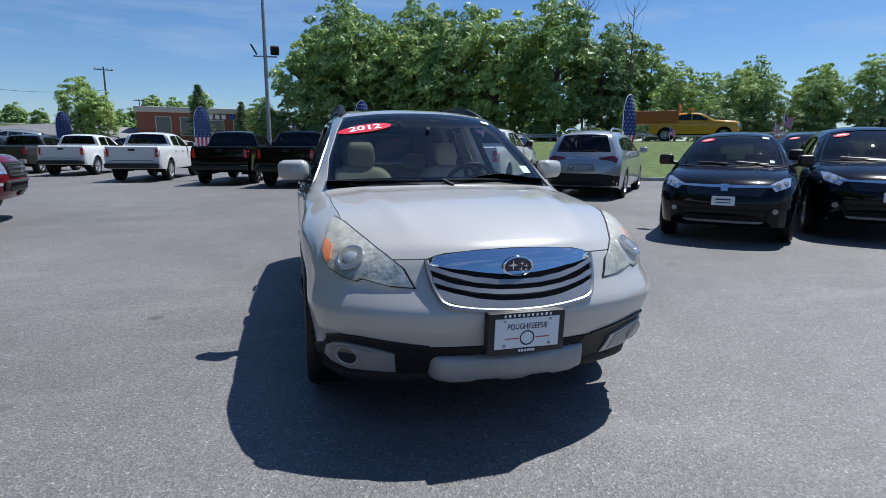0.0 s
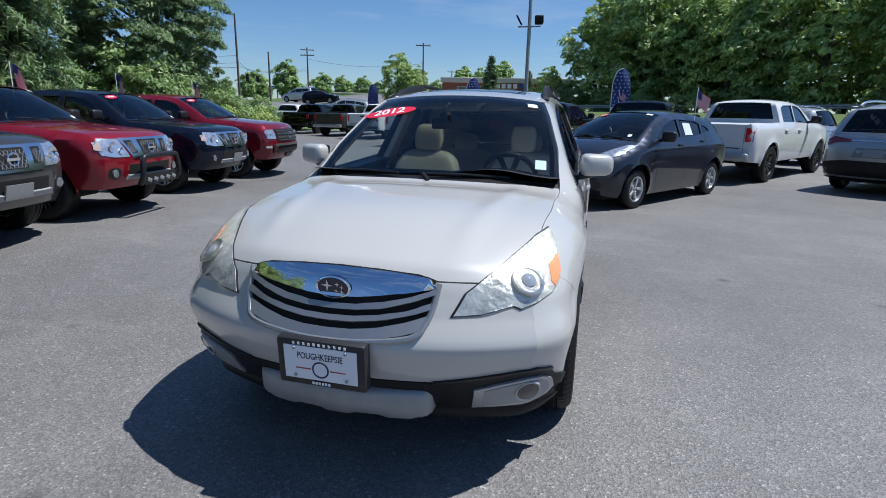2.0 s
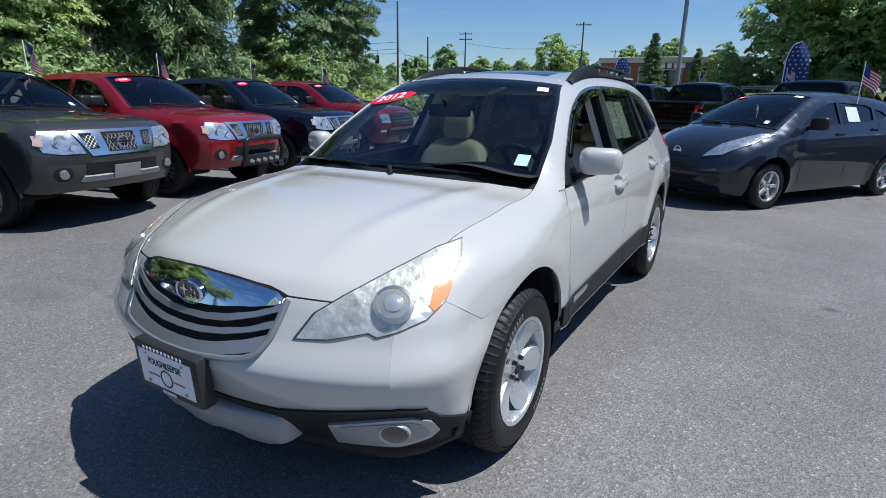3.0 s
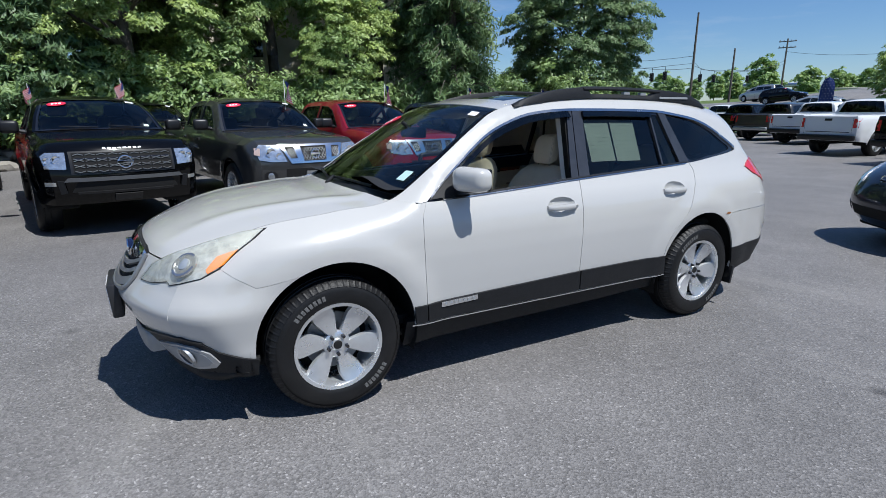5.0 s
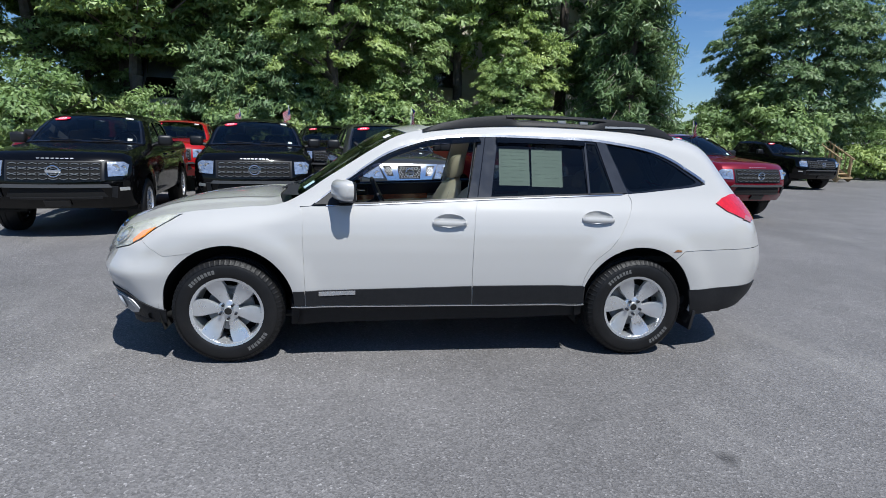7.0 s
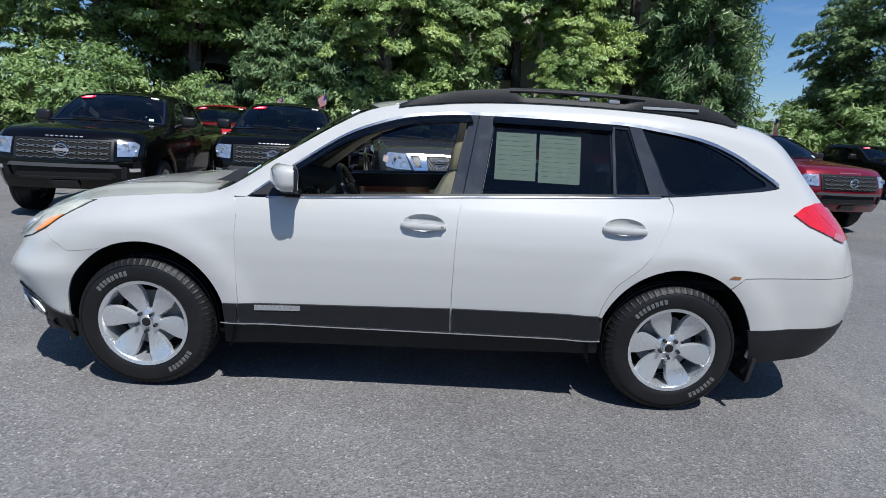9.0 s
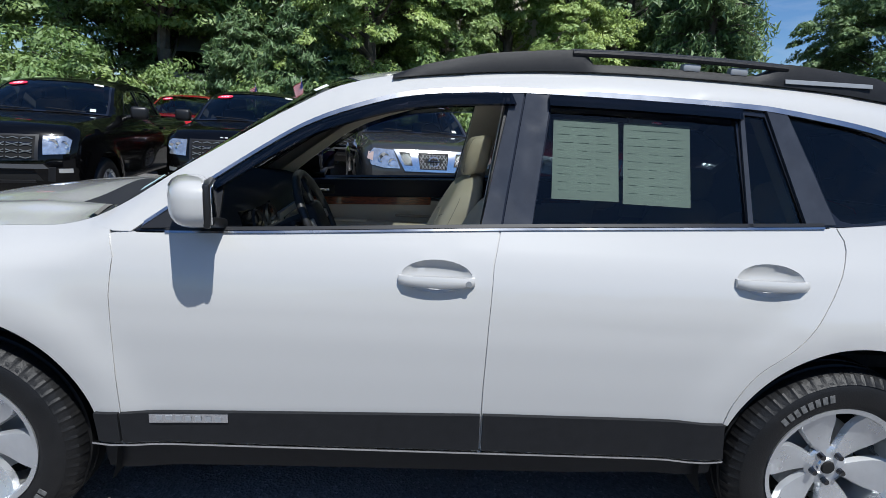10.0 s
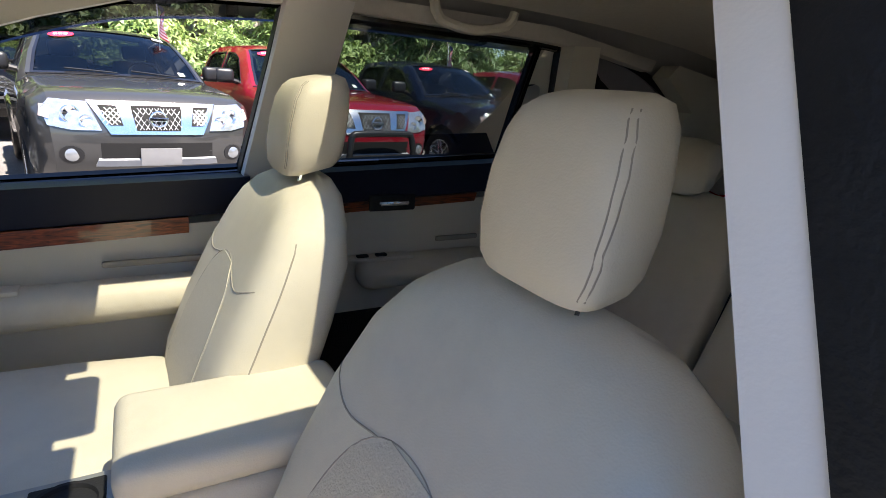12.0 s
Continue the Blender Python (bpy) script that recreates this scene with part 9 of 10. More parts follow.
def broadleaf(name, label, seed, h, rad, n_clump, per, leaf, material, base=0.18, cat="tree", spread=0.5, group="", top=1.0, tri=False):
    rng = np.random.default_rng(seed)
    t = tagged(empty(name), label, cat, group)
    bm = bmesh.new()
    limbs(bm, rng, h, 0.035 * h * 0.55 + 0.05, rad, h * 0.6)
    part("trunk", bm, M_BARK, t)
    # boughs in an uneven crown, each a domed spray with leaves on its upper side and shade beneath
    u = rng.normal(size=(n_clump, 3))
    u /= np.linalg.norm(u, axis=1)[:, None]
    rr = rng.uniform(0.45, 1.0, n_clump) ** 0.5
    lob = 1 + 0.24 * np.sin(3 * np.arctan2(u[:, 1], u[:, 0]) + seed) * np.cos(4 * u[:, 2] + seed * 0.7) + 0.07 * np.clip(rng.normal(size=n_clump), -2, 1.6)
    zc = h * (base + (1 - base) / 2)
    C = np.stack([u[:, 0] * rad * rr * lob, u[:, 1] * rad * rr * lob, zc + u[:, 2] * (h * (1 - base) / 2) * rr * lob * top], -1)
    cs = rng.uniform(0.55, 1.25, n_clump) * spread
    v = rng.normal(size=(n_clump * per, 3))
    v[:, 2] = np.where(v[:, 2] < 0, -0.35 * v[:, 2], v[:, 2])
    v /= np.linalg.norm(v, axis=1)[:, None]
    K = np.repeat(cs, per)[:, None]
    # each spray tips outwards and is longer than it is high
    ou = np.repeat(u * np.array((1, 1, 0.0)), per, 0)
    q = v * K * rng.uniform(0.55, 1.0, (len(v), 1)) ** 0.6 * np.array((0.9, 0.9, 0.6))
    q[:, 2] -= 0.35 * (q * ou).sum(1)
    q += rng.normal(size=q.shape) * K * 0.09
    P = np.repeat(C, per, 0) + q
    P[:, 2] = np.maximum(P[:, 2], 0.1)
    face = v * np.array((0.8, 0.8, 0.7)) + 0.35 * ou + np.array((0, 0, 0.35))
    leaves_mesh("crown", P, leaf, rng, material, t, droop=0.5, tri=tri, face=face)
    return t


def spruce(name, label, seed, h, rad, material, weep=0.5):
    rng = np.random.default_rng(seed)
    t = tagged(empty(name), label, "tree")
    bm = bmesh.new()
    b_tube(bm, [(0, 0, -0.3), (0, 0, h * 0.5), (0, 0, h)], [0.2, 0.14, 0.02], 8)
    part("trunk", bm, M_BARK, t)
    pts = []
    bm = bmesh.new()
    for z in np.arange(h * 0.12, h * 0.98, 0.28):
        k = 1 - z / h
        for j in range(7):
            a = rng.uniform(0, 2 * math.pi)
            L = rad * (k ** 0.75) * rng.uniform(0.7, 1.1) + 0.15
            for s in np.linspace(0.15, 1, int(L * 16) + 3):
                x = L * s
                zz = z + 0.15 * x - weep * x * x * 0.25
                nb = 7
                o = rng.normal(size=(nb, 3)) * (0.12, 0.12, 0.05)
                o[:, 2] -= np.abs(rng.normal(size=nb)) * weep * 0.55 * s
                pts.append(np.array((x * math.cos(a), x * math.sin(a), zz)) + o)
            b_tube(bm, [(0, 0, z), (L * 0.6 * math.cos(a), L * 0.6 * math.sin(a), z + 0.09 * L), (L * math.cos(a), L * math.sin(a), z + 0.15 * L - weep * L * L * 0.25)], [0.03, 0.02, 0.006], 4)
    part("branch", bm, M_BARK, t)
    leaves_mesh("needles", np.concatenate(pts), 0.075, rng, material, t, droop=1.6, long=3.0, tri=True)
    return t


def stand(t, x, y, rz=0.0, k=1.0, sink=0.0):
    t.matrix_basis = pose(x, y, gz(x, y) - sink, 0, 0, rz) @ Matrix.Diagonal((k, k, k, 1))
    return t


def again(src, x, y, rz, k, label=""):
    c = copy_thing(src, Matrix())
    if label:
        tagged(c, label)
    return stand(c, x, y, rz, k)


def build_woods():
    oak = broadleaf("tree", "tall broadleaf tree with dense summer leaves", 3, 10.5, 3.5, 360, 150, 0.092, M_LEAF, 0.12, spread=0.66, tri=True)
    stand(oak, -20.2, -7.0)
    vine = broadleaf("tree", "rounded tree smothered in bright climbing vines", 8, 9.5, 2.7, 420, 165, 0.070, M_LEAF2, 0.03, spread=0.45, top=1.05, tri=True)
    stand(vine, -17.8, -2.0)
    dark = broadleaf("tree", "shady dark-leaved tree in the wood edge", 12, 11.5, 4.0, 330, 130, 0.112, M_LEAFD, 0.12, spread=0.75, tri=True)
    stand(dark, -22.5, -2.5)
    airy = broadleaf("tree", "light open tree with large leaves", 21, 10.0, 3.4, 190, 105, 0.13, M_LEAF2, 0.28, spread=0.62, tri=True)
    stand(airy, -18.6, -9.5)
    bush = broadleaf("shrub", "low leafy shrub at the wood edge", 31, 2.6, 1.5, 70, 85, 0.085, M_LEAF, 0.0, "shrub", spread=0.5, tri=True)
    stand(bush, -17.2, -5.2)
    weed = broadleaf("shrub", "bright leafy weeds at the edge of the lot", 37, 1.3, 1.3, 60, 60, 0.085, M_LEAF2, 0.0, "shrub", spread=0.42, tri=True)
    stand(weed, -16.2, -4.0)
    sp = spruce("spruce", "weeping spruce with dark hanging branches", 5, 11.0, 2.6, M_LEAFD, 0.55)
    stand(sp, -17.0, 9.6)
    jun = spruce("juniper", "low blue-green conifer with layered branches", 6, 4.6, 2.3, M_NEEDLE, 0.12)
    stand(jun, -16.8, -4.4)
    again(jun, -17.3, -6.4, 70, 0.9)
    again(jun, -17.2, -3.0, 150, 0.7)
    again(sp, -19.6, 10.2, 100, 1.05)
    for x, y, rz, k, src in ((-20.5, -5.5, 40, 1.05, oak), (-21.5, -11.0, 120, 1.1, oak), (-18.2, 4.9, 80, 0.5, vine), (-19.6, -13.5, 20, 1.0, oak), (-21, -17.5, 160, 1.0, vine),
                             (-24.5, -2.5, 250, 1.15, dark), (-24, -12.0, 10, 1.1, dark), (-20.0, -23, 90, 1.1, airy), (-19.4, 0.2, 300, 0.75, oak), (-18.8, 5.6, 30, 0.55, airy), (-22.5, 8.6, 200, 1.0, dark), (-20.6, 3.2, 210, 0.95, airy), (-24.5, -8.0, 130, 0.75, dark), (-26.0, -10.5, 40, 0.7, oak), (-25.5, -13.5, 75, 0.75, dark), (-33.0, 13.0, 20, 1.1, oak)):
        again(src, x, y, rz, k)
    rng = np.random.default_rng(4)
    for i in range(30):
        y = -16 + i * 0.95
        if -8.2 < y < -5.6:
            continue
        again(bush if i % 3 else weed, -16.6 - 0.1 * y - rng.uniform(0.2, 1.6), y, rng.uniform(0, 360), rng.uniform(0.6, 1.15))
    for x, y, rz, k, src in ((-22.8, -8.2, 10, 1.5, bush), (-22.6, -10.6, 80, 1.6, bush), (-23.0, -6.2, 200, 1.6, bush), (-22.0, -12.8, 140, 1.5, bush), (-18.0, -8.3, 60, 0.55, weed)):
        again(src, x, y, rz, k)
    # the large round tree in the north-west and the scrub below it
    big = broadleaf("tree", "large round dark green tree beside the lot", 44, 10.0, 3.9, 760, 170, 0.088, M_LEAFD, 0.03, spread=0.55, tri=True)
    stand(big, -22.3, 21.0)
    for x, y, k, src in ((-19.4, 18.2, 1.2, bush), (-20.6, 19.2, 1.6, bush), (-21.5, 17.0, 1.3, weed), (-22.0, 16.0, 1.2, bush), (-21.8, 30.5, 0.9, weed), (-21.0, 22.6, 1.0, weed), (-20.4, 24.0, 1.2, weed), (-20.9, 25.8, 0.9, bush), (-20.2, 27.4, 1.2, weed), (-20.8, 29.2, 0.8, bush), (-23.5, 27.0, 1.2, bush), (-24.5, 31.0, 1.0, bush), (-22.6, 32.6, 1.2, weed)):
        again(src, x, y, rng.uniform(0, 360), k)
    # woods beyond the road
    f1 = broadleaf("tree", "tall sunlit tree beyond the road", 51, 15.0, 4.6, 240, 42, 0.29, M_FAR1, 0.02, spread=1.1, tri=True)
    f2 = broadleaf("tree", "bright young tree beyond the road", 52, 12.5, 3.8, 220, 42, 0.26, M_FAR2, 0.0, spread=0.9, tri=True)
    f3 = broadleaf("tree", "dark tall tree beyond the road", 53, 17.0, 4.8, 240, 42, 0.30, M_FAR3, 0.05, spread=1.15, tri=True)
    F = [f1, f2, f3]
    first = [True, True, True]
    n = 0
    for row, s0 in enumerate((50.0, 55.5)):
        for q in np.arange(-78, 45, 5.0):
            qq = q + rng.uniform(-1.8, 1.8) + row * 2.5
            p = E1 * (s0 + rng.uniform(-1.5, 1.5)) + NRM * qq
            j = int(rng.integers(0, 2 if qq < 0 else 3)) if row else int(rng.choice([0, 1, 1] if qq < 0 else [0, 1, 1, 2]))
            fade = float(np.interp(qq, [-60, -14, 2, 6, 16, 24], [0.46, 0.47, 0.52, 0.66, 0.90, 1.0]))
            k = rng.uniform(0.85, 1.08) * fade
            if first[j]:
                stand(F[j], *p, 0, k)
                first[j] = False
            else:
                again(F[j], *p, rng.uniform(0, 360), k)
            n += 1
    for q in np.arange(-78, 6, 4.6):
        p = E1 * (47.6 + rng.uniform(-0.5, 1.0)) + NRM * (q + rng.uniform(-1, 1))
        again(f2 if rng.random() < 0.7 else f1, *p, rng.uniform(0, 360), rng.uniform(0.26, 0.4))
    for q in np.arange(-80, 48, 5.2):
        p = E1 * (46.6 + rng.uniform(-0.6, 1.2)) + NRM * q
        again(bush if rng.random() < 0.6 else weed, *p, rng.uniform(0, 360), rng.uniform(0.8, 1.5))
    # scattered trees to the north
    again(f2, -21.4, 58.5, 30, 0.48, "round street tree across the lot")
    again(f2, -19.4, 57.4, 80, 0.40, "round street tree across the lot")
    con = spruce("conifer", "dark pointed conifer near the brick building", 9, 9.0, 2.2, M_LEAFD, 0.1)
    stand(con, -10.3, 57.7, 0, 0.66)
    again(con, -6.4, 60.0, 40, 0.5)
    again(f2, -4.6, 66.0, 10, 0.42)
    far = broadleaf("tree", "distant tree on the skyline", 61, 14.0, 4.4, 160, 26, 0.6, M_FAR1, 0.08, spread=1.3, tri=True)
    stand(far, -60, 190, 0, 0.6)
    for i in range(46):
        a = radians(86 + i * 1.35 + rng.uniform(-0.5, 0.5))
        d = rng.uniform(150, 230)
        again(far, d * math.cos(a), d * math.sin(a), rng.uniform(0, 360), rng.uniform(0.45, 0.85))
    return None


build_woods()
# thin bare trees above the wood
def bare_tree(x, y, h, seed):
    rng = np.random.default_rng(seed)
    t = tagged(empty("bare_tree", pose(x, y, gz(x, y))), "leafless grey tree with thin branches", "tree", "bare trees")
    bm = bmesh.new()
    b_tube(bm, [(0, 0, 0), (0.1, 0, h * 0.5), (0.2, 0.1, h)], [0.11, 0.06, 0.012], 6)
    for i in range(26):
        z = h * rng.uniform(0.45, 0.95)
        a = rng.uniform(0, 6.28)
        L = rng.uniform(0.8, 2.4)
        b_tube(bm, [(0.15, 0.05, z), (0.15 + L * 0.5 * math.cos(a), L * 0.5 * math.sin(a), z + L * 0.6), (0.15 + L * 0.8 * math.cos(a), L * 0.8 * math.sin(a), z + L * 1.3)], [0.03, 0.018, 0.005], 4)
    part("trunk", bm, M_BARK, t)


for i, (s, q, h) in enumerate(((49, 6, 12), (48.5, -34, 11), (49, -38, 14), (49, -42, 13), (49, 10, 16))):
    p = E1 * s + NRM * q
    bare_tree(p[0], p[1], h, 70 + i)


# field stones on the bare bank
M_STONE = mat("field stone", (0.26, 0.24, 0.21), 0.9, vary=0.25, vscale=5, bump=0.5, bscale=20, stain=(0.12, 0.11, 0.09), stain_scale=3)


def field_stone(x, y, r, seed):
    rng = np.random.default_rng(seed)
    bm = bmesh.new()
    bmesh.ops.create_icosphere(bm, subdivisions=2, radius=r)
    k = rng.normal(size=(5, 3))
    for v in bm.verts:
        n = v.co.normalized()
        f = 1 + 0.16 * sum(math.sin(3 * (n.x * a + n.y * b + n.z * c)) for a, b, c in k) / 2
        v.co = Vector((n.x * r * f * 1.25, n.y * r * f, n.z * r * f * 0.65))
    s = tagged(part("field_stone", bm, M_STONE), "rough grey-brown field stone on the bare bank", "stone", "field stones")
    s.matrix_basis = pose(x, y, gz(x, y) + r * 0.2, 0, 0, float(rng.uniform(0, 360)))


for i in range(26):
    rr = random.Random(900 + i)
    field_stone(-15.6 - rr.uniform(0.0, 2.2) + 0.05 * i, -9.0 + 0.16 * i + rr.uniform(-0.3, 0.3), rr.uniform(0.10, 0.32), i)

# ---- poles, buildings, street furniture ----
def light_pole(x, y, h=9.5):
    t = tagged(empty("lot_light", pose(x, y, gz(x, y))), "tall steel parking lot light with floodlights and speaker", "lamp")
    bm = bmesh.new()
    b_tube(bm, [(0, 0, 0), (0, 0, h)], [0.09, 0.055], 10)
    part("pole", bm, M_STEEL, t)
    bm = bmesh.new()
    b_rod(bm, (-0.45, 0, 4.85), (0.45, 0, 4.85), 0.03)
    part("arm", bm, M_STEEL, t)
    bm = bmesh.new()
    b_box(bm, (0.34, 0.26, 0.34), (0.38, 0, 5.1), (20, 0, 0), bevel=0.04)
    part("floodlight", bm, M_CLAD, t)
    bm = bmesh.new()
    b_box(bm, (0.06, 0.3, 0.42), (-0.42, 0, 5.1), (0, -30, 0), bevel=0.02)
    part("bracket", bm, M_CLAD, t)
    bm = bmesh.new()
    b_cyl(bm, 0.22, 0.22, 0.5, (0, 0, 0.25), seg=16)
    part("footing", bm, M_CONC, t)


light_pole(-1.91, 19.66)
M_POLE = mat("weathered pole wood", (0.12, 0.10, 0.085), 0.9, vary=0.25, vscale=3)


def utility_pole(x, y, h, arms=1, thick=0.16, turn=0.0):
    t = tagged(empty("utility_pole", pose(x, y, gz(x, y), 0, 0, turn)), "weathered wooden utility pole with crossarm", "pole", "utility poles")
    bm = bmesh.new()
    b_tube(bm, [(0, 0, 0), (0, 0, h)], [thick, thick * 0.65], 8)
    part("pole", bm, M_POLE, t)
    for i in range(arms):
        bm = bmesh.new()
        b_box(bm, (2.4, 0.12, 0.14), (0, 0.1, h - 0.4 - 0.9 * i), bevel=0.02)
        part("crossarm", bm, M_POLE, t)
        for sx in (-1.05, -0.5, 0.5, 1.05):
            bm = bmesh.new()
            b_cyl(bm, 0.06, 0.04, 0.2, (sx, 0.1, h - 0.24 - 0.9 * i), seg=8)
            part("insulator", bm, M_STEEL, t)


def B_at(bearing, d, ox=0.43, oy=-4.22):
    return ox + d * math.cos(radians(bearing)), oy + d * math.sin(radians(bearing))


pu1 = (-26.9, 86.4)
pu2 = (-48.9, 88.0)
pt = (-39.9, 54.6)
pp2 = B_at(121.7, 88)
utility_pole(*pu1, 12.7 - gz(*pu1), 1, turn=20)
utility_pole(*pu2, 12.4 - gz(*pu2), 2, turn=20)
utility_pole(*pt, 12.2 - gz(*pt), 0, 0.15)
utility_pole(*pp2, 7.2, 0)
utility_pole(*B_at(104.0, 150), 8.5, 1, turn=20)


def wire(a, b, sag=0.6, name="cable"):
    bm = bmesh.new()
    a, b = Vector(a), Vector(b)
    pts = [a.lerp(b, t) - Vector((0, 0, sag * 4 * t * (1 - t))) for t in np.linspace(0, 1, 14)]
    b_tube(bm, pts, 0.02, 4)
    ob = part(name, bm, M_BLACKP)
    tagged(ob, "thin black overhead cable between poles", "cable", "overhead cables")


zt = lambda p: gz(*p)
wire((*pt, 6.6), (*pp2, 7.2), 0.5)
wire((*pp2, 7.0), (*pu2, 9.2), 0.6)
wire((*pu2, 10.5), (*pu1, 9.5), 0.9)
wire((*pt, 7.6), (*B_at(140, 75), 8.5), 0.7)
wire((*pt, 6.3), (*B_at(131, 62), 6.4), 0.4)


def traffic_signal(p, z):
    t = tagged(empty("traffic_signal", pose(p[0], p[1], z)), "dark hanging traffic signal over the junction", "traffic light", "traffic signals")
    bm = bmesh.new()
    b_box(bm, (0.3, 0.26, 0.8), (0, 0, 0), bevel=0.05)
    part("housing", bm, M_CLAD, t)
    for k in range(3):
        bm = bmesh.new()
        b_cyl(bm, 0.09, 0.1, 0.14, (0, -0.18, 0.25 - 0.25 * k), (90, 0, 0), 12)
        part("hood", bm, M_BLACKP, t)
    bm = bmesh.new()
    b_rod(bm, (0, 0, 0.38), (0, 0, 0.9), 0.02)
    part("hanger", bm, M_BLACKP, t)


def signal_span(stops, ends):
    """Signals hung from one span wire between two points."""
    tops = []
    for bq, dd, z in stops:
        p = B_at(bq, dd)
        traffic_signal(p, z)
        tops.append(Vector((*p, z + 0.9)))
    bm = bmesh.new()
    b_tube(bm, [Vector(ends[0])] + tops + [Vector(ends[1])], 0.02, 4)
    tagged(part("cable", bm, M_BLACKP), "thin black span wire holding traffic signals", "cable", "overhead cables")


pw = B_at(134.5, 66)
utility_pole(*pw, 7.0, 0)
signal_span([(129.5, 62, 4.9), (127.4, 60.5, 4.8), (126.2, 59.5, 4.85)], [(*pw, 7.0), (*pt, 6.8)])
signal_span([(123.6, 68, 5.0), (122.7, 74, 5.2), (120.4, 86, 5.7)], [(*pt, 7.0), (*pu2, 8.6)])
M_BRICK = mat("red brick", (0.26, 0.095, 0.06), 0.85, vary=0.25, vscale=6, bump=0.3, bscale=30)
M_TRIM = mat("pale stone trim", (0.55, 0.5, 0.42), 0.8, vary=0.1)
M_STUCCO = mat("beige render", (0.66, 0.60, 0.50), 0.85, vary=0.12, vscale=1.2, bump=0.2, bscale=30)


def building(name, label, at, rz, size, wall, trim, windows, roof=0.5, sign=None):
    t = tagged(empty(name, pose(*at, 0, 0, rz)), label, "building")
    w, d, h = size
    bm = bmesh.new()
    b_box(bm, (w, d, h), (0, 0, h / 2))
    part("wall", bm, wall, t, smooth=False)
    bm = bmesh.new()
    b_box(bm, (w + 0.5, d + 0.5, roof), (0, 0, h + roof / 2), bevel=0.08)
    part("roof", bm, trim, t)
    for (x, z, ww, hh) in windows:
        bm = bmesh.new()
        b_box(bm, (ww + 0.24, 0.1, hh + 0.24), (x, -d / 2 - 0.02, z), bevel=0.02)
        fr = part("window_frame", bm, trim, t)
        bm = bmesh.new()
        b_box(bm, (ww, 0.04, hh), (x, -d / 2 - 0.085, z))
        part("pane", bm, mat("far window glass", (0.02, 0.025, 0.03), 0.08, coat=1.0), fr, smooth=False)
    if sign:
        for (x, z, ww, hh, m) in sign:
            bm = bmesh.new()
            b_box(bm, (ww, 0.12, hh), (x, -d / 2 - 0.06, z), bevel=0.03)
            part("sign_bar", bm, m, t)
    return t


bk = B_at(98.3, 84)
building("bank_building", "low red brick bank with pale cornice", (*bk, gz(*bk)), 8, (18, 9, 3.9), M_BRICK, M_TRIM, [(-6, 2.2, 1.6, 2.2), (-3.2, 2.2, 1.6, 2.2), (0, 1.8, 2.2, 2.4), (3.2, 2.2, 1.6, 2.2), (6, 2.2, 1.6, 2.2)], 0.7,
         [(-1.2, 3.5, 0.55, 0.6, M_STICKW), (-0.4, 3.5, 0.55, 0.6, M_STICKW), (0.4, 3.5, 0.55, 0.6, M_STICKW), (1.2, 3.5, 0.55, 0.6, M_STICKW), (2.2, 3.5, 0.7, 0.6, mat("sign blue", (0.02, 0.08, 0.35), 0.4))])
gs = B_at(119.5, 200)
t = tagged(empty("fuel_canopy", pose(*gs, gz(*gs), 0, 0, 28)), "blue and white fuel station canopy on posts", "building")
bm = bmesh.new()
b_box(bm, (17, 8, 0.9), (0, 0, 5.0), bevel=0.1)
part("roof", bm, mat("canopy white", (0.7, 0.72, 0.75), 0.5), t)
bm = bmesh.new()
b_box(bm, (17.1, 8.1, 0.35), (0, 0, 5.1), bevel=0.05)
part("fascia", bm, mat("canopy blue", (0.03, 0.10, 0.35), 0.5), t)
for sx in (-6, -2, 2, 6):
    bm = bmesh.new()
    b_box(bm, (0.4, 0.4, 4.6), (sx, 0, 2.3), bevel=0.03)
    part("post", bm, M_STEEL, t)
building("shop_building", "long low pale shop building", (*B_at(113.5, 175), gz(*B_at(113.5, 175)) - 1.2), 25, (26, 10, 3.6), mat("pale green render", (0.42, 0.46, 0.40), 0.8, vary=0.1), M_TRIM, [(-9 + 3 * i, 1.9, 2.0, 1.8) for i in range(7)], 0.5)
# house behind the western wood
building("house", "beige rendered house half hidden by trees", (-29.0, 4.4, 2.4), 92, (16, 8, 8.5), M_STUCCO, M_TRIM, [(-5, 2.4, 1.3, 1.6), (-1.5, 2.4, 1.3, 1.6), (2.5, 2.4, 1.3, 1.6), (-5, 5.4, 1.3, 1.6), (-1.5, 5.4, 1.3, 1.6), (2.5, 5.4, 1.3, 1.6)], 0.4)


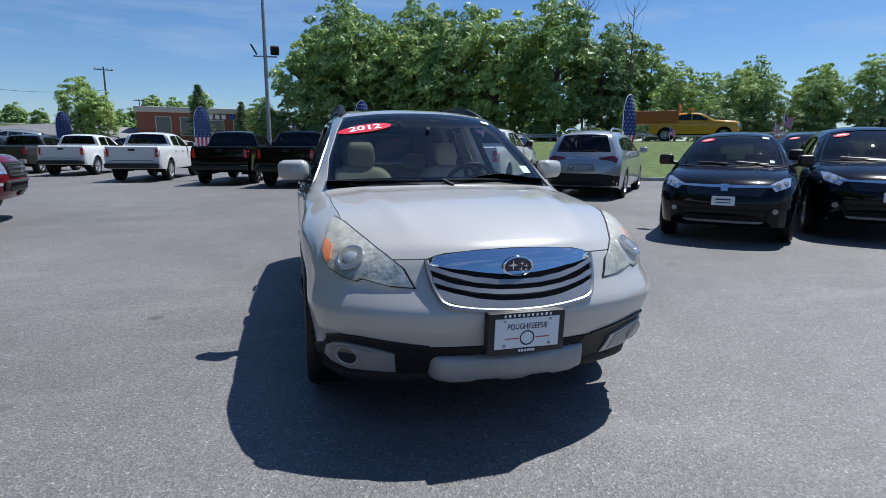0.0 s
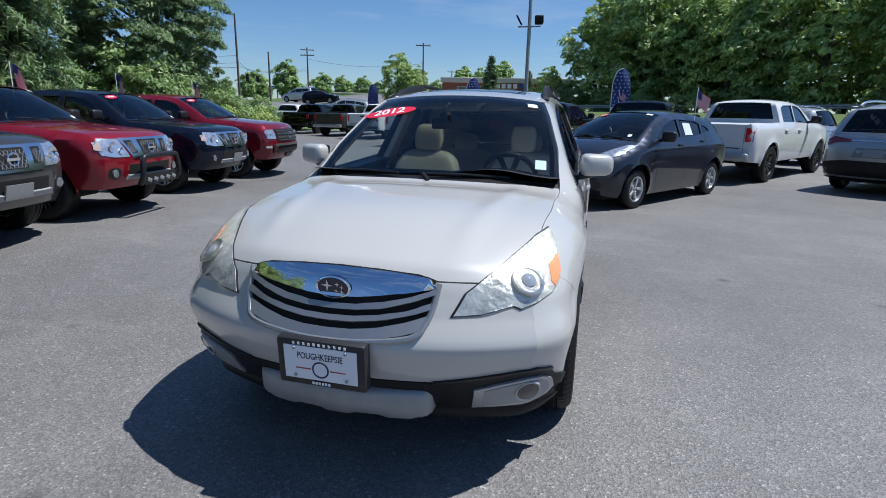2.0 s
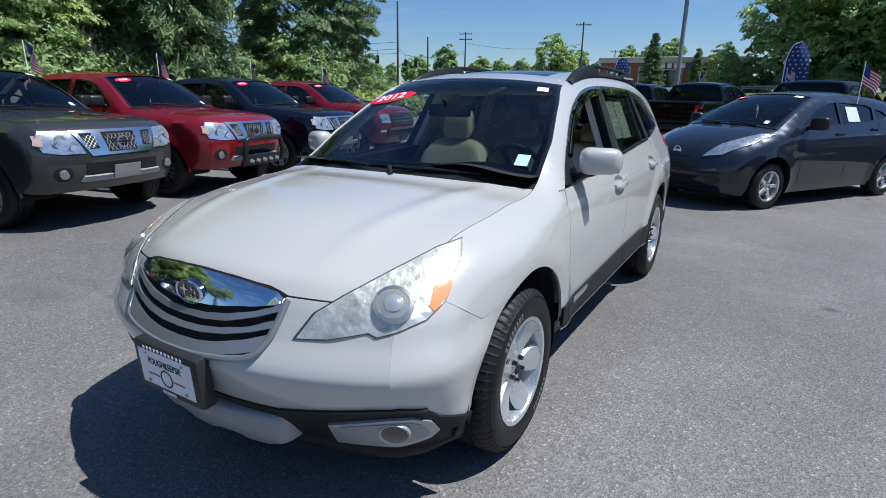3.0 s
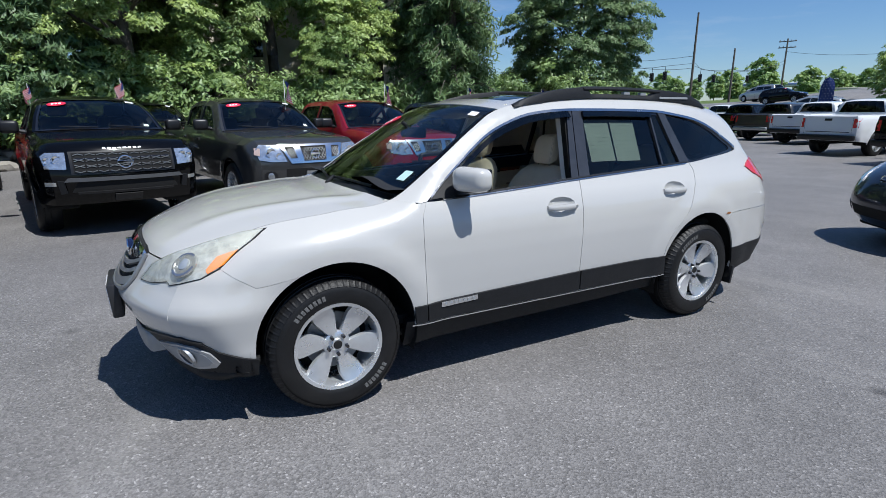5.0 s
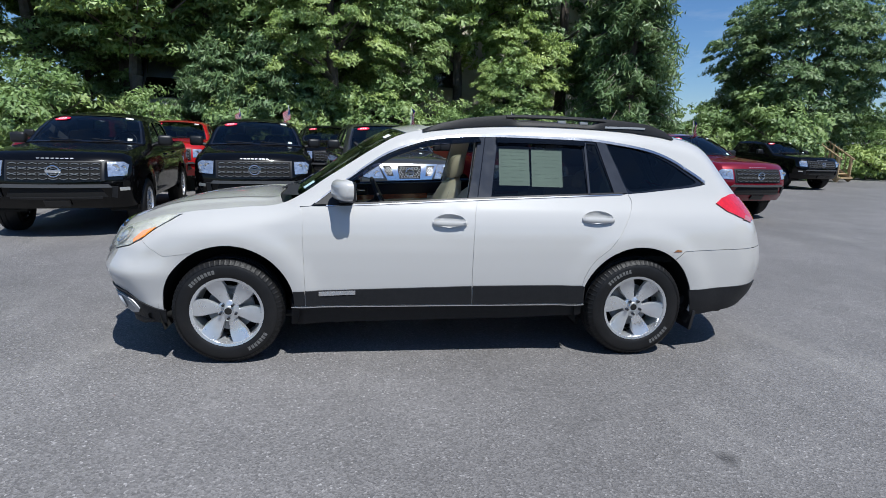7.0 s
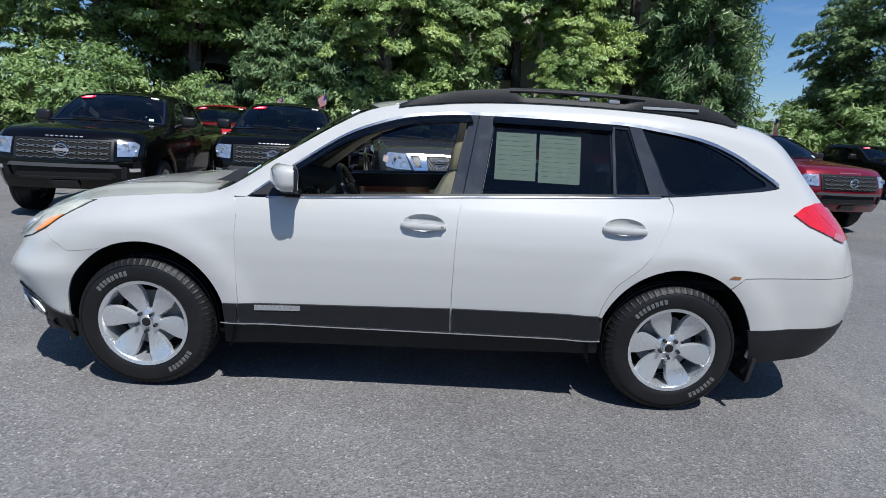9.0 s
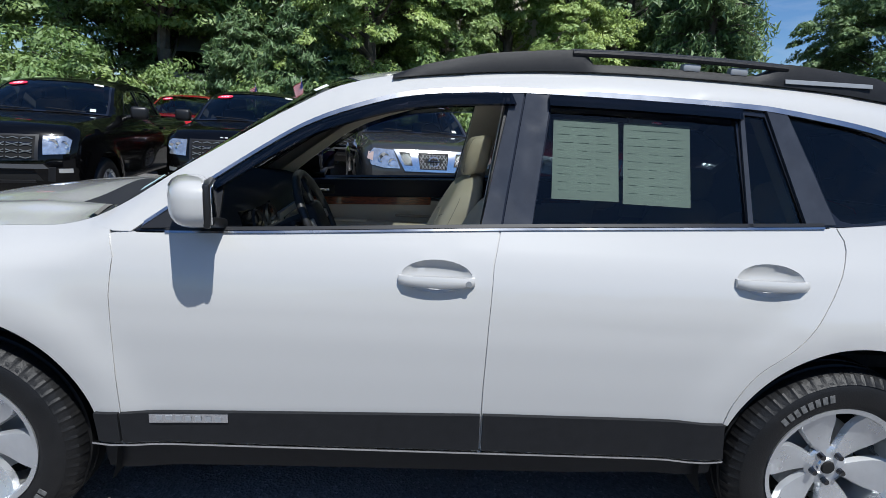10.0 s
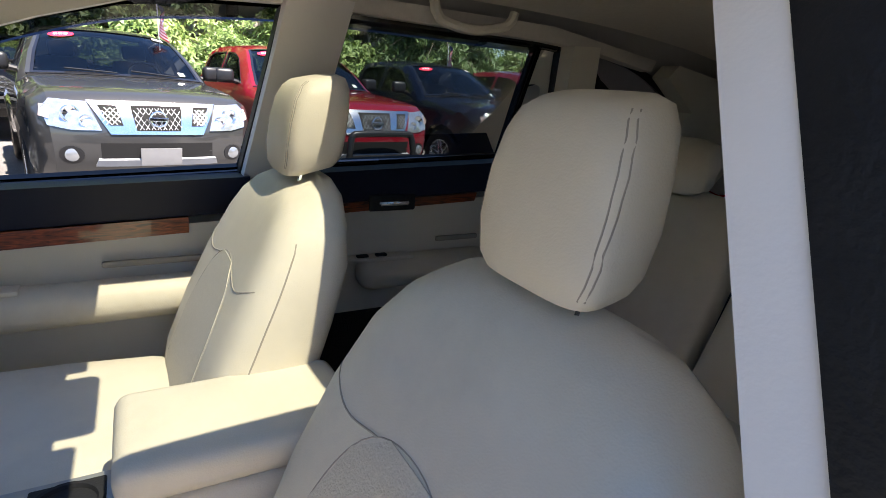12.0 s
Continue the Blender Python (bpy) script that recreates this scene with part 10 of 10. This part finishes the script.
def steps(x, y, rz):
    t = tagged(empty("wooden_steps", pose(x, y, gz(x, y), 0, 0, rz)), "pale timber steps with handrails up the bank", "stairs")
    wood = mat("pale timber", (0.34, 0.25, 0.14), 0.8, vary=0.2, vscale=5, bump=0.2, bscale=40)
    for i in range(7):
        bm = bmesh.new()
        b_box(bm, (1.1, 0.28, 0.045), (0, 0.27 * i, 0.18 * (i + 1)), bevel=0.008)
        part("tread", bm, wood, t)
    for sx in (-0.57, 0.57):
        bm = bmesh.new()
        b_box(bm, (0.05, 2.15, 0.26), (sx, 0.85, 0.68), (33.7, 0, 0), bevel=0.01)
        part("stringer", bm, wood, t)
        bm = bmesh.new()
        b_box(bm, (0.09, 2.2, 0.05), (sx, 0.85, 1.62), (33.7, 0, 0), bevel=0.01)
        part("handrail", bm, wood, t)
        for k in range(3):
            bm = bmesh.new()
            b_box(bm, (0.09, 0.09, 1.1), (sx, 0.05 + 0.8 * k, 0.55 + 0.53 * k), bevel=0.01)
            part("post", bm, wood, t)
        for k in range(9):
            bm = bmesh.new()
            b_box(bm, (0.035, 0.035, 0.8), (sx, 0.12 + 0.18 * k, 0.62 + 0.12 * k + 0.2), bevel=0.005)
            part("baluster", bm, wood, t)


steps(-18.0, 20.6, 114)
# guard rail along the road
def guard_rail():
    t = tagged(empty("guard_rail"), "weathered steel guard rail beyond the road", "barrier")
    for i in range(26):
        p = E1 * 45.6 + NRM * (44 - 4.0 * i)
        bm = bmesh.new()
        b_box(bm, (0.12, 0.12, 0.9), (p[0], p[1], gz(*p) + 0.45), bevel=0.01)
        part("post", bm, M_STEEL, t)
        q = E1 * 45.45 + NRM * (42 - 4.0 * i)
        bm = bmesh.new()
        for dz in (0.6, 0.78):
            b_box(bm, (4.0, 0.06, 0.13), (q[0], q[1], gz(*q) + dz), (0, 0, 138), bevel=0.02)
        part("rail", bm, M_STEEL, t)


guard_rail()


def cone_marker(x, y):
    t = tagged(empty("traffic_cone", pose(x, y, gz(x, y))), "orange traffic cone with white collar", "cone", "traffic cones")
    orange = mat("cone orange", (0.7, 0.10, 0.02), 0.6)
    bm = bmesh.new()
    b_lathe(bm, [(0.16, 0.04), (0.05, 0.7), (0.03, 0.72), (0.0, 0.72)], 16)
    part("body", bm, orange, t)
    bm = bmesh.new()
    b_box(bm, (0.4, 0.4, 0.04), (0, 0, 0.02), bevel=0.01)
    part("base", bm, orange, t)
    bm = bmesh.new()
    b_lathe(bm, [(0.121, 0.33), (0.093, 0.5)], 16)
    part("collar", bm, M_STICKW, t)


cone_marker(28.5, 24.0)
cone_marker(31.5, 22.0)
# car on the bank above the wood edge
hill_car = tagged(copy_thing(bpy.data.objects["minivan"], Matrix()), "grey car parked on the bank among the trees", group="far cars")
place(hill_car, (-20.2, -9.1), 20, 0.0, k=0.9)
